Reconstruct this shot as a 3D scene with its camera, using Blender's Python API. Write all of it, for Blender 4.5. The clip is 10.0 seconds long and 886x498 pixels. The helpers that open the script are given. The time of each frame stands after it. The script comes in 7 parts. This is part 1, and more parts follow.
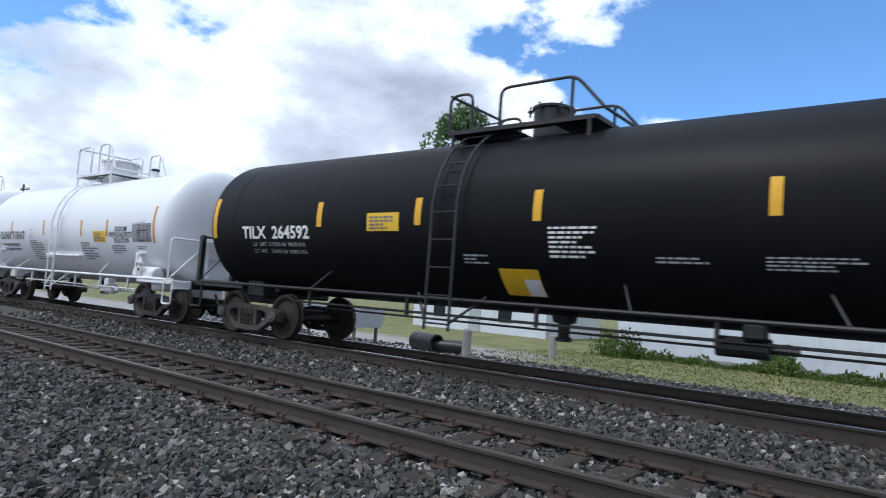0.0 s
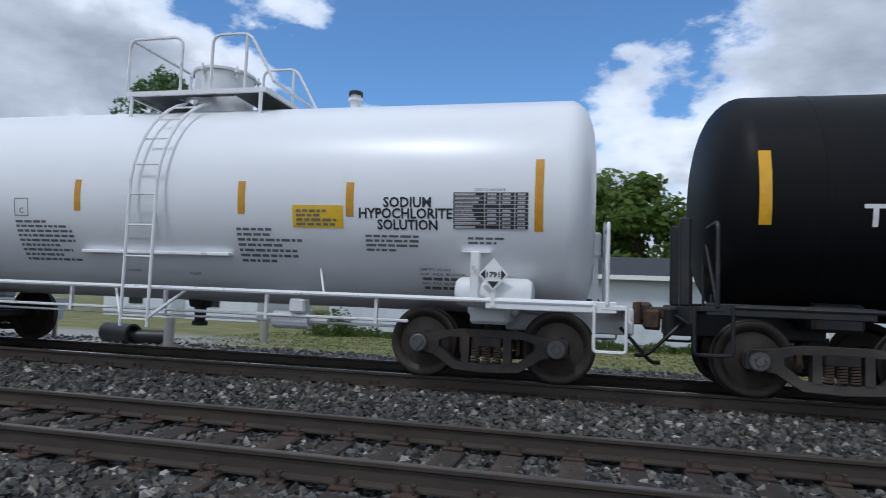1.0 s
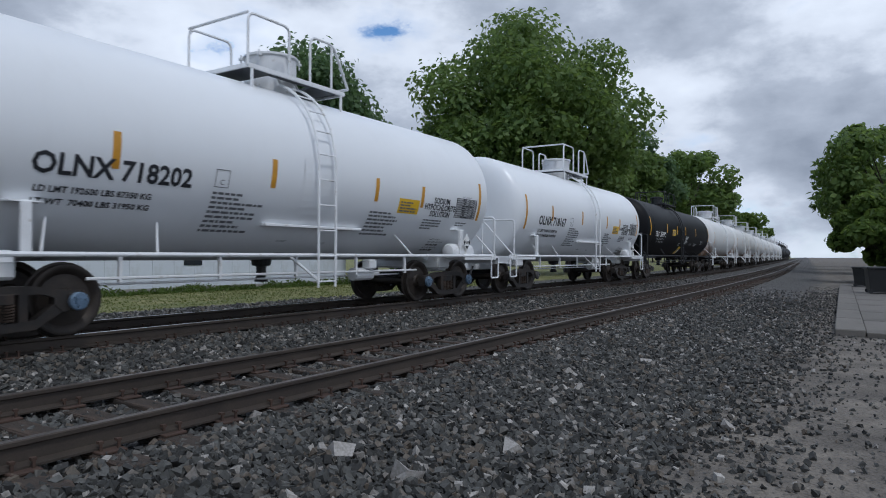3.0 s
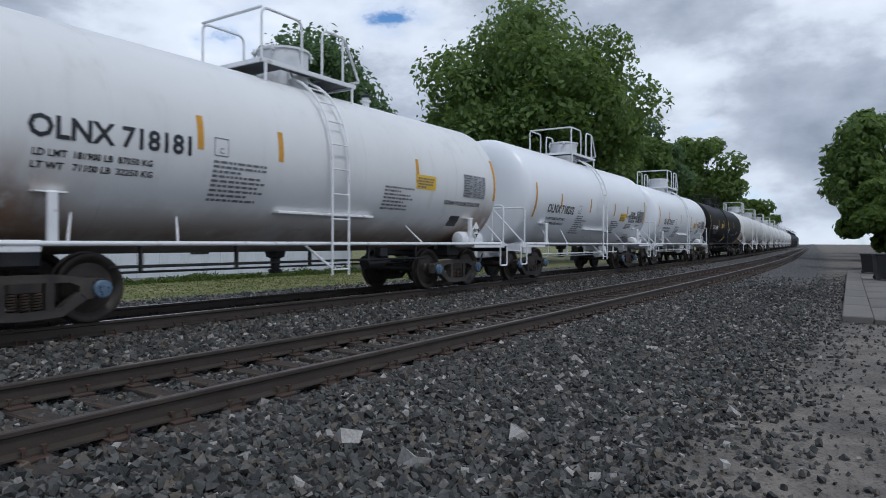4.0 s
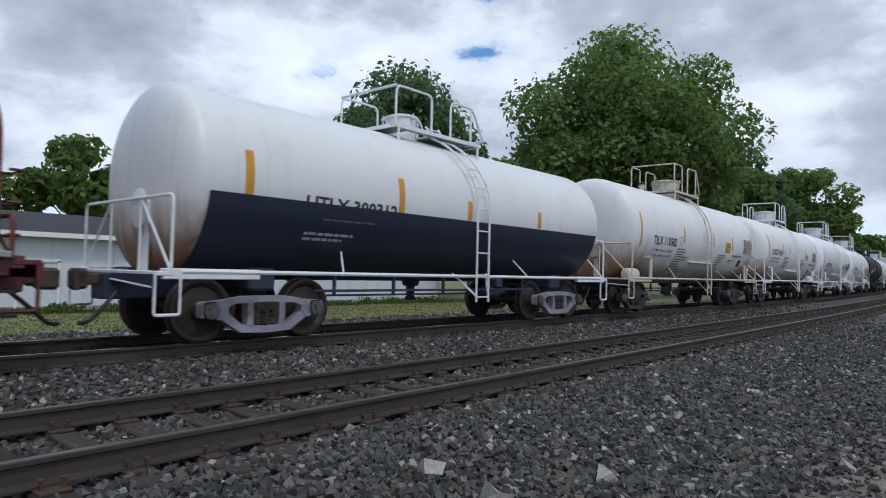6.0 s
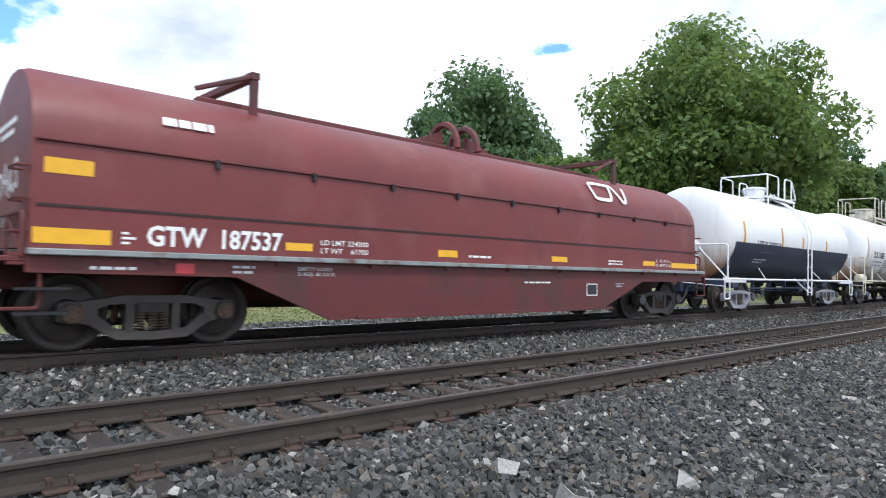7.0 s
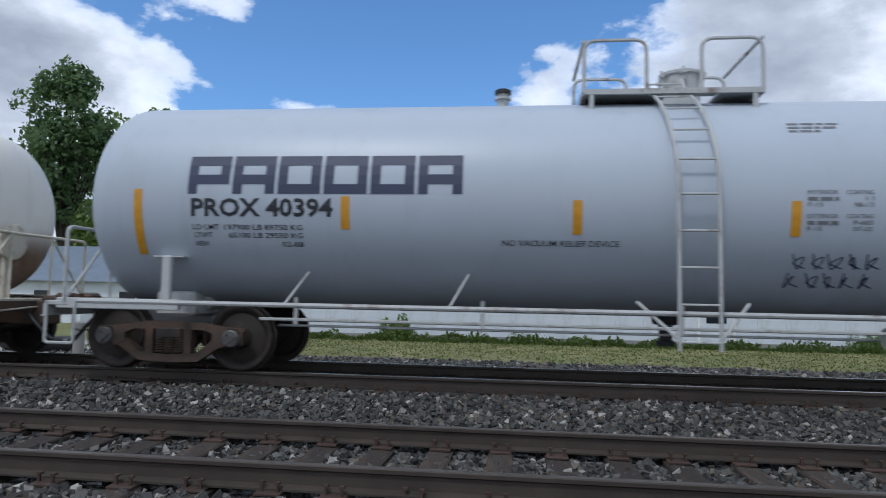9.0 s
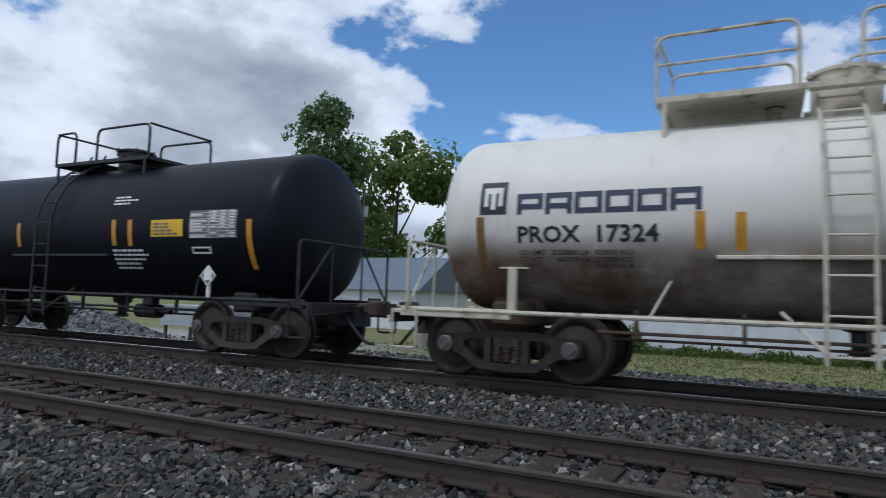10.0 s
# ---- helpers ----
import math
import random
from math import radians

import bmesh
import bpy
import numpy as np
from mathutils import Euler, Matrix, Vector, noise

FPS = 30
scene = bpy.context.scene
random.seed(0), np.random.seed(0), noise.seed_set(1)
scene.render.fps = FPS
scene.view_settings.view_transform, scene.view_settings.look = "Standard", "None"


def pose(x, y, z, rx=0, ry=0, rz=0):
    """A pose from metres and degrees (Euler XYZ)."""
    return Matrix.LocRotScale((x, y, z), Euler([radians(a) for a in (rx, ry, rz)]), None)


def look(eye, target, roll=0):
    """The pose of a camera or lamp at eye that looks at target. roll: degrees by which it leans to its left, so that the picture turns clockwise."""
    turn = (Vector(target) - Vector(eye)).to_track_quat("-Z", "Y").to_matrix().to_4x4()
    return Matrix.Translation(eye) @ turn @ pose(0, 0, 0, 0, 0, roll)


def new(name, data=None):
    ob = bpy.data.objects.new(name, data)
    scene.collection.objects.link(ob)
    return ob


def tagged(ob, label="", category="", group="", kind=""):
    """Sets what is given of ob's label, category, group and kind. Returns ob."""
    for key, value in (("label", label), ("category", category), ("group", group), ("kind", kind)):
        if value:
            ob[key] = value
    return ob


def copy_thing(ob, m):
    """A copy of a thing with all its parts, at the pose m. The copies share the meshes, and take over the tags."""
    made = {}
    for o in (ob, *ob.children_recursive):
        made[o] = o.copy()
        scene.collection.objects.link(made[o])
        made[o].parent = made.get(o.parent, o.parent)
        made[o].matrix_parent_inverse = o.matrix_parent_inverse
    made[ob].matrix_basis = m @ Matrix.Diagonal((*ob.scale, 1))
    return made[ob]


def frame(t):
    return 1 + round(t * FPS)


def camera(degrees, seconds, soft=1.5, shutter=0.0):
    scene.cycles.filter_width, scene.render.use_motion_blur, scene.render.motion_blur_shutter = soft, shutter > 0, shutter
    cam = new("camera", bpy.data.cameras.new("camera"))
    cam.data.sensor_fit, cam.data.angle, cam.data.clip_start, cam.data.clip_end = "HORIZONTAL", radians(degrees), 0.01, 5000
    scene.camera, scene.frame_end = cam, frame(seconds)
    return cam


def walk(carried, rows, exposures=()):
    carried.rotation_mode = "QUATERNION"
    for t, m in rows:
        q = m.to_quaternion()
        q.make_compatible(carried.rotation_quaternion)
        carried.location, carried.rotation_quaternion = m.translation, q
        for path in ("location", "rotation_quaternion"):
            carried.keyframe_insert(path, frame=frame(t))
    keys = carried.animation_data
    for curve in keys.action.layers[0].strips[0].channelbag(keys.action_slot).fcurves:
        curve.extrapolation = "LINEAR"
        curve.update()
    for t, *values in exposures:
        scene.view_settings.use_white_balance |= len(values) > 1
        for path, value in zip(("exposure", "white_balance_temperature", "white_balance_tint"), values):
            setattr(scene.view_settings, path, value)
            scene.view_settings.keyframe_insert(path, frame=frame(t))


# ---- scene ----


def sin_d(a):
    return math.sin(radians(a))


def cos_d(a):
    return math.cos(radians(a))


CLOUD_A = (0.3, 5.2, 0.0)

# camera: one spot beside the line, turned by hand (seconds, heading from the square-on view, tilt, lean)
LENS = 69.0
EYE = (0.0, 0.0, 1.213)
AIM = [
    (0.0, -38.37, 4.42, 4.27),
    (0.2, -41.20, 4.20, 3.85),
    (0.3, -42.10, 4.10, 3.70),
    (0.5, -37.41, 4.23, 3.70),
    (0.7, -28.58, 4.45, 3.30),
    (0.8, -23.80, 4.42, 2.95),
    (1.0, -13.07, 4.20, 2.23),
    (1.2, -1.11, 3.65, 1.10),
    (1.3, 5.10, 3.35, 0.85),
    (1.4, 11.40, 3.00, 0.55),
    (1.5, 17.55, 2.56, 0.33),
    (1.7, 29.79, 1.95, 0.50),
    (2.0, 42.27, 0.95, 0.97),
    (2.2, 48.24, 1.08, 0.65),
    (2.5, 53.40, 1.10, 0.47),
    (2.7, 55.36, 1.05, 0.45),
    (3.8, 57.79, -0.08, 0.50),
    (4.0, 56.28, -0.59, 0.22),
    (4.5, 54.00, 0.03, 0.74),
    (5.0, 49.90, 1.24, 0.99),
    (5.2, 48.37, 1.64, 0.95),
    (6.3, 48.42, 2.24, 1.55),
    (6.5, 46.12, 2.10, 1.23),
    (7.0, 42.01, 1.80, 1.46),
    (7.5, 33.35, 2.64, 1.54),
    (7.8, 26.70, 4.00, 1.50),
    (8.0, 20.68, 4.50, 1.45),
    (8.5, 4.90, 4.14, 0.50),
    (9.0, -6.54, 4.21, 1.15),
    (9.5, -14.72, 5.12, 1.45),
    (10.0, -26.60, 4.45, 1.95),
]
# way of the train along the far track in metres
TRAIN = [(0.0, 0.30), (0.5, 7.53), (1.0, 14.76), (1.5, 21.60), (2.0, 28.61), (2.5, 35.75), (3.0, 42.80), (3.5, 49.75), (4.0, 56.70), (4.5, 64.02), (5.0, 71.11), 
         (5.5, 78.15), (6.0, 85.20), (6.5, 92.28), (7.0, 99.35), (7.5, 106.57), (8.0, 113.55), (8.5, 120.52), (9.0, 127.61), (9.5, 134.79), (10.0, 141.81)]
# to one hand the line curves gently away from the viewer, then runs straight on
CURVE, CURVE_END = 0.00085, 76.0


def bend(x):
    """Sideways shift of the line at x."""
    a = max(0.0, min(x, CURVE_END))
    return CURVE * a * a / 2 + CURVE * CURVE_END * max(0.0, x - CURVE_END)


def bend_turn(x):
    """Heading of the line at x, in degrees."""
    return math.degrees(math.atan(CURVE * max(0.0, min(CURVE_END, x))))


# the picture's brightness and white balance as the viewer's camera changed them
EXPOSURE = [(0.0, 0.18, 5800, 10), (0.5, -0.3, 5800, 10), (1.0, -0.3, 5800, 10), (1.5, -0.6, 5700, 10), (2.0, -0.6, 5700, 10), (2.5, -0.55, 5750, 10), (4.5, -0.45, 5800, 10), (5.2, -0.4, 5800, 10),
            (6.3, -0.25, 5850, 10), (6.5, -0.1, 5850, 10), (7.0, 0.72, 6000, 10), (7.5, 0.42, 5950, 10), (8.0, -0.35, 5800, 10), (8.5, -0.35, 5800, 10), (9.0, -0.2, 5800, 10), (9.5, -0.4, 5800, 10), (10.0, -0.45, 5800, 10)]
cam = camera(LENS, 10.0, soft=1.0, shutter=0.08)
walk(cam, [(t, pose(*EYE, 90 + tilt, 0, -head) @ pose(0, 0, 0, 0, 0, lean)) for t, head, tilt, lean in AIM], EXPOSURE)

# ---- light ----
SUN_EL, SUN_AZ = 58.0, 205.0   # degrees; azimuth from +y over +x: the sun stands behind the viewer
world = bpy.data.worlds.new("sky")
scene.world = world
world.use_nodes = True
WN = world.node_tree.nodes
WL = world.node_tree.links
WN.clear()


def wnode(kind, **kw):
    n = WN.new(kind)
    for k, v in kw.items():
        if k == "op":
            n.operation = v
        elif k == "blend":
            n.blend_type = v
    return n


def wmath(op, a, b=None, clamp=False):
    n = WN.new("ShaderNodeMath")
    n.operation, n.use_clamp = op, clamp
    for i, v in enumerate((a, b)):
        if v is None:
            continue
        if isinstance(v, (int, float)):
            n.inputs[i].default_value = v
        else:
            WL.new(v, n.inputs[i])
    return n.outputs[0]


sky = WN.new("ShaderNodeTexSky")
sky.sky_type, sky.sun_disc = "NISHITA", False
sky.sun_elevation, sky.sun_rotation = radians(SUN_EL), radians(SUN_AZ)
sky.air_density, sky.dust_density, sky.ozone_density = 1.0, 0.6, 1.5
coord = WN.new("ShaderNodeTexCoord")
sep = WN.new("ShaderNodeSeparateXYZ")
WL.new(coord.outputs["Generated"], sep.inputs[0])
# clouds heap up: wider than high, and drawn out towards the horizon
flat = WN.new("ShaderNodeCombineXYZ")
WL.new(sep.outputs[0], flat.inputs[0])
WL.new(sep.outputs[1], flat.inputs[1])
WL.new(wmath("MULTIPLY", sep.outputs[2], 1.9), flat.inputs[2])


def wnoise(scale, detail, rough, shift, vec=None):
    m = WN.new("ShaderNodeMapping")
    m.inputs["Location"].default_value = shift
    WL.new(vec or flat.outputs[0], m.inputs["Vector"])
    n = WN.new("ShaderNodeTexNoise")
    n.inputs["Scale"].default_value, n.inputs["Detail"].default_value = scale, detail
    n.inputs["Roughness"].default_value = rough
    WL.new(m.outputs[0], n.inputs["Vector"])
    return n.outputs["Fac"]


def wramp(fac, *stops):
    r = WN.new("ShaderNodeValToRGB")
    e = r.color_ramp.elements
    while len(e) < len(stops):
        e.new(0.5)
    for s, (p, c) in zip(e, stops):
        s.position, s.color = p, (*c, 1)
    WL.new(fac, r.inputs["Fac"])
    return r.outputs["Color"]


big = wnoise(2.6, 10.0, 0.52, CLOUD_A)
fine = wnoise(9.0, 8.0, 0.6, (3.0, 1.0, 0.4))
mid = wnoise(5.5, 8.0, 0.55, (1.3, 2.2, 0.9))
shade = wnoise(3.4, 7.0, 0.55, (0.3, 5.2, 0.75))
# a clearer stretch of sky in the north
dirn = WN.new("ShaderNodeVectorMath")
dirn.operation = "DOT_PRODUCT"
WL.new(coord.outputs["Generated"], dirn.inputs[0])
dirn.inputs[1].default_value = Vector((sin_d(-8) * cos_d(30), cos_d(-8) * cos_d(30), sin_d(30)))
open_sky = WN.new("ShaderNodeMapRange")
open_sky.inputs["From Min"].default_value, open_sky.inputs["From Max"].default_value = 0.86, 0.985
open_sky.inputs["To Max"].default_value = 0.15
open_sky.interpolation_type = "SMOOTHSTEP"
WL.new(dirn.outputs["Value"], open_sky.inputs["Value"])
low = WN.new("ShaderNodeMapRange")
low.inputs["From Min"].default_value, low.inputs["From Max"].default_value = 0.12, 0.36
low.inputs["To Min"].default_value = 0.35
low.interpolation_type = "SMOOTHSTEP"
WL.new(sep.outputs[2], low.inputs["Value"])
amount = wmath("SUBTRACT", wmath("ADD", wmath("MULTIPLY", big, 0.66), wmath("ADD", wmath("MULTIPLY", mid, 0.22), wmath("MULTIPLY", fine, 0.12))), wmath("MULTIPLY", open_sky.outputs[0], low.outputs[0]))
cover = wramp(amount, (0.405, (0, 0, 0)), (0.43, (0.75, 0.75, 0.75)), (0.47, (1, 1, 1)))
body = wmath("ADD", wmath("MULTIPLY", amount, 0.55), wmath("MULTIPLY", shade, 0.45))
thick = wramp(body, (0.40, (12.5, 12.8, 13.2)), (0.47, (10.5, 10.8, 11.3)), (0.52, (6.8, 7.2, 7.9)), (0.60, (4.3, 4.7, 5.4)))
mix = WN.new("ShaderNodeMix")
mix.data_type = "RGBA"
WL.new(cover, mix.inputs["Factor"])
tint = WN.new("ShaderNodeMix")
tint.data_type, tint.blend_type = "RGBA", "MULTIPLY"
tint.inputs["Factor"].default_value = 1.0
WL.new(sky.outputs[0], tint.inputs["A"])
tint.inputs["B"].default_value = (1.15, 1.5, 1.75, 1)
WL.new(tint.outputs["Result"], mix.inputs["A"])
WL.new(thick, mix.inputs["B"])
backg = WN.new("ShaderNodeBackground")
backg.inputs["Strength"].default_value = 0.1
WL.new(mix.outputs["Result"], backg.inputs["Color"])
wout = WN.new("ShaderNodeOutputWorld")
WL.new(backg.outputs[0], wout.inputs["Surface"])

sun = new("sun", bpy.data.lights.new("sun", "SUN"))
sun.data.energy, sun.data.angle, sun.data.color = 1.6, radians(8.0), (1.0, 0.95, 0.88)
sun.matrix_world = look((0, 0, 60), (0 - 60 * sin_d(SUN_AZ) * cos_d(SUN_EL), -60 * cos_d(SUN_AZ) * cos_d(SUN_EL), 60 - 60 * sin_d(SUN_EL)))


# ---- materials ----
def material(name, base, rough=0.6, metal=0.0, spread=0.15, scale=8.0, fine=90.0, bump=0.15, second=None, amount=0.5,
             second_scale=1.5, coord="Object", bump_dist=0.004, vary=0.0, spec=0.5, glossy_var=0.12, stretch=None):
    """A surface with variation at two scales, a second colour in patches, and fine relief."""
    m = bpy.data.materials.new(name)
    m.use_nodes = True
    n, l = m.node_tree.nodes, m.node_tree.links
    b = n["Principled BSDF"]
    b.inputs["Metallic"].default_value = metal
    b.inputs["Specular IOR Level"].default_value = spec
    tc = n.new("ShaderNodeTexCoord")
    src = tc.outputs[coord]
    if stretch:
        mp = n.new("ShaderNodeMapping")
        mp.inputs["Scale"].default_value = stretch
        l.new(src, mp.inputs["Vector"])
        src = mp.outputs[0]

    def noise_tex(s, d=6.0, r=0.6):
        t = n.new("ShaderNodeTexNoise")
        t.inputs["Scale"].default_value, t.inputs["Detail"].default_value, t.inputs["Roughness"].default_value = s, d, r
        l.new(src, t.inputs["Vector"])
        return t.outputs["Fac"]

    def ramp(f, *stops):
        r = n.new("ShaderNodeValToRGB")
        e = r.color_ramp.elements
        while len(e) < len(stops):
            e.new(0.5)
        for s, (p, c) in zip(e, stops):
            s.position, s.color = p, (*c, 1)
        l.new(f, r.inputs["Fac"])
        return r.outputs["Color"]

    lo = tuple(max(0.0, c * (1 - spread)) for c in base)
    hi = tuple(min(1.0, c * (1 + spread)) for c in base)
    big_f, fine_f = noise_tex(scale), noise_tex(fine, 3.0)
    col = ramp(big_f, (0.3, lo), (0.7, hi))
    if second:
        mx = n.new("ShaderNodeMix")
        mx.data_type = "RGBA"
        l.new(ramp(noise_tex(second_scale, 8.0, 0.65), (0.62 - 0.3 * amount, (0, 0, 0)), (0.78 - 0.2 * amount, (1, 1, 1))), mx.inputs["Factor"])
        l.new(col, mx.inputs["A"])
        mx.inputs["B"].default_value = (*second, 1)
        col = mx.outputs["Result"]
    gr = n.new("ShaderNodeMix")
    gr.data_type, gr.blend_type = "RGBA", "MULTIPLY"
    gr.inputs["Factor"].default_value = 1.0
    l.new(col, gr.inputs["A"])
    l.new(ramp(fine_f, (0.25, (1 - spread,) * 3), (0.75, (1, 1, 1))), gr.inputs["B"])
    col = gr.outputs["Result"]
    if vary:
        info = n.new("ShaderNodeObjectInfo")
        va = n.new("ShaderNodeMix")
        va.data_type, va.blend_type = "RGBA", "MULTIPLY"
        va.inputs["Factor"].default_value = 1.0
        l.new(col, va.inputs["A"])
        l.new(ramp(info.outputs["Random"], (0.0, (1 - vary,) * 3), (1.0, (1, 1, 1))), va.inputs["B"])
        col = va.outputs["Result"]
    l.new(col, b.inputs["Base Color"])
    mr = n.new("ShaderNodeMapRange")
    mr.inputs["To Min"].default_value, mr.inputs["To Max"].default_value = max(0.02, rough - glossy_var), min(1.0, rough + glossy_var)
    l.new(big_f, mr.inputs["Value"])
    l.new(mr.outputs[0], b.inputs["Roughness"])
    if bump:
        bp = n.new("ShaderNodeBump")
        bp.inputs["Strength"].default_value, bp.inputs["Distance"].default_value = bump, bump_dist
        l.new(fine_f, bp.inputs["Height"])
        l.new(bp.outputs[0], b.inputs["Normal"])
    m.diffuse_color = (*base, 1)
    return m


def tank_paint(name, base, grime, low=0.5, streak=0.5, rough=0.35, spread=0.05, rust=0.0, sheen=0.5):
    """Tank shell paint: grime that has run down in streaks and gathers along the belly and the welds."""
    m = bpy.data.materials.new(name)
    m.use_nodes = True
    n, l = m.node_tree.nodes, m.node_tree.links
    b = n["Principled BSDF"]
    b.inputs["Specular IOR Level"].default_value = sheen
    tc = n.new("ShaderNodeTexCoord")
    sp = n.new("ShaderNodeSeparateXYZ")
    l.new(tc.outputs["Object"], sp.inputs[0])

    def tex(s, vec, d=6.0, r=0.6):
        mp = n.new("ShaderNodeMapping")
        mp.inputs["Scale"].default_value = vec
        l.new(tc.outputs["Object"], mp.inputs["Vector"])
        t = n.new("ShaderNodeTexNoise")
        t.inputs["Scale"].default_value, t.inputs["Detail"].default_value, t.inputs["Roughness"].default_value = s, d, r
        l.new(mp.outputs[0], t.inputs["Vector"])
        return t.outputs["Fac"]

    def mth(op, a, c, clamp=False):
        k = n.new("ShaderNodeMath")
        k.operation, k.use_clamp = op, clamp
        for i, v in enumerate((a, c)):
            if isinstance(v, (int, float)):
                k.inputs[i].default_value = v
            else:
                l.new(v, k.inputs[i])
        return k.outputs[0]

    def rng(v, a, c, lo=0.0, hi=1.0):
        k = n.new("ShaderNodeMapRange")
        k.interpolation_type = "SMOOTHSTEP"
        for nm, x in (("From Min", a), ("From Max", c), ("To Min", lo), ("To Max", hi)):
            k.inputs[nm].default_value = x
        l.new(v, k.inputs["Value"])
        return k.outputs[0]

    runs = tex(1.0, (3.2, 3.2, 0.16), 5.0)
    patch = tex(0.55, (1, 1, 1), 8.0, 0.65)
    grain = tex(60.0, (1, 1, 1), 2.0)
    # spray from the wheels and run-off gather low on the shell, in an uneven band
    splash = rng(mth("ADD", sp.outputs[2], mth("MULTIPLY", patch, 0.9)), 0.85 + 1.3 * low, 1.35 + 1.3 * low, 1.0, 0.0)
    f = mth("MULTIPLY", splash, rng(patch, 0.25, 0.6, 0.35, 1.0))
    f = mth("MAXIMUM", mth("MULTIPLY", f, min(1.0, low * 1.45)), mth("MULTIPLY", rng(runs, 0.5, 0.75), streak * 0.5))
    f = mth("ADD", f, mth("MULTIPLY", rng(patch, 0.45, 0.8), streak * 0.2), True)
    mx = n.new("ShaderNodeMix")
    mx.data_type = "RGBA"
    l.new(f, mx.inputs["Factor"])
    mx.inputs["A"].default_value, mx.inputs["B"].default_value = (*base, 1), (*grime, 1)
    if rust:
        # rust has run down round the posts at both ends
        k = mth("MULTIPLY", rng(mth("ADD", mth("ABSOLUTE", sp.outputs[0], 0.0), mth("MULTIPLY", patch, 1.5)), 4.7, 6.0), rng(mth("ADD", sp.outputs[2], mth("MULTIPLY", runs, 1.6)), 2.1, 3.1, 1.0, 0.0))
        k = mth("MULTIPLY", mth("MULTIPLY", k, rng(runs, 0.30, 0.52, 0.2, 1.0)), rust, True)
        rm = n.new("ShaderNodeMix")
        rm.data_type = "RGBA"
        l.new(k, rm.inputs["Factor"])
        l.new(mx.outputs["Result"], rm.inputs["A"])
        rm.inputs["B"].default_value = (0.24, 0.125, 0.06, 1)
        mx = rm
    gr = n.new("ShaderNodeMix")
    gr.data_type, gr.blend_type = "RGBA", "MULTIPLY"
    gr.inputs["Factor"].default_value = 1.0
    l.new(mx.outputs["Result"], gr.inputs["A"])
    cr = n.new("ShaderNodeValToRGB")
    cr.color_ramp.elements[0].color = (1 - 2 * spread,) * 3 + (1,)
    cr.color_ramp.elements[0].position, cr.color_ramp.elements[1].position = 0.3, 0.7
    l.new(patch, cr.inputs["Fac"])
    l.new(cr.outputs["Color"], gr.inputs["B"])
    l.new(gr.outputs["Result"], b.inputs["Base Color"])
    l.new(rng(f, 0.0, 1.0, rough, min(1.0, rough + 0.45)), b.inputs["Roughness"])
    bp = n.new("ShaderNodeBump")
    bp.inputs["Strength"].default_value, bp.inputs["Distance"].default_value = 0.06, 0.003
    l.new(grain, bp.inputs["Height"])
    l.new(bp.outputs[0], b.inputs["Normal"])
    return m


WHITE_CLEAN = tank_paint("clean white tank paint", (0.80, 0.82, 0.84), (0.42, 0.40, 0.36), 0.18, 0.10, 0.32, 0.02)
WHITE_WORN = tank_paint("weathered white tank paint", (0.76, 0.765, 0.755), (0.22, 0.15, 0.10), 0.60, 0.26, 0.42, 0.05, 0.95)
WHITE_DIRTY = tank_paint("dirty white tank paint", (0.80, 0.78, 0.72), (0.12, 0.075, 0.045), 0.92, 0.28, 0.5, 0.06, 0.5)
GREY_PAINT = tank_paint("pale grey tank paint", (0.50, 0.52, 0.52), (0.13, 0.12, 0.10), 0.42, 0.25, 0.42, 0.04)
BLUE_GREY = tank_paint("blue grey tank paint", (0.44, 0.49, 0.55), (0.16, 0.15, 0.14), 0.36, 0.2, 0.42, 0.04)
BLACK_PAINT = tank_paint("black tank paint", (0.008, 0.0085, 0.010), (0.03, 0.027, 0.024), 0.22, 0.3, 0.48, 0.1, sheen=0.12)
BLUE_BLACK = tank_paint("blue black tank paint", (0.0072, 0.0090, 0.0156), (0.05, 0.045, 0.04), 0.25, 0.3, 0.42, 0.1, sheen=0.14)
NAVY = tank_paint("dark blue lower tank paint", (0.02, 0.03, 0.055), (0.07, 0.06, 0.05), 0.4, 0.3, 0.45, 0.08)
MAROON = material("faded maroon car paint", (0.165, 0.030, 0.027), 0.5, 0, 0.16, 1.1, 60, 0.1, (0.21, 0.07, 0.06), 0.35, 0.7)
MAROON_DARK = material("maroon underframe paint", (0.125, 0.026, 0.024), 0.6, 0, 0.2, 1.5, 60, 0.1, (0.06, 0.03, 0.025), 0.4, 0.9)
WHITE_STEEL = material("white painted steel", (0.78, 0.79, 0.80), 0.45, 0, 0.06, 3, 60, 0.06, (0.35, 0.30, 0.24), 0.08, 5)
CREAM_STEEL = material("stained cream painted steel", (0.62, 0.58, 0.47), 0.55, 0, 0.12, 3, 60, 0.1, (0.16, 0.09, 0.05), 0.35, 3)
GREY_STEEL = material("grey painted steel", (0.46, 0.47, 0.46), 0.5, 0, 0.1, 3, 60, 0.1, (0.15, 0.10, 0.07), 0.25, 3)
BLACK_STEEL = material("black painted steel", (0.014, 0.015, 0.017), 0.5, 0, 0.3, 4, 60, 0.1, (0.05, 0.035, 0.025), 0.3, 3)
RUSTY = material("brown rusted cast steel", (0.085, 0.058, 0.042), 0.75, 0.1, 0.3, 6, 90, 0.35, (0.13, 0.07, 0.04), 0.4, 3)
CAST = material("dusty cast steel", (0.085, 0.075, 0.066), 0.75, 0.1, 0.3, 6, 90, 0.35, (0.05, 0.035, 0.028), 0.45, 3, vary=0.25)
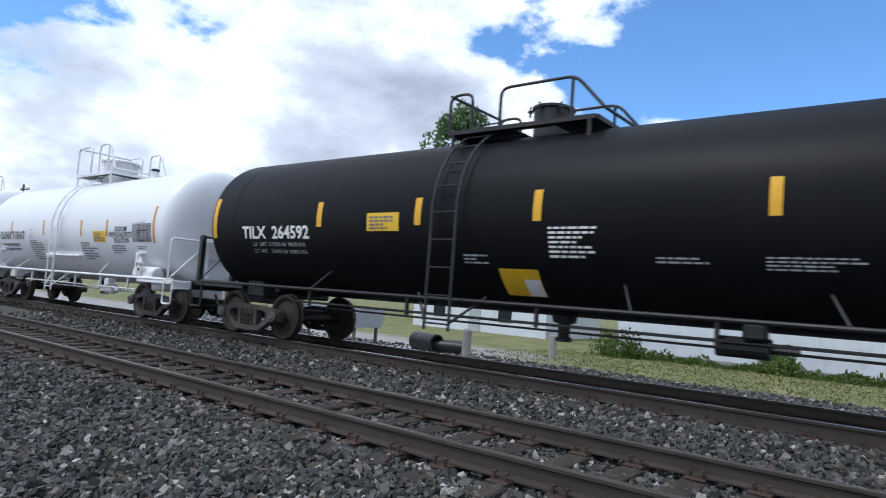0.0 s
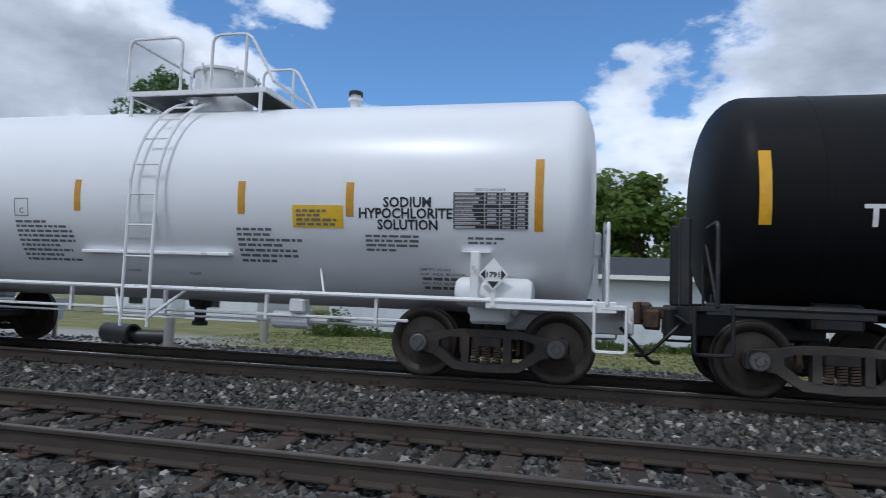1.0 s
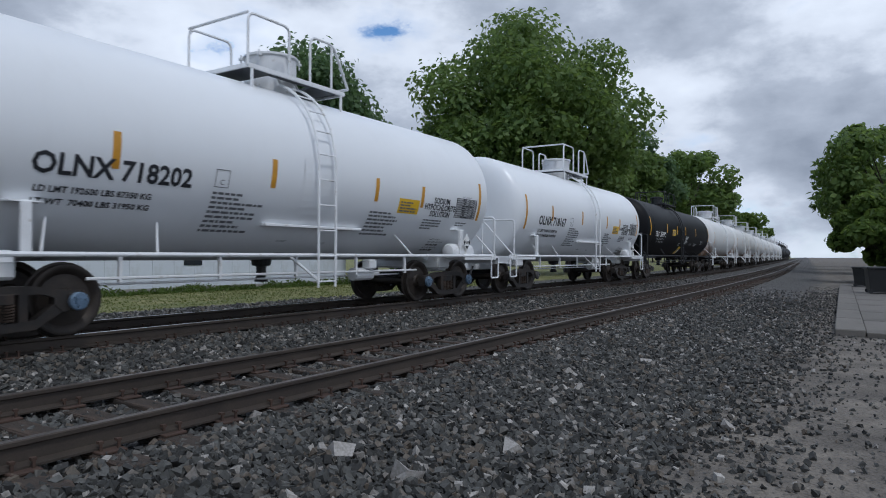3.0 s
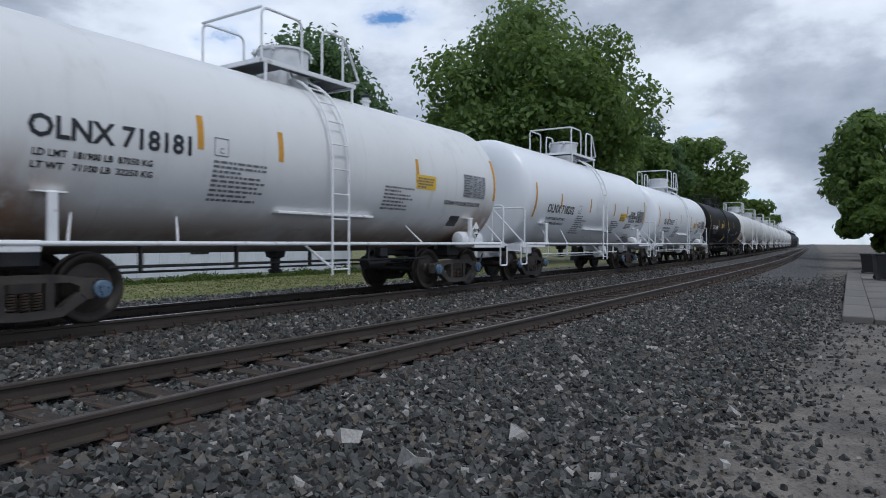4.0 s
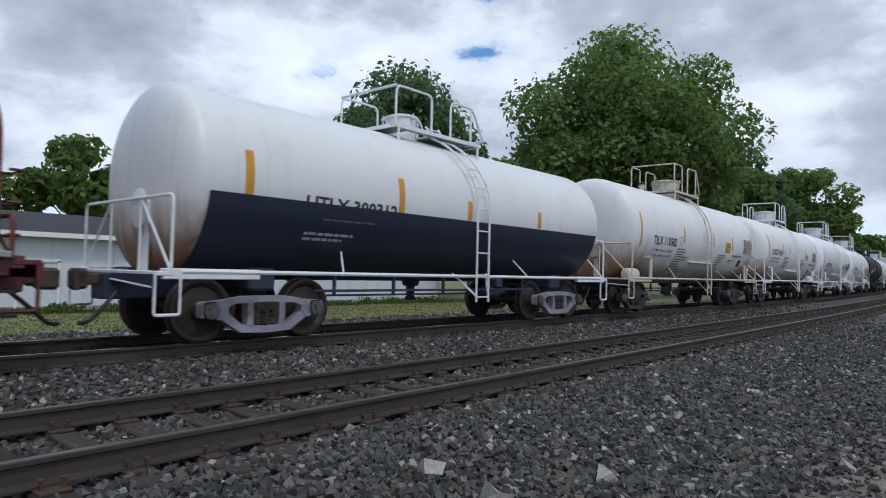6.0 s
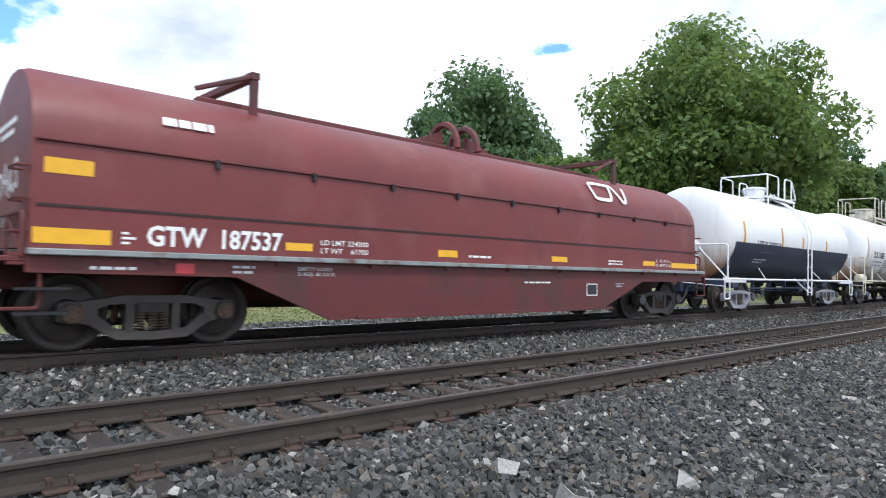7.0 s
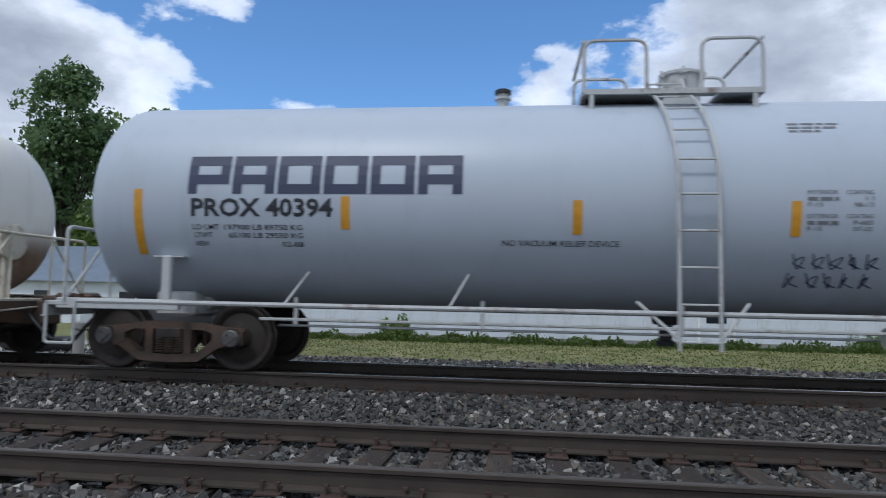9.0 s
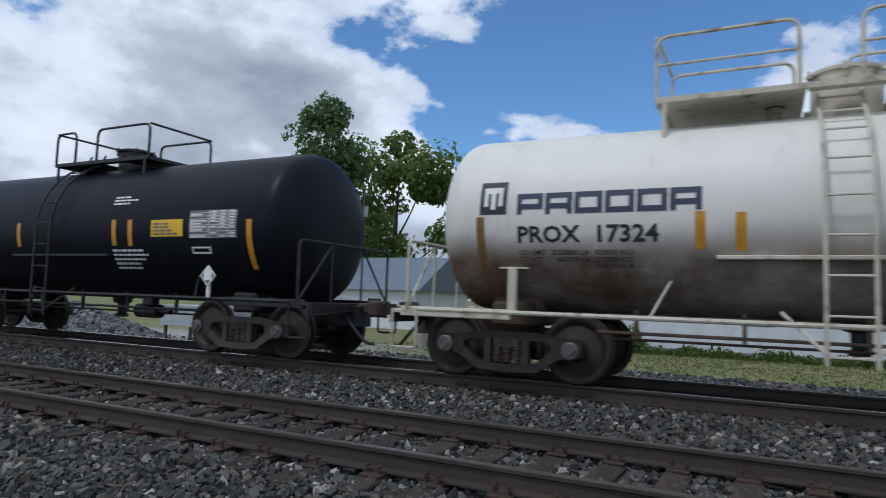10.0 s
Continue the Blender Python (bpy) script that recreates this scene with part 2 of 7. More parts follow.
CAST_DARK = material("greasy dark cast steel", (0.040, 0.034, 0.030), 0.6, 0.2, 0.3, 6, 90, 0.3, (0.075, 0.05, 0.035), 0.4, 3, vary=0.25)
WHEEL = material("brown wheel steel", (0.055, 0.045, 0.038), 0.55, 0.5, 0.25, 7, 80, 0.2, (0.03, 0.025, 0.022), 0.4, 3)
TREAD = material("polished wheel tread", (0.40, 0.39, 0.38), 0.25, 1.0, 0.1, 20, 120, 0.05)
BOLT_BLUE = material("blue grey bearing cap", (0.16, 0.24, 0.34), 0.5, 0.2, 0.2, 12, 80, 0.1)
CAP_GREY = material("dusty bearing cap", (0.13, 0.125, 0.12), 0.5, 0.3, 0.2, 12, 80, 0.1)
AMBER = material("amber reflective tape", (0.62, 0.30, 0.02), 0.35, 0, 0.12, 9, 200, 0.08, (0.40, 0.20, 0.03), 0.25, 3)
YELLOW = material("yellow sign film", (0.80, 0.50, 0.02), 0.4, 0, 0.06, 5, 150, 0.04)
INK = material("black lettering", (0.02, 0.022, 0.028), 0.5, 0, 0.1, 5, 100, 0.0)
INK_GREY = material("worn dark lettering", (0.16, 0.165, 0.175), 0.55, 0, 0.2, 5, 100, 0.0)
INK_BLUE = material("dark blue lettering", (0.035, 0.045, 0.09), 0.5, 0, 0.12, 4, 100, 0.0)
INK_WHITE = material("white lettering", (0.82, 0.82, 0.80), 0.5, 0, 0.06, 5, 100, 0.0)
INK_PALE = material("faded pale lettering", (0.50, 0.51, 0.52), 0.5, 0, 0.2, 5, 100, 0.0)
INK_RED = material("red sign film", (0.55, 0.05, 0.06), 0.4, 0, 0.08, 5, 100, 0.0)
RAIL_SIDE = material("brown rail steel", (0.060, 0.047, 0.037), 0.7, 0.2, 0.25, 3, 80, 0.3, (0.05, 0.038, 0.032), 0.4, 1.2)
RAIL_TOP = material("dull running surface", (0.20, 0.175, 0.16), 0.38, 0.7, 0.15, 2.5, 60, 0.1)
RAIL_BRIGHT = material("polished running surface", (0.42, 0.42, 0.43), 0.22, 1.0, 0.1, 3, 60, 0.05)
TIE = material("weathered creosoted timber", (0.058, 0.044, 0.034), 0.88, 0, 0.35, 5, 60, 0.6, (0.13, 0.085, 0.06), 0.4, 2.2, bump_dist=0.01, vary=0.45, stretch=(5, 1, 5))
PLATE = material("rusted tie plate", (0.092, 0.056, 0.040), 0.85, 0.1, 0.3, 8, 90, 0.4, (0.07, 0.04, 0.03), 0.4, 3, vary=0.3)
AMBER_BRIGHT = material("bright amber reflective tape", (0.78, 0.42, 0.015), 0.35, 0, 0.08, 9, 200, 0.06)
TAPE_BROWN = material("grimed brown tape", (0.24, 0.13, 0.045), 0.5, 0, 0.2, 9, 100, 0.06)
BOARD_GREY = material("dark grey walkway grating", (0.10, 0.11, 0.12), 0.6, 0.2, 0.15, 6, 120, 0.3)
BLUE_STEEL = material("dark blue painted steel", (0.03, 0.045, 0.085), 0.5, 0, 0.2, 4, 60, 0.1, (0.05, 0.04, 0.035), 0.3, 3)
PALE_CAST = material("pale painted cast steel", (0.30, 0.30, 0.34), 0.6, 0.0, 0.2, 6, 90, 0.25, (0.12, 0.09, 0.07), 0.4, 3)
EDGE_GREY = material("scuffed grey steel edge", (0.30, 0.32, 0.31), 0.5, 0.3, 0.2, 3, 60, 0.1, (0.16, 0.06, 0.05), 0.3, 4)
# near-black brown that paints the shade in the coil cover's gap
GAP_SHADE = material("dark brown painted gap shade", (0.035, 0.016, 0.015), 0.7, 0, 0.2, 5, 80, 0.1)
INK_RED_PALE = material("faded red placard", (0.62, 0.22, 0.22), 0.5, 0, 0.12, 6, 100, 0.05)
PATCH_BLUE = material("bluer repaint", (0.40, 0.46, 0.55), 0.45, 0, 0.05, 2, 60, 0.05)


# ---- building helpers ----
def box(bm, c, s, rot=None, bevel=0.0):
    m = Matrix.Translation(c) @ (rot or Matrix()) @ Matrix.Diagonal((*s, 1))
    v = bmesh.ops.create_cube(bm, size=1.0, matrix=m)["verts"]
    if bevel:
        e = list({e for q in v for e in q.link_edges})
        bmesh.ops.bevel(bm, geom=e, offset=bevel, segments=1, affect="EDGES", clamp_overlap=True)


def rod(bm, p, q, r, seg=8, r2=None, caps=True):
    p, q = Vector(p), Vector(q)
    d = q - p
    m = Matrix.Translation((p + q) / 2) @ d.to_track_quat("Z", "Y").to_matrix().to_4x4()
    bmesh.ops.create_cone(bm, cap_ends=caps, segments=seg, radius1=r, radius2=r if r2 is None else r2, depth=d.length, matrix=m)


def pipe(bm, pts, r, seg=6, closed=False):
    """A round bar bent along the points."""
    pts = [Vector(p) for p in pts]
    n, rings = len(pts), []
    ref = None
    for i, p in enumerate(pts):
        a = pts[i - 1] if (i or closed) else p
        b = pts[(i + 1) % n] if (i < n - 1 or closed) else p
        d = (b - a).normalized()
        if ref is None:
            ref = d.orthogonal().normalized()
        ref = (ref - d * ref.dot(d)).normalized()
        o = d.cross(ref)
        rings.append([bm.verts.new(p + r * (math.cos(k * math.tau / seg) * ref + math.sin(k * math.tau / seg) * o)) for k in range(seg)])
    for i in range(n if closed else n - 1):
        a, b = rings[i], rings[(i + 1) % n]
        for k in range(seg):
            bm.faces.new((a[k], a[(k + 1) % seg], b[(k + 1) % seg], b[k]))
    if not closed:
        bm.faces.new(rings[0][::-1]), bm.faces.new(rings[-1])


def bent(pts, radius=0.12, steps=4):
    """Points of a line with its corners rounded."""
    pts = [Vector(p) for p in pts]
    out = [pts[0]]
    for a, b, c in zip(pts, pts[1:], pts[2:]):
        u, w = (a - b), (c - b)
        k = min(radius, u.length * 0.45, w.length * 0.45)
        p, q = b + u.normalized() * k, b + w.normalized() * k
        for i in range(steps + 1):
            t = i / steps
            out.append((1 - t) ** 2 * p + 2 * t * (1 - t) * b + t * t * q)
    out.append(pts[-1])
    return out


def lathe(bm, prof, seg=32, axis="X", centre=(0, 0, 0)):
    """Turns (along, radius) points round an axis."""
    rings = []
    c = Vector(centre)
    for a, r in prof:
        ring = []
        for k in range(seg):
            t = k * math.tau / seg
            u, v = r * math.cos(t), r * math.sin(t)
            p = (a, u, v) if axis == "X" else ((u, a, v) if axis == "Y" else (u, v, a))
            ring.append(bm.verts.new(c + Vector(p)))
        rings.append(ring)
    for a, b in zip(rings, rings[1:]):
        for k in range(seg):
            bm.faces.new((a[k], a[(k + 1) % seg], b[(k + 1) % seg], b[k]))
    bm.faces.new(rings[0][::-1]), bm.faces.new(rings[-1])


def slab(bm, outline, y0, y1):
    """An outline in x and z, given thickness from y0 to y1."""
    a = [bm.verts.new((x, y0, z)) for x, z in outline]
    b = [bm.verts.new((x, y1, z)) for x, z in outline]
    n = len(a)
    bm.faces.new(a), bm.faces.new(b[::-1])
    for i in range(n):
        bm.faces.new((a[i], b[i], b[(i + 1) % n], a[(i + 1) % n]))


def mesh_of(name, bm, mat, smooth=False, angle=35):
    bmesh.ops.recalc_face_normals(bm, faces=bm.faces)
    me = bpy.data.meshes.new(name)
    bm.to_mesh(me)
    bm.free()
    for m in (mat if isinstance(mat, (list, tuple)) else [mat]):
        me.materials.append(m)
    if smooth:
        me.polygons.foreach_set("use_smooth", [True] * len(me.polygons))
        me.set_sharp_from_angle(angle=radians(angle))
    return me


def part(name, bm, mat, parent, label="", smooth=False, at=None):
    ob = new(name, bm if isinstance(bm, bpy.types.Mesh) else mesh_of(name, bm, mat, smooth))
    if parent is not None:
        ob.parent = parent
    if at is not None:
        ob.matrix_basis = at
    if label:
        ob["label"] = label
    return ob


def thing(name, label, category, group="", kind="", at=None):
    ob = new(name)
    ob.empty_display_size = 0.2
    tagged(ob, label, category, group, kind)
    if at is not None:
        ob.matrix_basis = at
    return ob


GLYPHS = {}


def glyph_mesh(text, bold):
    """Flat faces of a line of built-in lettering, 1 high, its width too."""
    key = (text, bold)
    if key not in GLYPHS:
        cu = bpy.data.curves.new("lettering", "FONT")
        cu.body, cu.size, cu.resolution_u, cu.offset = text, 1.0, 2, 0.027 if bold else 0.008
        ob = bpy.data.objects.new("lettering", cu)
        scene.collection.objects.link(ob)
        me = bpy.data.meshes.new_from_object(ob.evaluated_get(bpy.context.evaluated_depsgraph_get()))
        bpy.data.objects.remove(ob)
        bpy.data.curves.remove(cu)
        xs = [v.co.x for v in me.vertices] or [0, 1]
        GLYPHS[key] = ([(v.co.x - min(xs), v.co.y) for v in me.vertices], [tuple(p.vertices) for p in me.polygons], max(xs) - min(xs))
        bpy.data.meshes.remove(me)
    return GLYPHS[key]


def wrap_sheet(bm, x, arc, R, zc, lift):
    t = arc / R
    return bm.verts.new((x, -(R + lift) * math.cos(t), zc + (R + lift) * math.sin(t)))


def cut_rows(bm, verts_faces, R, zc, lift, lean=0.0):
    """Lays flat faces (x, arc) on a cylinder, cut in rows so that they follow its round."""
    vs, fs = verts_faces
    tmp = bmesh.new()
    vv = [tmp.verts.new((x, a, 0)) for x, a in vs]
    for f in fs:
        try:
            tmp.faces.new([vv[i] for i in f])
        except ValueError:
            pass
    if vs:
        lo, hi = min(a for _, a in vs), max(a for _, a in vs)
        step, k = 0.12, lo
        while k + step < hi:
            k += step
            bmesh.ops.bisect_plane(tmp, geom=tmp.verts[:] + tmp.edges[:] + tmp.faces[:], plane_co=(0, k, 0), plane_no=(0, 1, 0))
    tmp.verts.index_update()
    out = [wrap_sheet(bm, v.co.x, v.co.y, R, zc, lift) for v in tmp.verts]
    for f in tmp.faces:
        bm.faces.new([out[v.index] for v in f.verts])
    tmp.free()


# lettering is laid out on a car's plan and fitted to its shell: stretch, then a slide for the rear and the front part
LAYOUT = [1.0, 0.0, 0.0]


def slide(x):
    return x * LAYOUT[0] + (LAYOUT[1] if x < 1.3 else LAYOUT[2])


def write(bm, text, x, z, size, R, zc, width=None, bold=False, lift=0.004, flat_y=None):
    """Lettering on a tank's near side (or a flat side at flat_y): left end x, foot at height z, capital height size."""
    vs, fs, w = glyph_mesh(text, bold)
    k = size / 0.70
    kx = width * LAYOUT[0] / w if width else k
    x = slide(x)
    if flat_y is not None:
        vv = [bm.verts.new((x + a * kx, flat_y - lift, z + b * k)) for a, b in vs]
        for f in fs:
            try:
                bm.faces.new([vv[i] for i in f])
            except ValueError:
                pass
        return
    a0 = R * math.asin(max(-0.98, min(0.98, (z - zc) / R)))
    cut_rows(bm, ([(x + a * kx, a0 + b * k) for a, b in vs], fs), R, zc, lift)


def patch(bm, x0, x1, z0, z1, R, zc, lift=0.003, flat_y=None):
    """A sheet on a tank's near side between two heights."""
    x1, x0 = slide(x0) + (x1 - x0) * LAYOUT[0], slide(x0)
    if flat_y is not None:
        v = [bm.verts.new((x, flat_y - lift, z)) for x, z in ((x0, z0), (x1, z0), (x1, z1), (x0, z1))]
        bm.faces.new(v)
        return
    a0, a1 = (R * math.asin(max(-0.98, min(0.98, (z - zc) / R))) for z in (z0, z1))
    cut_rows(bm, ([(x0, a0), (x1, a0), (x1, a1), (x0, a1)], [(0, 1, 2, 3)]), R, zc, lift)


# ---- ground, tracks ----
Y_NEAR, Y_FAR, GAUGE = 4.575, 8.562, 1.51      # near rails of the two tracks, between rail centres
Z_FAR = 0.143                                    # the far track lies higher
YC = Y_FAR + GAUGE / 2                          # middle of the far track


def ground_height(x, y):
    """Shape of the ground across the line: a shoulder, two ballast beds, a ditch, and lawn beyond."""
    y -= bend(x)
    pts = [(-400, -0.62), (-30, -0.50), (-3, -0.44), (1.5, -0.42), (2.7, -0.36), (3.5, -0.29), (4.0, -0.25), (6.5, -0.25), (6.9, -0.22),
           (7.5, -0.15), (7.9, -0.095), (10.4, -0.09), (11.2, -0.16), (12.6, -0.46), (14, -0.52), (17, -0.56), (30, -0.80), (60, -0.85), (2000, -0.85)]
    for (a, za), (b, zb) in zip(pts, pts[1:]):
        if y <= b:
            t = max(0.0, (y - a) / (b - a))
            return za + (zb - za) * t
    return pts[-1][1]


def ground_material():
    m = bpy.data.materials.new("gravel, dirt and lawn")
    m.use_nodes = True
    n, l = m.node_tree.nodes, m.node_tree.links
    b = n["Principled BSDF"]
    b.inputs["Roughness"].default_value = 0.93
    tc = n.new("ShaderNodeTexCoord")
    sp = n.new("ShaderNodeSeparateXYZ")
    l.new(tc.outputs["Object"], sp.inputs[0])

    def noise_tex(s, d=6.0, r=0.6):
        t = n.new("ShaderNodeTexNoise")
        t.inputs["Scale"].default_value, t.inputs["Detail"].default_value, t.inputs["Roughness"].default_value = s, d, r
        l.new(tc.outputs["Object"], t.inputs["Vector"])
        return t.outputs["Fac"]

    def ramp(f, *stops):
        r = n.new("ShaderNodeValToRGB")
        e = r.color_ramp.elements
        while len(e) < len(stops):
            e.new(0.5)
        for s, (p, c) in zip(e, stops):
            s.position, s.color = p, (*c, 1)
        l.new(f, r.inputs["Fac"])
        return r.outputs["Color"]

    def mth(op, a, c, clamp=False):
        k = n.new("ShaderNodeMath")
        k.operation, k.use_clamp = op, clamp
        for i, v in enumerate((a, c)):
            if isinstance(v, (int, float)):
                k.inputs[i].default_value = v
            else:
                l.new(v, k.inputs[i])
        return k.outputs[0]

    def mix(f, a, c):
        k = n.new("ShaderNodeMix")
        k.data_type = "RGBA"
        for nm, v in (("Factor", f), ("A", a), ("B", c)):
            l.new(v, k.inputs[nm])
        return k.outputs["Result"]

    def rng(v, a, c):
        k = n.new("ShaderNodeMapRange")
        k.interpolation_type = "SMOOTHSTEP"
        k.inputs["From Min"].default_value, k.inputs["From Max"].default_value = a, c
        l.new(v, k.inputs["Value"])
        return k.outputs[0]

    vor = n.new("ShaderNodeTexVoronoi")
    vor.inputs["Scale"].default_value = 22.0
    l.new(tc.outputs["Object"], vor.inputs["Vector"])
    vcol = n.new("ShaderNodeSeparateColor")
    l.new(vor.outputs["Color"], vcol.inputs[0])
    edge = mth("MULTIPLY", rng(vor.outputs["Distance"], 0.0, 0.6), -1.0)
    stone = ramp(vcol.outputs[0], (0.0, (0.022, 0.022, 0.022)), (0.5, (0.062, 0.060, 0.058)), (0.85, (0.105, 0.10, 0.095)), (1.0, (0.22, 0.21, 0.20)))
    dirt = ramp(noise_tex(1.3, 9.0, 0.7), (0.32, (0.075, 0.066, 0.056)), (0.5, (0.135, 0.119, 0.101)), (0.66, (0.215, 0.190, 0.158)))
    grass = ramp(noise_tex(0.9, 8.0, 0.7), (0.30, (0.10, 0.12, 0.035)), (0.50, (0.17, 0.175, 0.06)), (0.70, (0.29, 0.25, 0.12)))
    path = ramp(noise_tex(2.0, 8.0, 0.7), (0.3, (0.27, 0.26, 0.25)), (0.7, (0.38, 0.37, 0.35)))
    # distance across the line, following its curve
    far_x = mth("MAXIMUM", sp.outputs[0], 0.0)
    near_x = mth("MINIMUM", far_x, CURVE_END)
    shift = mth("ADD", mth("MULTIPLY", mth("MULTIPLY", near_x, near_x), CURVE / 2), mth("MULTIPLY", mth("SUBTRACT", far_x, near_x), CURVE * CURVE_END))
    across = mth("SUBTRACT", sp.outputs[1], shift)
    wob = mth("MULTIPLY", mth("SUBTRACT", noise_tex(0.35, 6.0), 0.5), 3.2)
    yy = mth("ADD", across, wob)
    yard = mth("MULTIPLY", rng(mth("ADD", sp.outputs[0], wob), -9.0, -13.5), rng(sp.outputs[1], 24.0, 20.0))
    c = mix(rng(yy, 0.9, 2.0), dirt, stone)
    c = mix(rng(yy, 17.7, 18.9), c, grass)
    # a damp dark hollow in the road
    hollow = mth("ADD", mth("POWER", mth("MULTIPLY", mth("SUBTRACT", sp.outputs[0], 24.5), 0.24), 2.0), mth("POWER", mth("MULTIPLY", mth("SUBTRACT", yy, 2.3), 0.75), 2.0))
    damp = n.new("ShaderNodeRGB")
    damp.outputs[0].default_value = (0.018, 0.016, 0.015, 1)
    c = mix(rng(hollow, 1.3, 0.5), c, damp.outputs[0])
    c = mix(yard, c, mix(rng(yy, 13.4, 13.8), c, path))
    l.new(c, b.inputs["Base Color"])
    bp = n.new("ShaderNodeBump")
    bp.inputs["Strength"].default_value, bp.inputs["Distance"].default_value = 0.7, 0.03
    l.new(mth("ADD", edge, mth("MULTIPLY", noise_tex(40.0, 4.0), 0.5)), bp.inputs["Height"])
    l.new(bp.outputs[0], b.inputs["Normal"])
    return m


def build_ground():
    xs = [-2000, -500, -150, -100, -70, -55] + [-40 + 2 * i for i in range(61)] + [90, 100, 120, 160, 300, 700, 2000]
    ys = [-400, -60, -20, -8, -3, 0, 1.5, 2.0, 2.6, 3.0, 3.3, 3.7, 4.0, 5.0, 5.9, 6.2, 6.6, 7.0, 7.4, 7.7, 8.0, 9.0, 10.4, 10.8, 11.2, 12, 12.6, 13.3, 14, 15.5, 17, 22, 30, 60, 200, 600, 2000]
    bm = bmesh.new()
    grid = []
    for y in ys:
        row = []
        for x in xs:
            j = 0.03 * noise.noise((x * 0.7, y * 1.3, 0)) if -41 < x < 90 and (y < 4 or 6 < y < 8 or y > 10.4) else 0
            row.append(bm.verts.new((x, y + bend(x), ground_height(x, y + bend(x)) + j)))
        grid.append(row)
    for a, b in zip(grid, grid[1:]):
        for i in range(len(xs) - 1):
            bm.faces.new((a[i], a[i + 1], b[i + 1], b[i]))
    g = part("ground", bm, ground_material(), None, smooth=True)
    tagged(g, "grey ballast, trodden dirt and patchy lawn along a double-track railway", "ground", kind="structure")
    return g


build_ground()
RAIL_STATIONS = [-260.0, -120.0] + [-4.0 + 2.5 * i for i in range(33)] + [120.0, 420.0]
RAIL_PROFILE = [(-0.075, -0.18), (0.075, -0.18), (0.075, -0.165), (0.012, -0.145), (0.010, -0.05), (0.036, -0.035), (0.037, -0.008),
                (0.030, 0.0), (-0.030, 0.0), (-0.037, -0.008), (-0.036, -0.035), (-0.010, -0.05), (-0.012, -0.145), (-0.075, -0.165)]


def rail(y, z, top, label):
    bm = bmesh.new()
    n = len(RAIL_PROFILE)
    rings = [[bm.verts.new((x, y + p + bend(x), z + q)) for p, q in RAIL_PROFILE] for x in RAIL_STATIONS]
    for a, b in zip(rings, rings[1:]):
        for i in range(n):
            f = bm.faces.new((a[i], a[(i + 1) % n], b[(i + 1) % n], b[i]))
            f.material_index = 1 if i == 7 else 0
    bm.faces.new(rings[0][::-1]), bm.faces.new(rings[-1])
    ob = part("rail", bm, (RAIL_SIDE, top), None)
    return tagged(ob, label, "rail", "rails of the double track", "structure")


for yy, zz, top, lab in ((Y_NEAR, 0, RAIL_TOP, "worn brown steel rail with a dull running surface"),
                         (Y_NEAR + GAUGE, 0, RAIL_TOP, "worn brown steel rail with a dull running surface"),
                         (Y_FAR, Z_FAR, RAIL_BRIGHT, "dark steel rail polished by traffic"),
                         (Y_FAR + GAUGE, Z_FAR, RAIL_BRIGHT, "dark steel rail polished by traffic")):
    rail(yy, zz, top, lab)


# ---- rolling stock ----
TRUCK_MESHES = {}


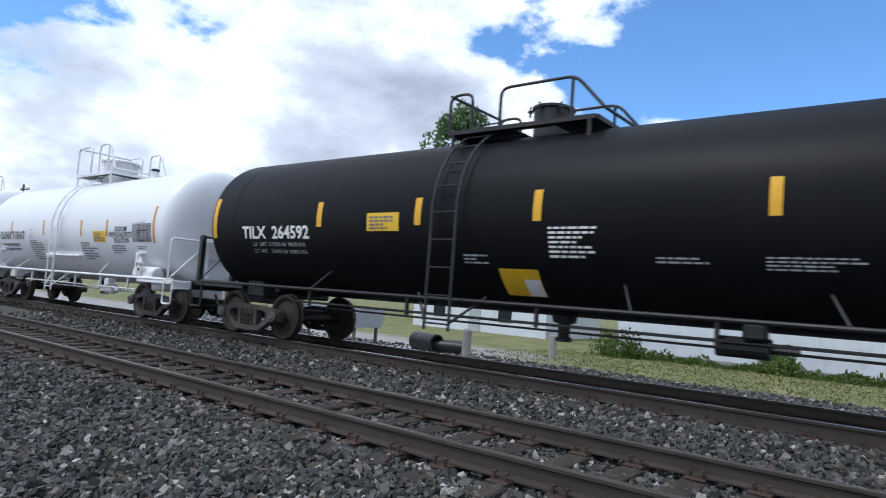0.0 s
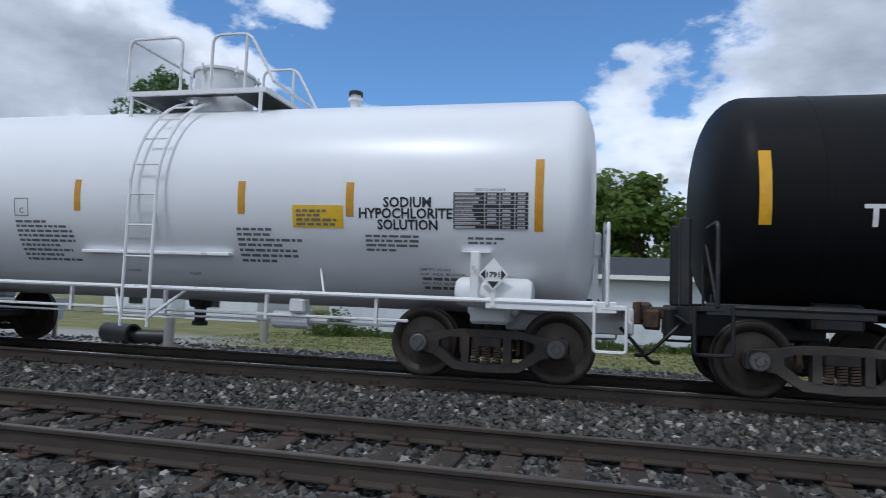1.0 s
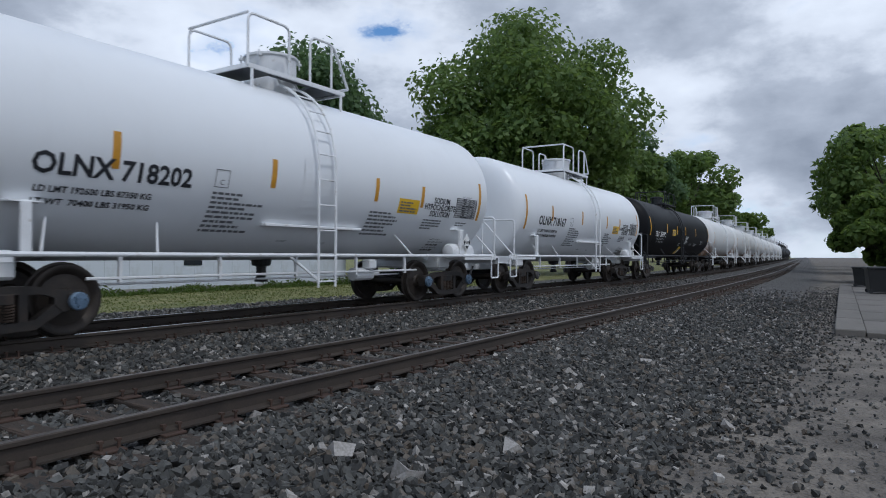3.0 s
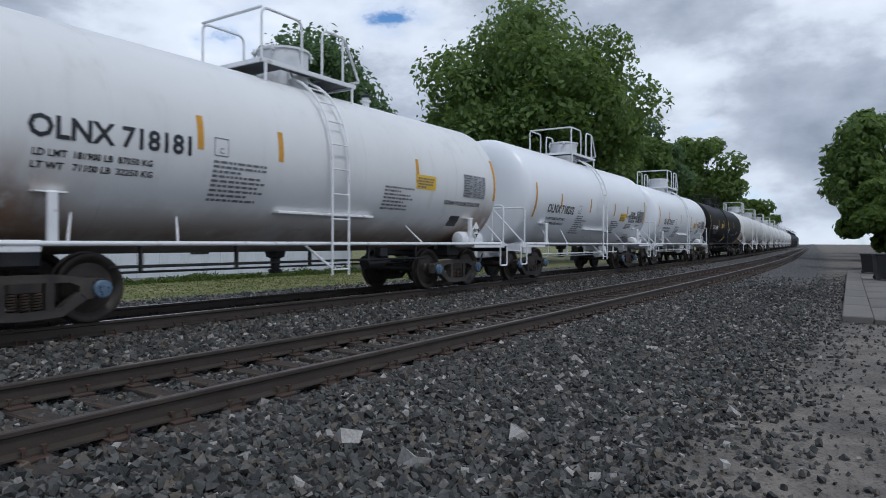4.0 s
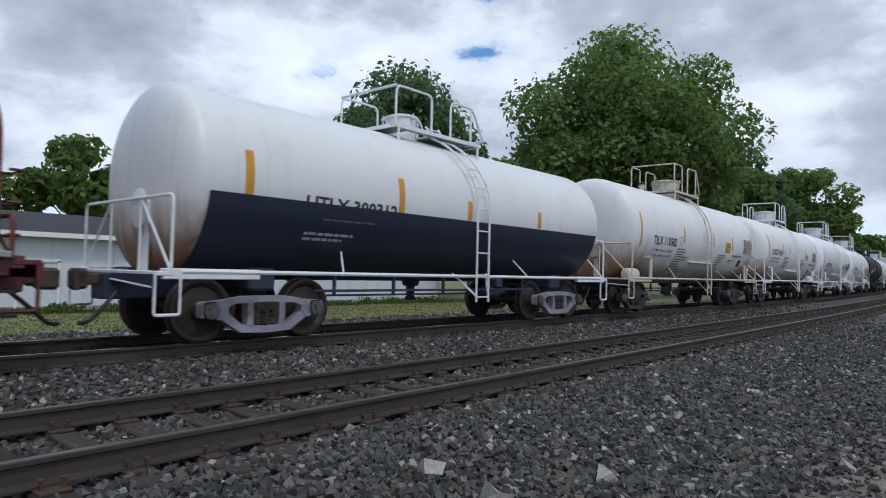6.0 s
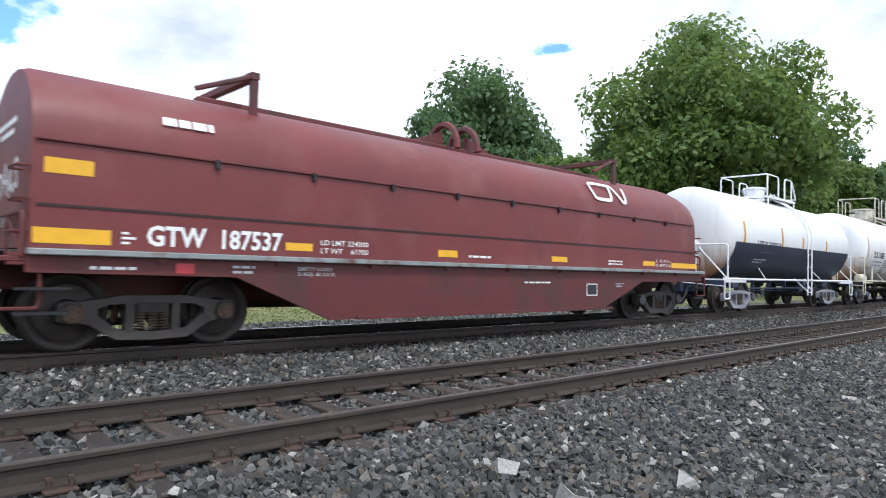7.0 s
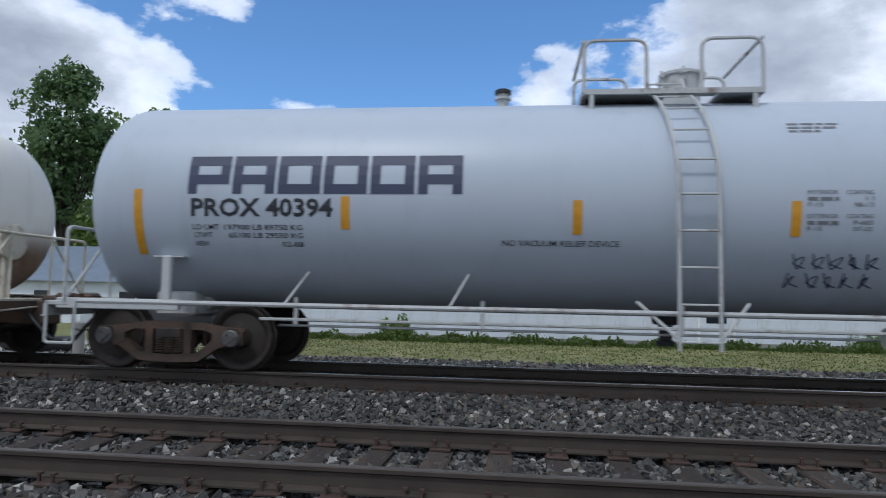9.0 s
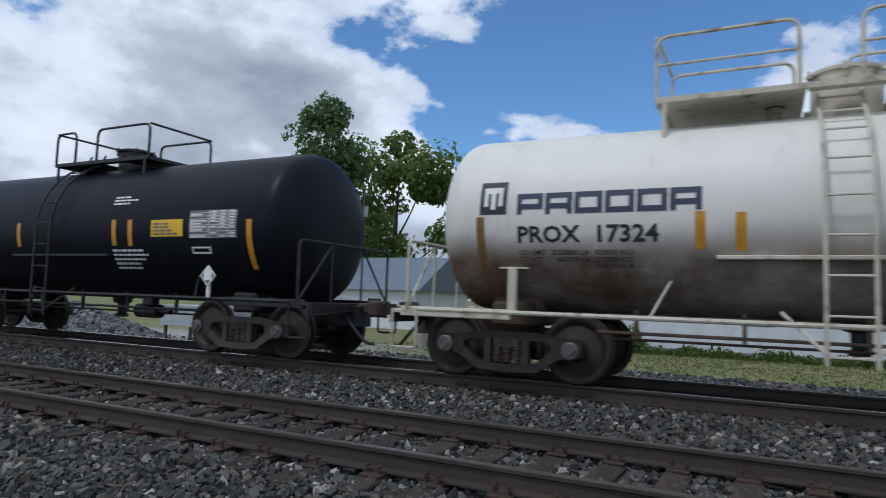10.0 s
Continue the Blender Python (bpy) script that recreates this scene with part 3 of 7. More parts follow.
def truck_meshes():
    if TRUCK_MESHES:
        return TRUCK_MESHES
    # one cast side frame: chords, columns and pedestals, with the openings between them
    bm = bmesh.new()
    for s in (1, -1):
        # top chord, end pedestal, lower diagonal, bottom chord and column as overlapping castings
        pieces = [[(0, 0.66), (0.36, 0.66), (0.74, 0.60), (1.0, 0.585), (1.03, 0.55), (1.03, 0.37), (0.98, 0.36), (0.98, 0.48), (0.80, 0.48), (0.64, 0.50), (0.50, 0.555), (0, 0.565)],
                  [(0.80, 0.485), (0.80, 0.34), (0.72, 0.33), (0.62, 0.42), (0.62, 0.505)],
                  [(0.72, 0.335), (0.76, 0.40), (0.62, 0.43), (0.40, 0.255), (0.24, 0.24), (0, 0.225), (0, 0.12), (0.42, 0.14)],
                  [(0.22, 0.235), (0.32, 0.245), (0.32, 0.57), (0.22, 0.57)]]
        for k, poly in enumerate(pieces):
            q = [(s * x, z) for x, z in poly]
            if s < 0:
                q = q[::-1]
            slab(bm, q, -0.07 - 0.012 * (k % 2), 0.07)
    TRUCK_MESHES["frame"] = mesh_of("side_frame", bm, CAST)
    # one coil spring; several stand between the columns
    bm = bmesh.new()
    pipe(bm, [(0.052 * math.cos(k * math.tau / 8), 0.052 * math.sin(k * math.tau / 8), 0.24 + 0.0042 * k) for k in range(49)], 0.013, 5)
    TRUCK_MESHES["spring"] = mesh_of("spring", bm, RUSTY, True)
    bm = bmesh.new()
    box(bm, (0, 0, 0.51), (0.40, 2.15, 0.17), bevel=0.03)
    rod(bm, (0, 0, 0.55), (0, 0, 0.72), 0.20, 14)
    box(bm, (0, 0, 0.40), (0.10, 1.6, 0.05))
    TRUCK_MESHES["bolster"] = mesh_of("truck", bm, CAST_DARK)
    # wheelset
    bm = bmesh.new()
    h = GAUGE / 2
    for s in (1, -1):
        prof = [(-0.075, 0.10), (-0.075, 0.135), (-0.030, 0.16), (-0.005, 0.33), (-0.058, 0.385), (-0.066, 0.44), (-0.060, 0.452), (0.035, 0.460), (0.045, 0.482), (0.068, 0.484),
                (0.074, 0.40), (0.030, 0.35), (0.045, 0.16), (0.09, 0.13), (0.09, 0.10)]
        lathe(bm, [(s * (h - a), r) for a, r in prof], 36, "Y")
    rod(bm, (0, -h - 0.05, 0), (0, h + 0.05, 0), 0.085, 12)
    for s in (1, -1):
        rod(bm, (0, s * (h - 0.1), 0), (0, s * (h + 0.33), 0), 0.075, 12)
    TRUCK_MESHES["wheelset"] = mesh_of("wheelset", bm, WHEEL, True, 40)
    bm = bmesh.new()
    lathe(bm, [(0.0, 0.115), (-0.045, 0.115), (-0.055, 0.10), (-0.055, 0.055), (-0.07, 0.05)], 18, "Y")
    for k in range(3):
        t = k * math.tau / 3 + 0.3
        rod(bm, (0.07 * math.cos(t), -0.05, 0.07 * math.sin(t)), (0.07 * math.cos(t), -0.085, 0.07 * math.sin(t)), 0.018, 6)
    TRUCK_MESHES["cap"] = mesh_of("bearing_cap", bm, CAP_GREY)
    bm = bmesh.new()
    box(bm, (0, 0, 0.07), (0.20, 0.15, 0.16), bevel=0.02)
    box(bm, (0, 0.02, 0.14), (0.15, 0.17, 0.05))
    TRUCK_MESHES["adapter"] = mesh_of("bearing_adapter", bm, CAST_DARK)
    bm = bmesh.new()
    box(bm, (0, 0.0, 0.0), (0.06, 0.10, 0.26), bevel=0.015)
    TRUCK_MESHES["shoe"] = mesh_of("brake_shoe", bm, RUSTY)
    return TRUCK_MESHES


WHEELSETS = []


def add_truck(car, x, frame_mat=CAST, cap_mat=CAP_GREY, spin=True):
    """A two-axle truck under a car, its middle at x."""
    ms = truck_meshes()

    def mat_copy(key, mat):
        k = (key, mat.name)
        if k not in ms:
            ms[k] = ms[key].copy()
            ms[k].materials[0] = mat
        return ms[k]

    tr = part("truck", ms["bolster"], None, car, "two-axle truck with cast side frames", at=Matrix.Translation((x, 0, 0)))
    for s in (-1, 1):
        r = Matrix.Translation((0, s * (GAUGE / 2 + 0.24), 0)) @ (Matrix() if s < 0 else Matrix.Rotation(math.pi, 4, "Z"))
        part("side_frame", mat_copy("frame", frame_mat), None, tr, at=r)
        for q in (-0.14, 0.0, 0.14):
            part("spring", ms["spring"], None, tr, at=r @ Matrix.Translation((q, -0.03, 0)))
        for a in (-0.89, 0.89):
            part("bearing_adapter", ms["adapter"], None, tr, at=Matrix.Translation((a, s * (GAUGE / 2 + 0.26), 0.42)))
            part("bearing_cap", mat_copy("cap", cap_mat), None, tr,
                 at=Matrix.Translation((a, s * (GAUGE / 2 + 0.33), 0.457)) @ (Matrix() if s < 0 else Matrix.Rotation(math.pi, 4, "Z")))
            part("brake_shoe", ms["shoe"], None, tr, at=Matrix.Translation((a * 0.42, s * GAUGE / 2, 0.45)))
    for a in (-0.89, 0.89):
        w = part("wheelset", ms["wheelset"], None, tr, at=Matrix.Translation((a, 0, 0.457)))
        if spin:
            WHEELSETS.append((w, a))
    return tr


CARS = []


def tank_shell(bm, half, R, zc, seg=64, bulge=0.36, knuckle=0.62):
    """A cylinder lying along x with dished heads and a turned knuckle."""
    head = []
    for k in range(13):
        t = k / 12 * math.pi / 2
        head.append((math.sin(t) * R * bulge, R * (0.0001 + math.cos(t)) ** knuckle if k < 12 else 0.02))
    prof = [(-half + R * bulge - a, r) for a, r in head[::-1]]
    x0, x1 = -half + R * bulge, half - R * bulge
    prof += [(x0 + (x1 - x0) * k / 6, R) for k in range(1, 6)]
    prof += [(half - R * bulge + a, r) for a, r in head]
    lathe(bm, prof, seg, "X", (0, 0, zc))


def car_base(label, front, rear, group="cars of the train"):
    """The thing for one car; front and rear are its truck middles along the train."""
    mid = (front + rear) / 2
    car = thing("freight_car", label, "freight car", group, at=pose(mid, YC, Z_FAR))
    CARS.append((car, mid))
    return car


SPEC = {}


def ribbon(bm, pts, width, R, zc, lift=0.004, flat_y=None):
    """A painted stroke along points (x, height) on a tank's near side."""
    p = [Vector((x, z if flat_y is not None else R * math.asin(max(-0.97, min(0.97, (z - zc) / R))))) for x, z in [(slide(a), c) for a, c in pts]]
    left, right = [], []
    for i, q in enumerate(p):
        d = (p[min(i + 1, len(p) - 1)] - p[max(i - 1, 0)]).normalized()
        o = Vector((-d.y, d.x)) * width / 2
        for side, w in ((left, q + o), (right, q - o)):
            side.append(bm.verts.new((w.x, flat_y - lift, w.y)) if flat_y is not None else wrap_sheet(bm, w.x, w.y, R, zc, lift))
    for i in range(len(p) - 1):
        bm.faces.new((left[i], left[i + 1], right[i + 1], right[i]))


def spline(pts, steps=5):
    """A smooth line through points."""
    p = [Vector(q) for q in pts]
    out = []
    for i in range(len(p) - 1):
        a, b, c, d = p[max(i - 1, 0)], p[i], p[i + 1], p[min(i + 2, len(p) - 1)]
        for k in range(steps):
            t = k / steps
            out.append(0.5 * (2 * b + (c - a) * t + (2 * a - 5 * b + 4 * c - d) * t * t + (3 * b - a - 3 * c + d) * t ** 3))
    return out + [p[-1]]


def tape(car, x, z0, z1, w=0.115, mat=None):
    R, zc, fy = SPEC[car.name]
    bm = bmesh.new()
    patch(bm, x - w / 2, x + w / 2, z0, z1, R, zc, 0.004, fy)
    part("reflector_strip", bm, mat or AMBER, car, "amber reflective strip")


def sign(car, x0, x1, z0, z1, mat, label="", lift=0.004, name="sign"):
    R, zc, fy = SPEC[car.name]
    bm = bmesh.new()
    patch(bm, x0, x1, z0, z1, R, zc, lift, fy)
    return part(name, bm, mat, car, label)


def text(car, s, x0, x1, z, size, mat=INK, bold=False):
    """Lettering from x0 to x1, its foot at z."""
    R, zc, fy = SPEC[car.name]
    bm = bmesh.new()
    write(bm, s, x0, z, size, R, zc, x1 - x0, bold, 0.005, fy)
    part("lettering", bm, mat, car)


def bars(car, x0, x1, z0, z1, n, mat=INK_GREY, seed=1, fill=0.5, lift=0.005):
    """Lines of lettering too small to read, as plain bars of word length."""
    R, zc, fy = SPEC[car.name]
    rnd = random.Random(seed)
    bm = bmesh.new()
    step = (z1 - z0) / n
    for k in range(n):
        z = z1 - (k + 1) * step
        x, end = x0, x1 - (x1 - x0) * rnd.choice((0, 0.1, 0.3, 0.45))
        while x < end - 0.03:
            w = min(rnd.uniform(0.05, 0.16), end - x)
            patch(bm, x, x + w, z, z + step * fill, R, zc, lift, fy)
            x += w + 0.025
    part("lettering", bm, mat, car)


def table(car, x0, x1, z0, z1, ink, paper=None):
    """A stencilled test table: a dark panel with pale columns and lines."""
    R, zc, fy = SPEC[car.name]
    sign(car, x0, x1, z0, z1, ink, "stencilled test table")
    rnd = random.Random(int(x0 * 50))
    bm = bmesh.new()
    n = 9
    h = (z1 - z0) / n
    pale = paper or INK_PALE
    for c in (0.42, 0.62, 0.82):
        patch(bm, x0 + (x1 - x0) * c, x0 + (x1 - x0) * c + 0.012, z0, z1, R, zc, 0.008, fy)
    for k in range(n):
        z = z0 + k * h
        patch(bm, x0, x1, z, z + 0.008, R, zc, 0.008, fy)
        for a, b in ((0.02, rnd.uniform(0.25, 0.4)), (0.46, 0.58), (0.66, 0.77), (0.86, 0.96)):
            if rnd.random() < 0.85:
                patch(bm, x0 + (x1 - x0) * a, x0 + (x1 - x0) * b, z + 0.3 * h, z + 0.75 * h, R, zc, 0.008, fy)
    part("lettering", bm, pale, car)


def outline(car, x0, x1, z0, z1, mat, w=0.02, name="stencil_frame"):
    R, zc, fy = SPEC[car.name]
    bm = bmesh.new()
    for a in ((x0, x1, z0, z0 + w), (x0, x1, z1 - w, z1), (x0, x0 + w, z0 + w, z1 - w), (x1 - w, x1, z0 + w, z1 - w)):
        patch(bm, *a, R, zc, 0.005, fy)
    part(name, bm, mat, car)


def yellow_sign(car, x0, x1, z0, z1):
    sign(car, x0, x1, z0, z1, YELLOW, "yellow notice sheet")
    bars(car, x0 + 0.06, x1 - 0.06, z0 + 0.03, z1 - 0.03, 4, INK_GREY, int(x0 * 70), 0.55, 0.008)


def block_logo(car, x0, x1, z0, z1):
    """The owner's mark: six heavy squared rings in dark blue."""
    R, zc, fy = SPEC[car.name]
    n, gap = 6, 0.045 * (x1 - x0) / 3.5
    w = (x1 - x0 - 5 * gap) / n
    t = (z1 - z0) * 0.25
    for k in range(n):
        a = x0 + k * (w + gap)
        bm = bmesh.new()
        for q in ((a, a + w, z1 - t, z1), (a, a + t, z0, z1 - t), (a + w - t, a + w, z0 + (t if k in (0,) else 0), z1 - t), (a + t, a + w - t, z0 + (t if k in (0, 1, 5) else 0), z0 + (2 * t if k in (0, 1, 5) else t))):
            patch(bm, *q, R, zc, 0.005, fy)
        part("logo_block", bm, INK_BLUE, car, "dark blue squared logo block")


def diamond(car, x, z, y, size, mat, ink, num=""):
    """A hazard placard standing on its corner in a holder."""
    x0, x = x, slide(x)
    bm = bmesh.new()
    box(bm, (x, y, z), (size * 0.71, 0.012, size * 0.71), Matrix.Rotation(math.pi / 4, 4, "Y"))
    p = part("placard", bm, mat, car, "diamond hazard placard")
    bm = bmesh.new()
    s = size * 0.42
    for sx in (1, -1):
        slab(bm, [(x + sx * s, z), (x + sx * s * 0.62, z + s * 0.38), (x + sx * s * 0.62, z - s * 0.38)][::sx], y - 0.012, y - 0.006)
    slab(bm, [(x - s * 0.45, z - s * 0.5), (x, z - s * 0.98), (x + s * 0.45, z - s * 0.5)], y - 0.012, y - 0.006)
    part("placard_print", bm, ink, p)
    if num:
        bm = bmesh.new()
        write(bm, num, x0 - size * 0.22, z - size * 0.08, size * 0.16, 1, 0, size * 0.44, True, 0.014, y)
        part("lettering", bm, INK, p)
    bm = bmesh.new()
    box(bm, (x, y + 0.03, z - size * 0.55), (0.06, 0.04, size * 0.9))
    part("placard_post", bm, mat, p)


def ladder(car, x, R, zc, top_x, steel, foot=0.50, w=0.46):
    """A side ladder: straight from below the sill to the shell's middle, then bent over the shell to the platform."""
    pts = [(-(R + 0.13), foot), (-(R + 0.13), zc + 0.15)]
    for k in range(1, 9):
        t = 0.10 + k / 8 * 1.10
        pts.append((-(R + 0.13) * math.cos(t), zc + (R + 0.13) * math.sin(t)))
    pts.append((-0.42, zc + R + 0.28))
    ld = None
    bm = bmesh.new()
    n = len(pts)

    def xs(i):
        return x + (top_x - x) * max(0, i - 2) / (n - 3)

    stiles = []
    for s in (-1, 1):
        bm = bmesh.new()
        pipe(bm, [(xs(i) + s * w / 2, y, z) for i, (y, z) in enumerate(pts)], 0.024, 6)
        stiles.append(bm)
    ld = part("ladder", stiles[0], steel, car, "", True)
    part("stile", stiles[1], steel, ld, "", True)
    # rungs by distance along the stile
    acc, nxt = 0.0, 0.10
    for i in range(n - 1):
        a, b = Vector((xs(i), *pts[i])), Vector((xs(i + 1), *pts[i + 1]))
        d = (b - a).length
        while nxt <= acc + d:
            p = a.lerp(b, (nxt - acc) / d)
            bm = bmesh.new()
            rod(bm, (p.x - w / 2, p.y, p.z), (p.x + w / 2, p.y, p.z), 0.014, 6)
            part("rung", bm, steel, ld)
            nxt += 0.43
        acc += d
    for s in (-1, 1):
        bm = bmesh.new()
        rod(bm, (x + s * w / 2, -(R + 0.13), 0.62), (x + s * (w / 2 + 0.42), -(R - 0.2), 1.05), 0.022, 6)
        part("brace", bm, steel, ld)


def platform(car, x0, x1, xa, xb, R, zc, steel, board_mat, height=0.95, dome_x=0.3, dome_r=0.45, dome_h=0.52, dome_mat=None, y=0.78, rise=0.12, slope_end=True, mid_rail=False):
    """The walkway on top round the manway: frame, boards, hoop rails and the domed manway with its fittings."""
    zt = zc + R + rise
    bm = bmesh.new()
    for s in (-1, 1):
        box(bm, ((x0 + x1) / 2, s * y, zt), (x1 - x0, 0.05, 0.07))
    for x in (x0, x1):
        box(bm, (x, 0, zt), (0.05, 2 * y - 0.05, 0.07))
    pf = part("platform", bm, steel, car)
    for a, b in ((x0, dome_x - dome_r - 0.05), (dome_x + dome_r + 0.05, x1)):
        if b - a > 0.2:
            bm = bmesh.new()
            box(bm, ((a + b) / 2, 0, zt + 0.025), (b - a - 0.04, 2 * y - 0.06, 0.035), bevel=0.008)
            part("deck_board", bm, board_mat, pf)
    for s in (-1, 1):
        bm = bmesh.new()
        box(bm, (dome_x, s * (y - 0.16), zt + 0.025), (2 * dome_r + 0.1, 0.24, 0.035), bevel=0.008)
        part("deck_board", bm, board_mat, pf)
    for x in (x0 + 0.1, x1 - 0.1):
        for s in (-1, 1):
            bm = bmesh.new()
            zb = zc + math.sqrt(max(0.01, R * R - y * y)) - 0.03
            box(bm, (x, s * y, (zb + zt) / 2), (0.06, 0.04, zt - zb), bevel=0.01)
            part("platform_leg", bm, steel, pf)
    h = zt + height

    def hoop(pts, r=0.026):
        bm = bmesh.new()
        pipe(bm, bent(pts, 0.16), r, 6)
        part("handrail", bm, steel, pf, "", True)

    for s in (-1, 1):
        yy = s * y
        hoop([(x0, yy, zt), (x0, yy, h), (xa, yy, h), (xa, yy, zt)])
        if slope_end:
            hoop([(xb, yy, zt), (xb, yy, h), (x1 - 0.35, yy, h), (x1 + 0.12, yy, zt + 0.12)])
            hoop([(x1 - 0.40, yy, zt), (x1 - 0.40, yy, h - 0.02)])
        else:
            hoop([(xb, yy, zt), (xb, yy, h), (x1, yy, h), (x1, yy, zt)])
        if mid_rail:
            hoop([(x0, yy, zt + height * 0.55), (xa, yy, zt + height * 0.55)], 0.018)
            hoop([(xb, yy, zt + height * 0.55), (x1, yy, zt + height * 0.55)], 0.018)
    for x in (x0, x1 + (0.12 if slope_end else 0)):
        zz = zt + 0.12 if (slope_end and x > x0) else h
        hoop([(x, -y, zz), (x, y, zz)])
    # manway
    bm = bmesh.new()
    z0 = zc + R - 0.08
    lathe(bm, [(z0, dome_r), (zt + dome_h, dome_r), (zt + dome_h + 0.02, dome_r + 0.03), (zt + dome_h + 0.06, dome_r + 0.03), (zt + dome_h + 0.09, dome_r * 0.8), (zt + dome_h + 0.10, 0.05)], 28, "Z", (dome_x, 0, 0))
    dm = part("dome", bm, dome_mat or steel, pf, "", True)
    for k in range(6):
        t = k * math.tau / 6 + 0.4
        bm = bmesh.new()
        c = Vector((dome_x + (dome_r + 0.06) * math.cos(t), (dome_r + 0.06) * math.sin(t), zt + dome_h))
        rod(bm, c - Vector((0, 0, 0.10)), c + Vector((0, 0, 0.08)), 0.018, 6)
        box(bm, c, (0.07, 0.07, 0.04))
        part("clamp_bolt", bm, steel, pf)
    return pf


def fitting(car, x, y, z, steel, dark, h=0.22, r=0.08):
    bm = bmesh.new()
    lathe(bm, [(z - 0.1, r), (z + h * 0.6, r), (z + h * 0.6, r * 1.5), (z + h * 0.75, r * 1.5), (z + h * 0.75, r * 1.1), (z + h, r * 1.1)], 14, "Z", (x, y, 0))
    v = part("valve", bm, steel, car)
    bm = bmesh.new()
    lathe(bm, [(z + h, r * 1.5), (z + h + 0.05, r * 1.5), (z + h + 0.07, r)], 14, "Z", (x, y, 0))
    part("valve_cap", bm, dark, v)


def end_gear(car, s, half, pitch, sill_z, steel, side_y=1.43, brake=False, hoop_h=0.98, under=None, platform_w=None):
    """The end of a tank car: stub sill, walkway, hoop rails, steps, coupler and hose. s: +1 or -1."""
    under = under or steel
    bm = bmesh.new()
    box(bm, (s * (pitch - 1.25), 0, sill_z - 0.22), (1.9, 0.40, 0.36), bevel=0.02)
    part("stub_sill", bm, under, car)
    bm = bmesh.new()
    box(bm, (s * (pitch - 0.62), 0, sill_z - 0.03), (0.34, 2 * side_y, 0.06), bevel=0.01)
    ep = part("end_walkway", bm, steel, car)
    bm = bmesh.new()
    box(bm, (s * (pitch - 0.46), 0, sill_z - 0.12), (0.05, 2 * side_y, 0.16))
    part("end_sill", bm, under, ep)
    for y in (-side_y, side_y):
        sg = -1 if y < 0 else 1
        bm = bmesh.new()
        box(bm, (s * (pitch - 1.45), y - sg * 0.05, sill_z - 0.03), (1.7, 0.09, 0.14), bevel=0.01)
        part("side_beam", bm, steel, ep)
        bm = bmesh.new()
        pipe(bm, bent([(s * (pitch - 0.48), y, sill_z), (s * (pitch - 0.48), y, sill_z - 0.55), (s * (pitch - 0.88), y, sill_z - 0.55), (s * (pitch - 0.88), y, sill_z)], 0.05), 0.021, 6)
        part("step", bm, steel, ep, "", True)
        bm = bmesh.new()
        rod(bm, (s * (pitch - 0.72), y * 0.98, sill_z + 0.03), (s * (pitch - 0.72), y * 0.34, sill_z + hoop_h), 0.020, 6)
        part("brace", bm, steel, ep)
    xr = s * (pitch - 0.72)
    bm = bmesh.new()
    pipe(bm, bent([(xr, -side_y, sill_z), (xr, -side_y, sill_z + hoop_h), (xr, side_y, sill_z + hoop_h), (xr, side_y, sill_z)], 0.10), 0.024, 6)
    part("handrail", bm, steel, ep, "", True)
    for y in (-side_y * 0.34, side_y * 0.34):
        bm = bmesh.new()
        rod(bm, (xr, y, sill_z), (xr, y, sill_z + hoop_h), 0.018, 6)
        part("rail_post", bm, steel, ep)
    # coupler
    bm = bmesh.new()
    box(bm, (s * (pitch - 0.32), 0, 0.87 - 0.0), (0.62, 0.14, 0.16), bevel=0.02)
    box(bm, (s * (pitch - 0.04), -s * 0.06, 0.87), (0.24, 0.26, 0.28), bevel=0.04)
    rod(bm, (s * (pitch + 0.04), s * 0.08, 0.72), (s * (pitch + 0.04), s * 0.08, 1.0), 0.055, 10)
    part("coupler", bm, RUSTY, car)
    bm = bmesh.new()
    pipe(bm, spline([(s * (pitch - 0.5), -0.32, 0.75), (s * (pitch - 0.30), -0.34, 0.55), (s * (pitch - 0.08), -0.30, 0.33), (s * (pitch + 0.06), -0.22, 0.30)]), 0.028, 6)
    part("brake_hose", bm, BLACK_STEEL, car, "black rubber brake hose", True)
    bm = bmesh.new()
    rod(bm, (s * (pitch - 0.42), -side_y, sill_z - 0.2), (s * (pitch - 0.42), -0.1, sill_z - 0.12), 0.014, 6)
    part("uncoupling_lever", bm, steel, car)
    if brake:
        x = s * (pitch - 0.75)
        bm = bmesh.new()
        lathe(bm, [(x - 0.02, 0.24), (x, 0.275), (x + 0.02, 0.24)], 22, "X", (0, -0.35, sill_z + 0.85))
        for k in range(4):
            t = k * math.pi / 4
            rod(bm, (x, -0.35 - 0.25 * math.cos(t), sill_z + 0.85 - 0.25 * math.sin(t)), (x, -0.35 + 0.25 * math.cos(t), sill_z + 0.85 + 0.25 * math.sin(t)), 0.012, 5)
        bw = part("brake_wheel", bm, steel, car, "", True)
        bm = bmesh.new()
        box(bm, (x - s * 0.12, -0.35, sill_z + 0.80), (0.16, 0.26, 0.34), bevel=0.03)
        part("brake_housing", bm, steel, bw)
        bm = bmesh.new()
        box(bm, (x - s * 0.12, -0.35, sill_z + 0.3), (0.08, 0.12, 0.66))
        part("brake_stand", bm, steel, bw)


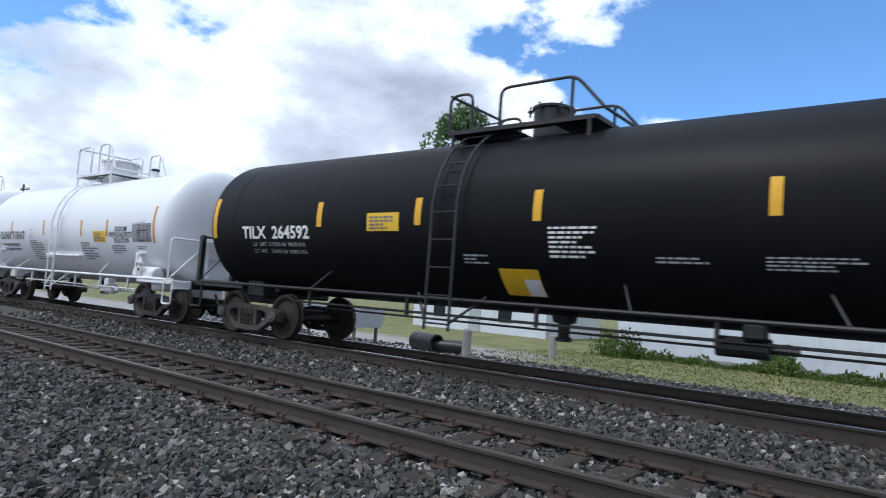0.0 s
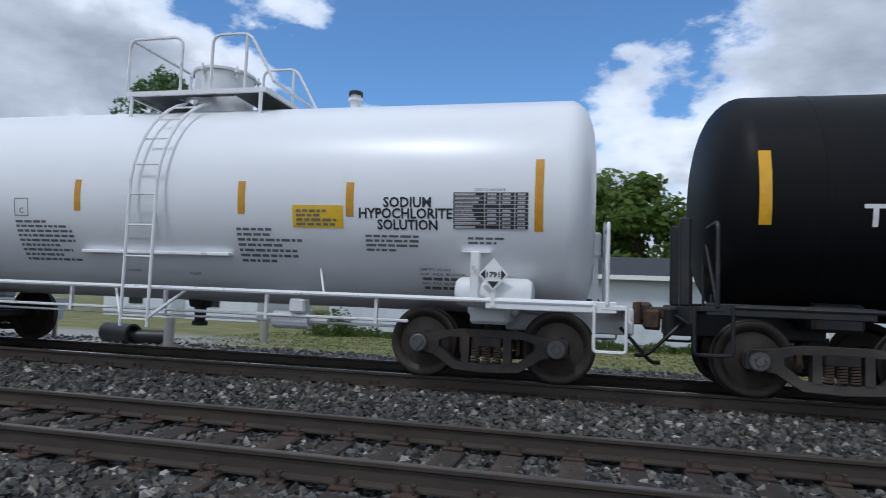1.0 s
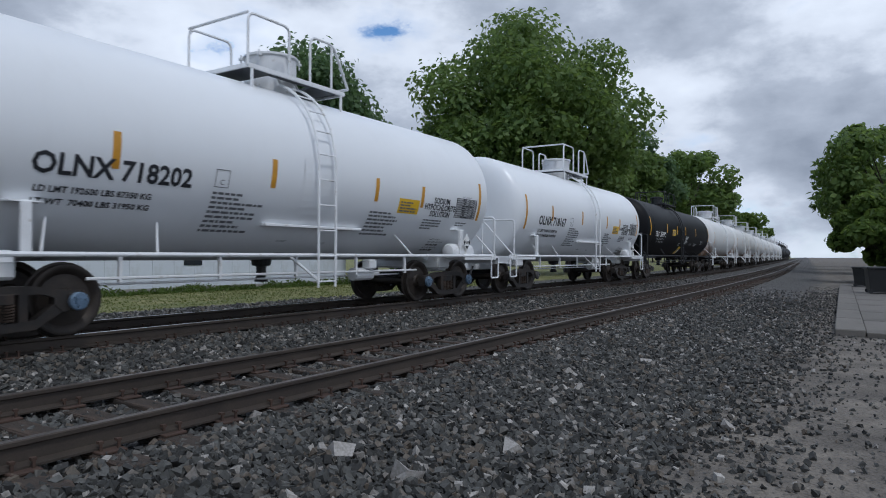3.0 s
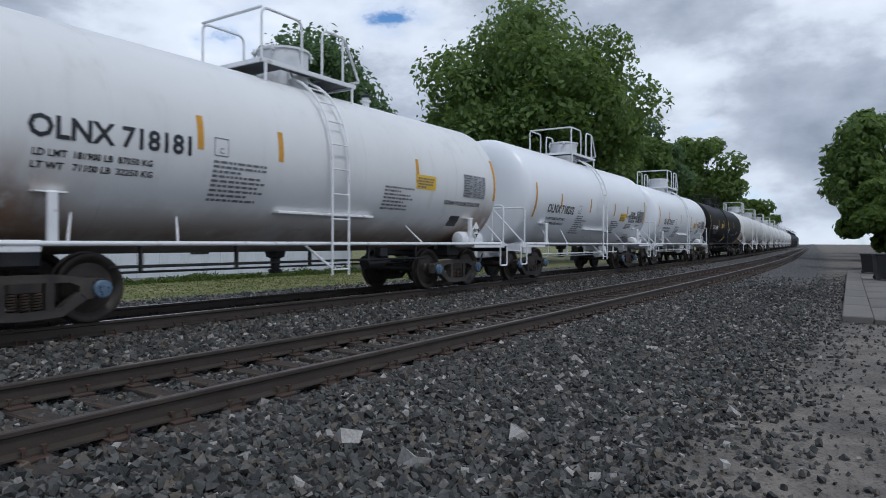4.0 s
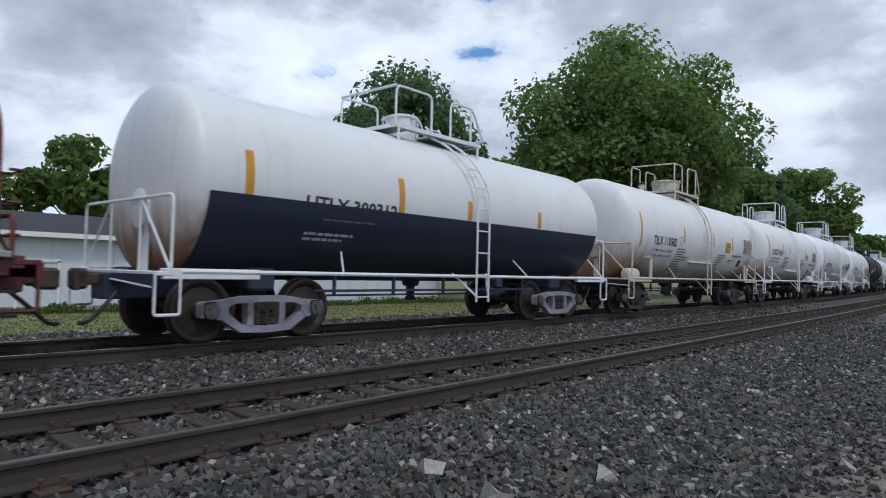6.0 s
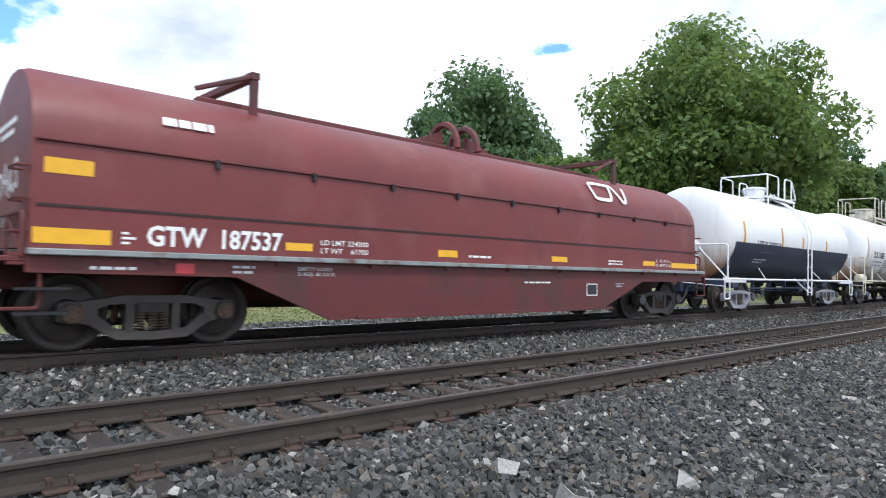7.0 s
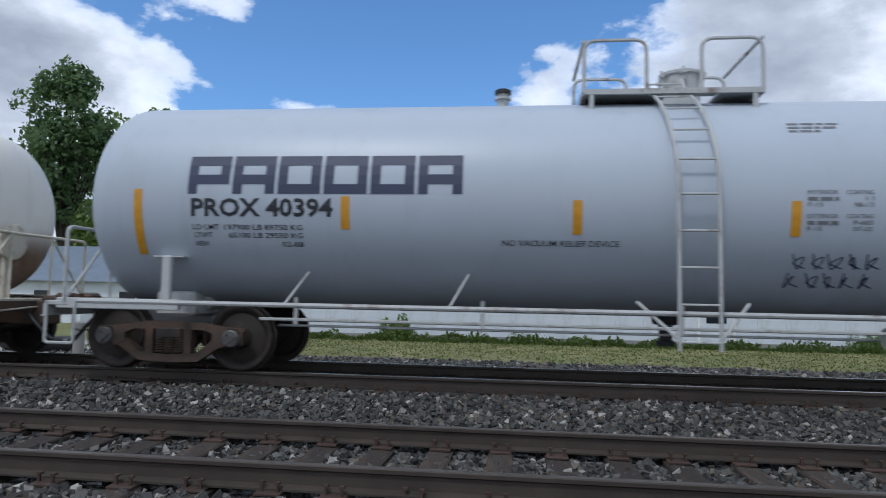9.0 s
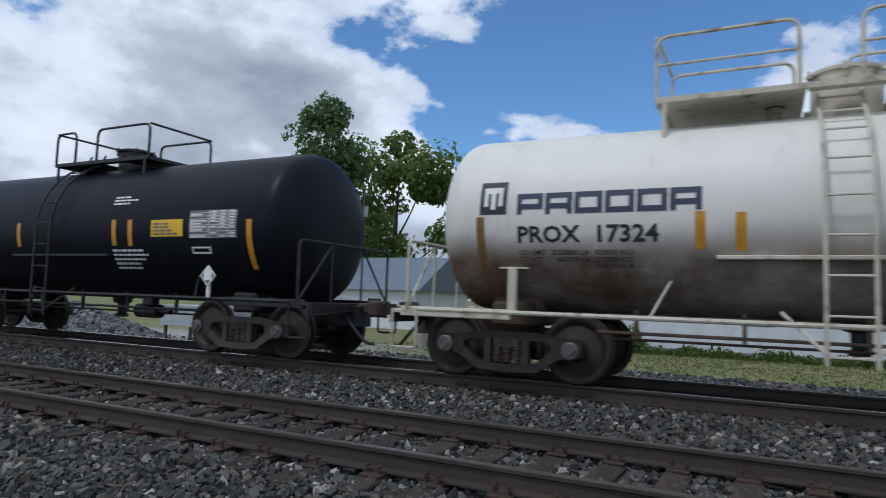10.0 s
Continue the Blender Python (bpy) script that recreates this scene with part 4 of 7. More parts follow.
def tank_car(label, front, rear, pitch, R, zc, paint, steel, half=None, sill=1.06, ladder_x=0.0, plat=None, posts=True, struts=(), reservoir=None, brake_end=1, rings=(), under=None,
             cap_mat=CAP_GREY, frame_mat=CAST, spin=True, sill_y=None, bulge=0.36, valves=(), lower=None, knuckle=0.62):
    car = car_base(label, front, rear)
    L = (front - rear) / 2
    half = half or L + 1.45
    SPEC[car.name] = (R, zc, None)
    sy = sill_y or (R - 0.06)
    under = under or steel
    bm = bmesh.new()
    tank_shell(bm, half, R, zc, bulge=bulge, knuckle=knuckle)
    part("tank", bm, paint, car, smooth=True)
    if lower:
        # lower half painted another colour: a close shell over it
        bm = bmesh.new()
        n = 26
        x0, x1 = -half + R * bulge + 0.02, half - R * bulge - 0.02
        cols = []
        for k in range(n + 1):
            t = -0.16 - (math.pi - 0.32) * k / n
            cols.append([bm.verts.new((x, -(R + 0.006) * math.cos(t), zc + (R + 0.006) * math.sin(t))) for x in (x0, x1)])
        for a, b in zip(cols, cols[1:]):
            bm.faces.new((a[0], a[1], b[1], b[0]))
        part("lower_jacket", bm, lower, car, "dark blue lower half of the shell", True)
    for x in rings:
        bm = bmesh.new()
        lathe(bm, [(x - 0.035, R - 0.01), (x - 0.025, R + 0.004), (x + 0.025, R + 0.004), (x + 0.035, R - 0.01)], 64, "X", (0, 0, zc))
        part("jacket_seam", bm, paint, car, smooth=True)
    for s in (1, -1):
        add_truck(car, s * L, frame_mat, cap_mat, spin)
        bm = bmesh.new()
        box(bm, (s * L, 0, 0.90), (0.55, 1.9, 0.34), bevel=0.04)
        box(bm, (s * L, 0, zc - R + 0.12), (0.75, 1.3, 0.30), bevel=0.05)
        part("body_bolster", bm, under, car)
        end_gear(car, s, half, pitch, sill, steel, sy + 0.02, s == brake_end, under=under)
        if posts:
            for y in (-1, 1):
                bm = bmesh.new()
                box(bm, (s * (L - 0.12), y * (sy - 0.03), sill + 0.30), (0.13, 0.08, 0.62), bevel=0.02)
                box(bm, (s * (L - 0.12), y * (sy - 0.12), sill + 0.60), (0.40, 0.16, 0.02))
                part("bolster_post", bm, steel, car)
    # side sills with their hangers and brackets
    for y in (-1, 1):
        bm = bmesh.new()
        rod(bm, (-(pitch - 0.9), y * sy, sill), ((pitch - 0.9), y * sy, sill), 0.032, 8)
        part("side_rail", bm, steel, car)
        for x in struts:
            bm = bmesh.new()
            t = -0.72
            rod(bm, (x, y * sy, sill), (x + 0.22 * (1 if x > 0 else -1) * -1, y * (R + 0.0) * math.cos(t), zc + R * math.sin(t)), 0.017, 6)
            part("bracket", bm, steel, car)
    # brake rigging under the belly
    bm = bmesh.new()
    rod(bm, (-L + 1.2, -0.9, 0.72), (L - 1.2, -0.9, 0.72), 0.022, 6)
    part("brake_pipe", bm, under, car)
    bm = bmesh.new()
    rod(bm, (-L + 1.3, -0.45, 0.62), (L - 1.3, -0.45, 0.62), 0.018, 6)
    part("brake_rod", bm, under, car)
    for k in range(5):
        x = -L + 1.7 + (2 * L - 3.4) * k / 4
        bm = bmesh.new()
        box(bm, (x, -0.9, 0.84), (0.05, 0.05, 0.36))
        part("hanger", bm, under, car)
    bm = bmesh.new()
    rod(bm, (L * 0.42 - 0.35, -0.75, 0.66), (L * 0.42 + 0.25, -0.75, 0.66), 0.13, 14)
    rod(bm, (L * 0.42 + 0.25, -0.75, 0.66), (L * 0.42 + 0.55, -0.75, 0.66), 0.05, 8)
    part("brake_cylinder", bm, under, car)
    bm = bmesh.new()
    box(bm, (L * 0.42 + 0.1, -0.85, 0.86), (0.26, 0.22, 0.20), bevel=0.03)
    part("control_valve", bm, under, car)
    bm = bmesh.new()
    lathe(bm, [(zc - R + 0.1, 0.22), (zc - R - 0.10, 0.18), (zc - R - 0.12, 0.10), (zc - R - 0.32, 0.09), (zc - R - 0.34, 0.13), (zc - R - 0.40, 0.13)], 14, "Z", (0, 0, 0))
    part("bottom_outlet", bm, BLACK_STEEL, car)
    if reservoir:
        xa, xb = reservoir
        bm = bmesh.new()
        zz = sill + 0.10
        lathe(bm, [(xa, 0.06), (xa + 0.03, 0.15), (xa + 0.10, 0.19), (xb - 0.10, 0.19), (xb - 0.03, 0.15), (xb, 0.06)], 18, "X", (0, -sy + 0.22, zz))
        part("air_reservoir", bm, steel, car, "", True)
    if ladder_x is not None:
        ladder(car, ladder_x, R, zc, (plat or {}).get("top_x", ladder_x), steel)
    if plat:
        p = dict(plat)
        p.pop("top_x", None)
        platform(car, R=R, zc=zc, steel=steel, **p)
    for x, y in valves:
        fitting(car, x, y, zc + R, steel, BLACK_STEEL)
    return car


# -- black tank car
car = tank_car("long black tank car with white lettering and amber markers", 1.62, -11.70, 8.75, 1.46, 2.31, BLACK_PAINT, BLACK_STEEL, half=8.1, sill=0.98, ladder_x=-1.30,
               plat=dict(x0=-1.95, x1=0.7, xa=-1.5, xb=-0.95, board_mat=BLACK_STEEL, dome_x=-0.45, dome_r=0.29, dome_h=0.42, top_x=-1.35, rise=0.04, height=0.66),
               struts=(-4.4, 1.6, 3.9), rings=(-6.9, 6.9), posts=False, brake_end=-1)
for x, z0, z1 in ((-7.55, 1.93, 2.79), (-4.26, 2.14, 2.6), (-1.93, 2.14, 2.59), (0.22, 2.17, 2.62), (3.18, 2.18, 2.63), (7.5, 1.93, 2.79)):
    tape(car, x, z0, z1, 0.13, AMBER_BRIGHT)
yellow_sign(car, -3.05, -2.33, 2.05, 2.36)
text(car, "TILX  264592", -6.58, -4.54, 1.93, 0.24, INK_WHITE, True)
text(car, "LD  LMT  212300 LB  96250 KG", -6.26, -4.68, 1.78, 0.075, INK_PALE)
text(car, "LT  WT    73700 LB  33450 KG", -6.24, -4.67, 1.645, 0.075, INK_PALE)
bars(car, -1.08, -0.6, 1.56, 1.72, 3, INK_PALE, 1)
bars(car, 0.39, 1.13, 1.67, 2.12, 7, INK_WHITE, 2)
bars(car, 1.85, 2.47, 1.63, 1.73, 2, INK_PALE, 3)
bars(car, 3.08, 4.04, 1.58, 1.75, 4, INK_PALE, 4)
sign(car, -0.5, 0.15, 1.12, 1.5, YELLOW, "torn yellow and white notice sheet")
sign(car, -0.12, 0.14, 1.13, 1.36, INK_WHITE, "", 0.008)
bars(car, 5.0, 5.9, 1.7, 1.95, 4, INK_PALE, 5)
for yy in (-1.2, -0.35):
    bm = bmesh.new()
    box(bm, (-8.35, yy, 1.5), (0.12, 0.12, 1.05), bevel=0.02)
    part("end_post", bm, BLACK_STEEL, car)


def chemical_marks(car, number, weights, seed, dx=0.0, dz=0.0, tapes=None):
    """The lettering of the chemical tank cars."""
    for x, z0, z1 in tapes or ((-6.10, 1.81, 2.77), (-4.06, 2.11, 2.57), (-1.22, 2.10, 2.55), (1.64, 2.08, 2.52), (3.34, 2.06, 2.50), (6.0, 1.90, 2.79)):
        tape(car, x, z0, z1)
    text(car, number, -5.12 + dx, -2.83 + dx, 1.98 + dz, 0.25, INK, True)
    text(car, weights[0], -5.05 + dx, -3.44 + dx, 1.77 + dz, 0.08, INK, True)
    text(car, weights[1], -5.05 + dx, -3.42 + dx, 1.63 + dz, 0.08, INK, True)
    outline(car, -2.42 + dx, -2.15 + dx, 2.02 + dz, 2.28 + dz, INK_GREY, 0.012)
    text(car, "C", -2.32 + dx, -2.24 + dx, 2.06 + dz, 0.08, INK_GREY)
    bars(car, -2.42 + dx, -1.35 + dx, 1.39 + dz, 1.99 + dz, 9, INK_GREY, seed)
    text(car, "OUTLET", -0.60, -0.35, 1.27, 0.045, INK_GREY)
    text(car, "INLET", 0.52, 0.73, 1.25, 0.045, INK_GREY)
    bars(car, 1.54, 2.58, 1.45 + dz, 1.93 + dz, 7, INK_GREY, seed + 1)
    yellow_sign(car, 2.46 - dx * 0.5, 3.24 - dx * 0.5, 1.91 + dz, 2.2 + dz)


def drip_strip(car, x0, x1, z, steel):
    R, zc, fy = SPEC[car.name]
    y = math.sqrt(R * R - (z - zc) ** 2)
    bm = bmesh.new()
    box(bm, ((x0 + x1) / 2, -y - 0.05, z), (x1 - x0, 0.14, 0.05), bevel=0.01)
    part("drip_ledge", bm, steel, car)


CHEM = dict(pitch=7.62, R=1.535, zc=2.395, half=6.74, bulge=0.27, knuckle=0.45, sill=1.04, ladder_x=-0.05, struts=(-3.4, 3.0, -5.0), reservoir=(4.85, 5.95), brake_end=1, rings=(),
            plat=dict(x0=-1.12, x1=1.5, xa=-0.1, xb=0.47, board_mat=BOARD_GREY, dome_x=0.2, dome_r=0.50, dome_h=0.46, top_x=0.12, rise=0.14, height=0.88), valves=((2.75, -0.1),))
for n, (f, r) in enumerate(((-15.86, -26.42), (-31.17, -41.73))):
    car = tank_car("clean white chemical tank car with black lettering", f, r, paint=WHITE_CLEAN, steel=WHITE_STEEL, cap_mat=(CAP_GREY, BOLT_BLUE)[n], frame_mat=CAST_DARK, under=WHITE_STEEL, **{**CHEM, "ladder_x": (0.08, -0.05)[n], "R": (1.52, 1.555)[n], "zc": (2.375, 2.50)[n], "valves": (((2.75, -0.1),), ())[n]})
    chemical_marks(car, "OLNX 718167" if n == 0 else "OLNX 718202", ("LD LMT 192600 LBS 87350 KG", "LT WT  70400 LBS 31950 KG"), 11 + n)
    text(car, "SODIUM", 3.84, 4.53, 2.185, 0.125, INK, True)
    text(car, "HYPOCHLORITE", 3.48, 4.83, 2.045, 0.125, INK, True)
    text(car, "SOLUTION", 3.75, 4.62, 1.905, 0.125, INK, True)
    bars(car, 3.56, 4.43, 1.63, 1.86, 4, INK_GREY, 21)
    table(car, 4.84, 5.86, 1.92, 2.37, INK)
    text(car, "DOT 111A100W5", 5.14, 5.55, 2.385, 0.035, INK_GREY)
    bars(car, 5.04, 5.6, 1.74, 1.85, 2, INK_GREY, 22)
    for k, line in enumerate(("EMPTY LOAD", '3/4" ADJ. BLOCK', "", "NO ADJ. BLOCK", "")):
        if line:
            text(car, line, 4.31, 4.31 + 0.045 * len(line), 1.40 - 0.058 * k, 0.042, INK_GREY)
        else:
            bars(car, 4.33, 4.85, 1.395 - 0.058 * k, 1.44 - 0.058 * k, 1, INK_GREY, 70 + k, 0.8)
    drip_strip(car, -1.2, 1.4, 1.53, WHITE_STEEL)
    diamond(car, 5.42, 1.36, -1.50, 0.40, INK_WHITE, INK, "1791")
    # patched shell behind the ladder
    sign(car, -0.50, 0.20, 1.74, 2.66, WHITE_CLEAN, "", 0.012, "shell_patch")

car = tank_car("white tank car with rust stains at its ends", -46.4, -56.98, paint=WHITE_WORN, steel=WHITE_STEEL, under=BLACK_STEEL, cap_mat=BOLT_BLUE, **{**CHEM, "rings": (-4.4, 0.9, 4.4), "R": 1.555, "zc": 2.44})
chemical_marks(car, "OLNX 718181", ("LD LMT  181900 LB  87050 KG", "LT WT   71100 LB  32250 KG"), 31, -0.38, 0.27,
               ((-6.05, 2.1, 3.1), (-3.05, 2.35, 2.82), (-1.42, 2.33, 2.80), (2.68, 2.30, 2.78), (6.3, 2.1, 3.1)))
text(car, "SODIUM HYPOCHLORITE SOLUTION", 3.9, 5.6, 1.92, 0.09, INK, True)
table(car, 4.7, 5.8, 2.12, 2.64, INK_PALE, INK_GREY)
sign(car, 4.4, 4.85, 1.45, 1.68, INK)
drip_strip(car, -1.33, 1.33, 1.55, WHITE_STEEL)
diamond(car, 5.42, 1.36, -1.50, 0.40, INK_WHITE, INK, "1791")

car = tank_car("weathered white tank car with brown streaks", -61.62, -72.72, pitch=7.75, R=1.55, zc=2.42, paint=WHITE_WORN, steel=CREAM_STEEL, half=6.95, bulge=0.29, knuckle=0.5, sill=1.03, ladder_x=-0.2,
               struts=(-3.2, 2.6, 4.9), reservoir=(-6.9, -6.2), brake_end=-1, rings=(-5.2, -3.0, -0.9, 1.6, 4.2), under=BLACK_STEEL, cap_mat=BOLT_BLUE, valves=((-2.6, -0.1),),
               plat=dict(x0=-1.3, x1=1.5, xa=-0.45, xb=0.15, board_mat=BOARD_GREY, dome_x=0.1, dome_r=0.48, dome_h=0.45, top_x=-0.15, rise=0.10, height=0.95))
for x, z0, z1 in ((-6.4, 1.95, 2.92), (-2.53, 2.2, 2.68), (0.8, 2.2, 2.68), (3.32, 2.18, 2.65), (6.2, 1.98, 2.92)):
    tape(car, x, z0, z1)
text(car, "TILX 110582", -5.38, -3.25, 2.06, 0.25, INK, True)
text(car, "LD  LMT  193300 LB   87700 KG", -5.28, -3.48, 1.85, 0.08, INK)
text(car, "LT   WT    69700 LB   31600 KG", -5.27, -3.43, 1.70, 0.08, INK)
outline(car, -2.94, -2.68, 2.12, 2.37, INK_GREY, 0.014)
text(car, "C", -2.85, -2.77, 2.15, 0.08, INK_GREY)
bars(car, -3.1, -1.73, 1.33, 2.05, 9, INK_GREY, 41)
drip_strip(car, -1.43, 1.16, 1.60, CREAM_STEEL)
yellow_sign(car, 2.35, 3.08, 2.05, 2.45)
bars(car, 1.56, 2.54, 1.40, 2.0, 7, INK_GREY, 42)
table(car, 4.95, 6.1, 2.08, 2.66, INK_PALE, INK_GREY)
text(car, "SODIUM HYPOCHLORITE SOLUTION", 3.56, 4.86, 1.91, 0.095, INK, True)
bars(car, 3.1, 4.0, 1.68, 1.82, 3, INK_GREY, 43)
sign(car, 4.6, 5.05, 1.57, 1.82, INK)
diamond(car, 5.75, 1.36, -1.50, 0.40, INK_WHITE, INK, "1791")

car = tank_car("white tank car with a dark blue lower half", -77.2, -87.3, pitch=7.75, R=1.43, zc=2.31, paint=WHITE_WORN, steel=WHITE_STEEL, under=BLUE_STEEL, half=6.9, sill=1.0, ladder_x=0.5,
               struts=(-3.6, 2.8), lower=NAVY, frame_mat=PALE_CAST, posts=False, brake_end=-1, bulge=0.30,
               plat=dict(x0=-1.6, x1=1.5, xa=-0.4, xb=0.3, board_mat=GREY_STEEL, dome_x=-0.5, dome_r=0.34, dome_h=0.35, top_x=0.1, rise=0.05, height=0.75))
LAYOUT[:] = [1.3, 0.09, 0.09]
for x, z0, z1 in ((-4.49, 1.95, 2.7), (-1.7, 2.05, 2.68), (0.07, 2.1, 2.46), (2.4, 2.1, 2.46)):
    tape(car, x, z0, z1, 0.13)
text(car, "UTLX 300312", -3.58, -1.79, 1.98, 0.2, INK, True)
bars(car, -3.24, -2.09, 1.78, 1.88, 2, INK_GREY, 51)
bars(car, -3.5, -2.2, 1.52, 1.68, 2, INK_PALE, 52, 0.5, 0.012)
text(car, "V-R-", 0.9, 1.4, 1.72, 0.12, INK)


def coil_car(front, rear):
    """A coil car: deep fish-bellied side sills and a long rounded cover with lifting gear."""
    car = car_base("maroon steel coil car with a rounded cover and white lettering", front, rear)
    L = (front - rear) / 2
    SPEC[car.name] = (1.4, 2.3, -1.46)
    H = 6.85
    # side sills
    for y in (-1, 1):
        bm = bmesh.new()
        out = [(-H, 1.12), (-H, 0.93), (-4.75, 0.90), (-3.45, 0.31), (2.75, 0.31), (4.2, 0.90), (H, 0.93), (H, 1.12)]
        slab(bm, out, y * 1.40, y * 1.46)
        sl = part("side_sill", bm, MAROON_DARK, car)
        bm = bmesh.new()
        box(bm, (0, y * 1.475, 1.15), (2 * H, 0.16, 0.07), bevel=0.01)
        part("walkway_edge", bm, EDGE_GREY, sl, "scuffed grey walkway edge")
        bm = bmesh.new()
        box(bm, (0, y * 1.44, 0.33), (6.1, 0.14, 0.05))
        part("bottom_flange", bm, MAROON_DARK, sl)
        for k in range(9):
            bm = bmesh.new()
            box(bm, (-5.6 + 1.4 * k, y * 1.475, 1.085), (0.10, 0.05, 0.06))
            part("rib", bm, MAROON_DARK, sl)
    bm = bmesh.new()
    box(bm, (0, 0, 1.05), (2 * H - 0.1, 2.78, 0.12))
    box(bm, (0, 0, 0.78), (2 * H - 0.6, 0.5, 0.5))
    part("floor_frame", bm, MAROON_DARK, car)
    # cover: upright sides, then a round top; ends closed by a flat wall with a turned edge
    prof = [(-1.40, 1.19), (-1.40, 1.62), (-1.37, 1.63), (-1.37, 2.28)]
    for k in range(1, 16):
        t = math.pi * k / 16
        prof.append((-1.37 * math.cos(t), 2.30 + 0.95 * math.sin(t) ** 0.85))
    prof += [(1.37, 2.28), (1.37, 1.63), (1.40, 1.62), (1.40, 1.19)]
    bm = bmesh.new()
    rings = []
    for x, k in ((-H + 0.02, 0.985), (-H + 0.10, 1.0), (-3, 1.0), (0, 1.0), (3, 1.0), (H - 0.75, 1.0), (H - 0.45, 0.985), (H - 0.18, 0.95), (H - 0.06, 0.90)):
        rings.append([bm.verts.new((x, y * (k if k > 0.98 else 0.5 + 0.5 * k), 1.19 + (z - 1.19) * k)) for y, z in prof])
    for a, b in zip(rings, rings[1:]):
        for i in range(len(prof) - 1):
            bm.faces.new((a[i], a[i + 1], b[i + 1], b[i]))
    bm.faces.new(rings[0]), bm.faces.new(rings[-1][::-1])
    cv = part("cover", bm, MAROON, car, "faded maroon rounded steel cover", True)
    for y in (-1, 1):
        bm = bmesh.new()
        rod(bm, (-H + 0.05, y * 1.385, 2.30), (H - 0.3, y * 1.385, 2.30), 0.018, 6)
        part("cover_seam_rail", bm, MAROON_DARK, cv)
        # dark strip along the cover's step: the gap's shade put into colour
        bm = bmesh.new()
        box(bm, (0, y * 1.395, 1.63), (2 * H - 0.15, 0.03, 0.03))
        part("cover_foot_rail", bm, GAP_SHADE, cv)
        for k in range(9):
            bm = bmesh.new()
            box(bm, (-5.0 + 1.28 * k, y * 1.40, 2.26), (0.05, 0.04, 0.11))
            part("hook", bm, BLACK_STEEL, cv)
    # lifting gear along the ridge
    bm = bmesh.new()
    box(bm, (-0.2, 0, 3.30), (9.2, 0.18, 0.14), bevel=0.02)
    part("ridge_beam", bm, MAROON_DARK, cv)
    for x in (-4.35, 3.9):
        bm = bmesh.new()
        for y in (-0.85, 0.85):
            box(bm, (x, y, 3.25), (0.10, 0.07, 0.62))
        box(bm, (x, 0, 3.58), (0.12, 1.8, 0.09))
        rod(bm, (x - 0.75, -0.85, 3.26), (x - 0.05, -0.85, 3.56), 0.035, 6)
        part("stacking_bracket", bm, MAROON_DARK, cv)
    for x in (-0.35, 0.15):
        bm = bmesh.new()
        pipe(bm, [(x, -0.42 * math.cos(math.pi * k / 10), 3.28 + 0.48 * math.sin(math.pi * k / 10)) for k in range(11)], 0.07, 6)
        part("lifting_loop", bm, MAROON_DARK, cv, "", True)
    bm = bmesh.new()
    slab(bm, [(0.2, 3.3), (0.2, 3.62), (0.9, 3.36), (1.3, 3.3)], -0.05, 0.05)
    part("lifting_gusset", bm, MAROON_DARK, cv)
    bm = bmesh.new()
    slab(bm, [(-1.5, 3.3), (-1.1, 3.36), (-0.4, 3.62), (-0.4, 3.3)], -0.05, 0.05)
    part("lifting_gusset", bm, MAROON_DARK, cv)
    for s in (1, -1):
        add_truck(car, s * L, CAST, CAP_GREY if s > 0 else RUSTY)
        end_gear(car, s, H, H + 0.75, 1.10, MAROON_DARK, 1.40, s > 0, hoop_h=0.45, under=MAROON_DARK)
        for k in range(3):
            bm = bmesh.new()
            pipe(bm, bent([(s * (H - 0.02), -1.38, 1.35 + 0.33 * k), (s * (H + 0.10), -1.38, 1.35 + 0.33 * k), (s * (H + 0.10), -0.95, 1.35 + 0.33 * k), (s * (H - 0.02), -0.95, 1.35 + 0.33 * k)], 0.03, 2), 0.016, 5)
            part("grab_iron", bm, MAROON_DARK, car)
        for k in range(2):
            bm = bmesh.new()
            box(bm, (s * (H - 0.15), -1.44, 0.50 + 0.26 * k), (0.46, 0.10, 0.03))
            part("step_tread", bm, BLACK_STEEL, car)
    # lettering
    for x0, x1, z0, z1 in ((-6.8, -6.1, 1.24, 1.40), (-4.1, -3.72, 1.27, 1.37), (-1.55, -1.15, 1.27, 1.38), (1.2, 1.65, 1.27, 1.37), (4.3, 4.8, 1.27, 1.37), (5.5, 6.7, 1.24, 1.36)):
        sign(car, x0, x1, z0, z1, AMBER_BRIGHT, "amber reflective strip", -0.056, "reflector_strip")
    sign(car, -6.72, -6.28, 1.96, 2.12, AMBER_BRIGHT, "amber reflective strip", -0.085, "reflector_strip")
    SPEC[car.name] = (1.4, 2.3, -1.402)
    text(car, "GTW  187537", -5.75, -4.15, 1.26, 0.22, INK_WHITE, True)
    bars(car, -6.0, -5.82, 1.26, 1.42, 3, INK_WHITE, 61)
    text(car, "LD LMT 224300", -3.6, -2.85, 1.36, 0.07, INK_WHITE)
    text(car, "LT WT    61700", -3.6, -2.85, 1.25, 0.07, INK_WHITE)
    bars(car, -0.9, -0.3, 1.28, 1.35, 1, INK_WHITE, 62)
    bars(car, 3.0, 3.9, 1.26, 1.38, 2, INK_WHITE, 63)
    text(car, "L   53 FT 8 IN", 4.85, 5.45, 1.36, 0.06, INK_WHITE)
    text(car, "IL  48 FT 0 IN", 4.85, 5.45, 1.26, 0.06, INK_WHITE)
    SPEC[car.name] = (1.4, 2.3, -1.46)
    text(car, "EMPTY LOAD", -3.95, -3.45, 1.0, 0.05, INK_PALE)
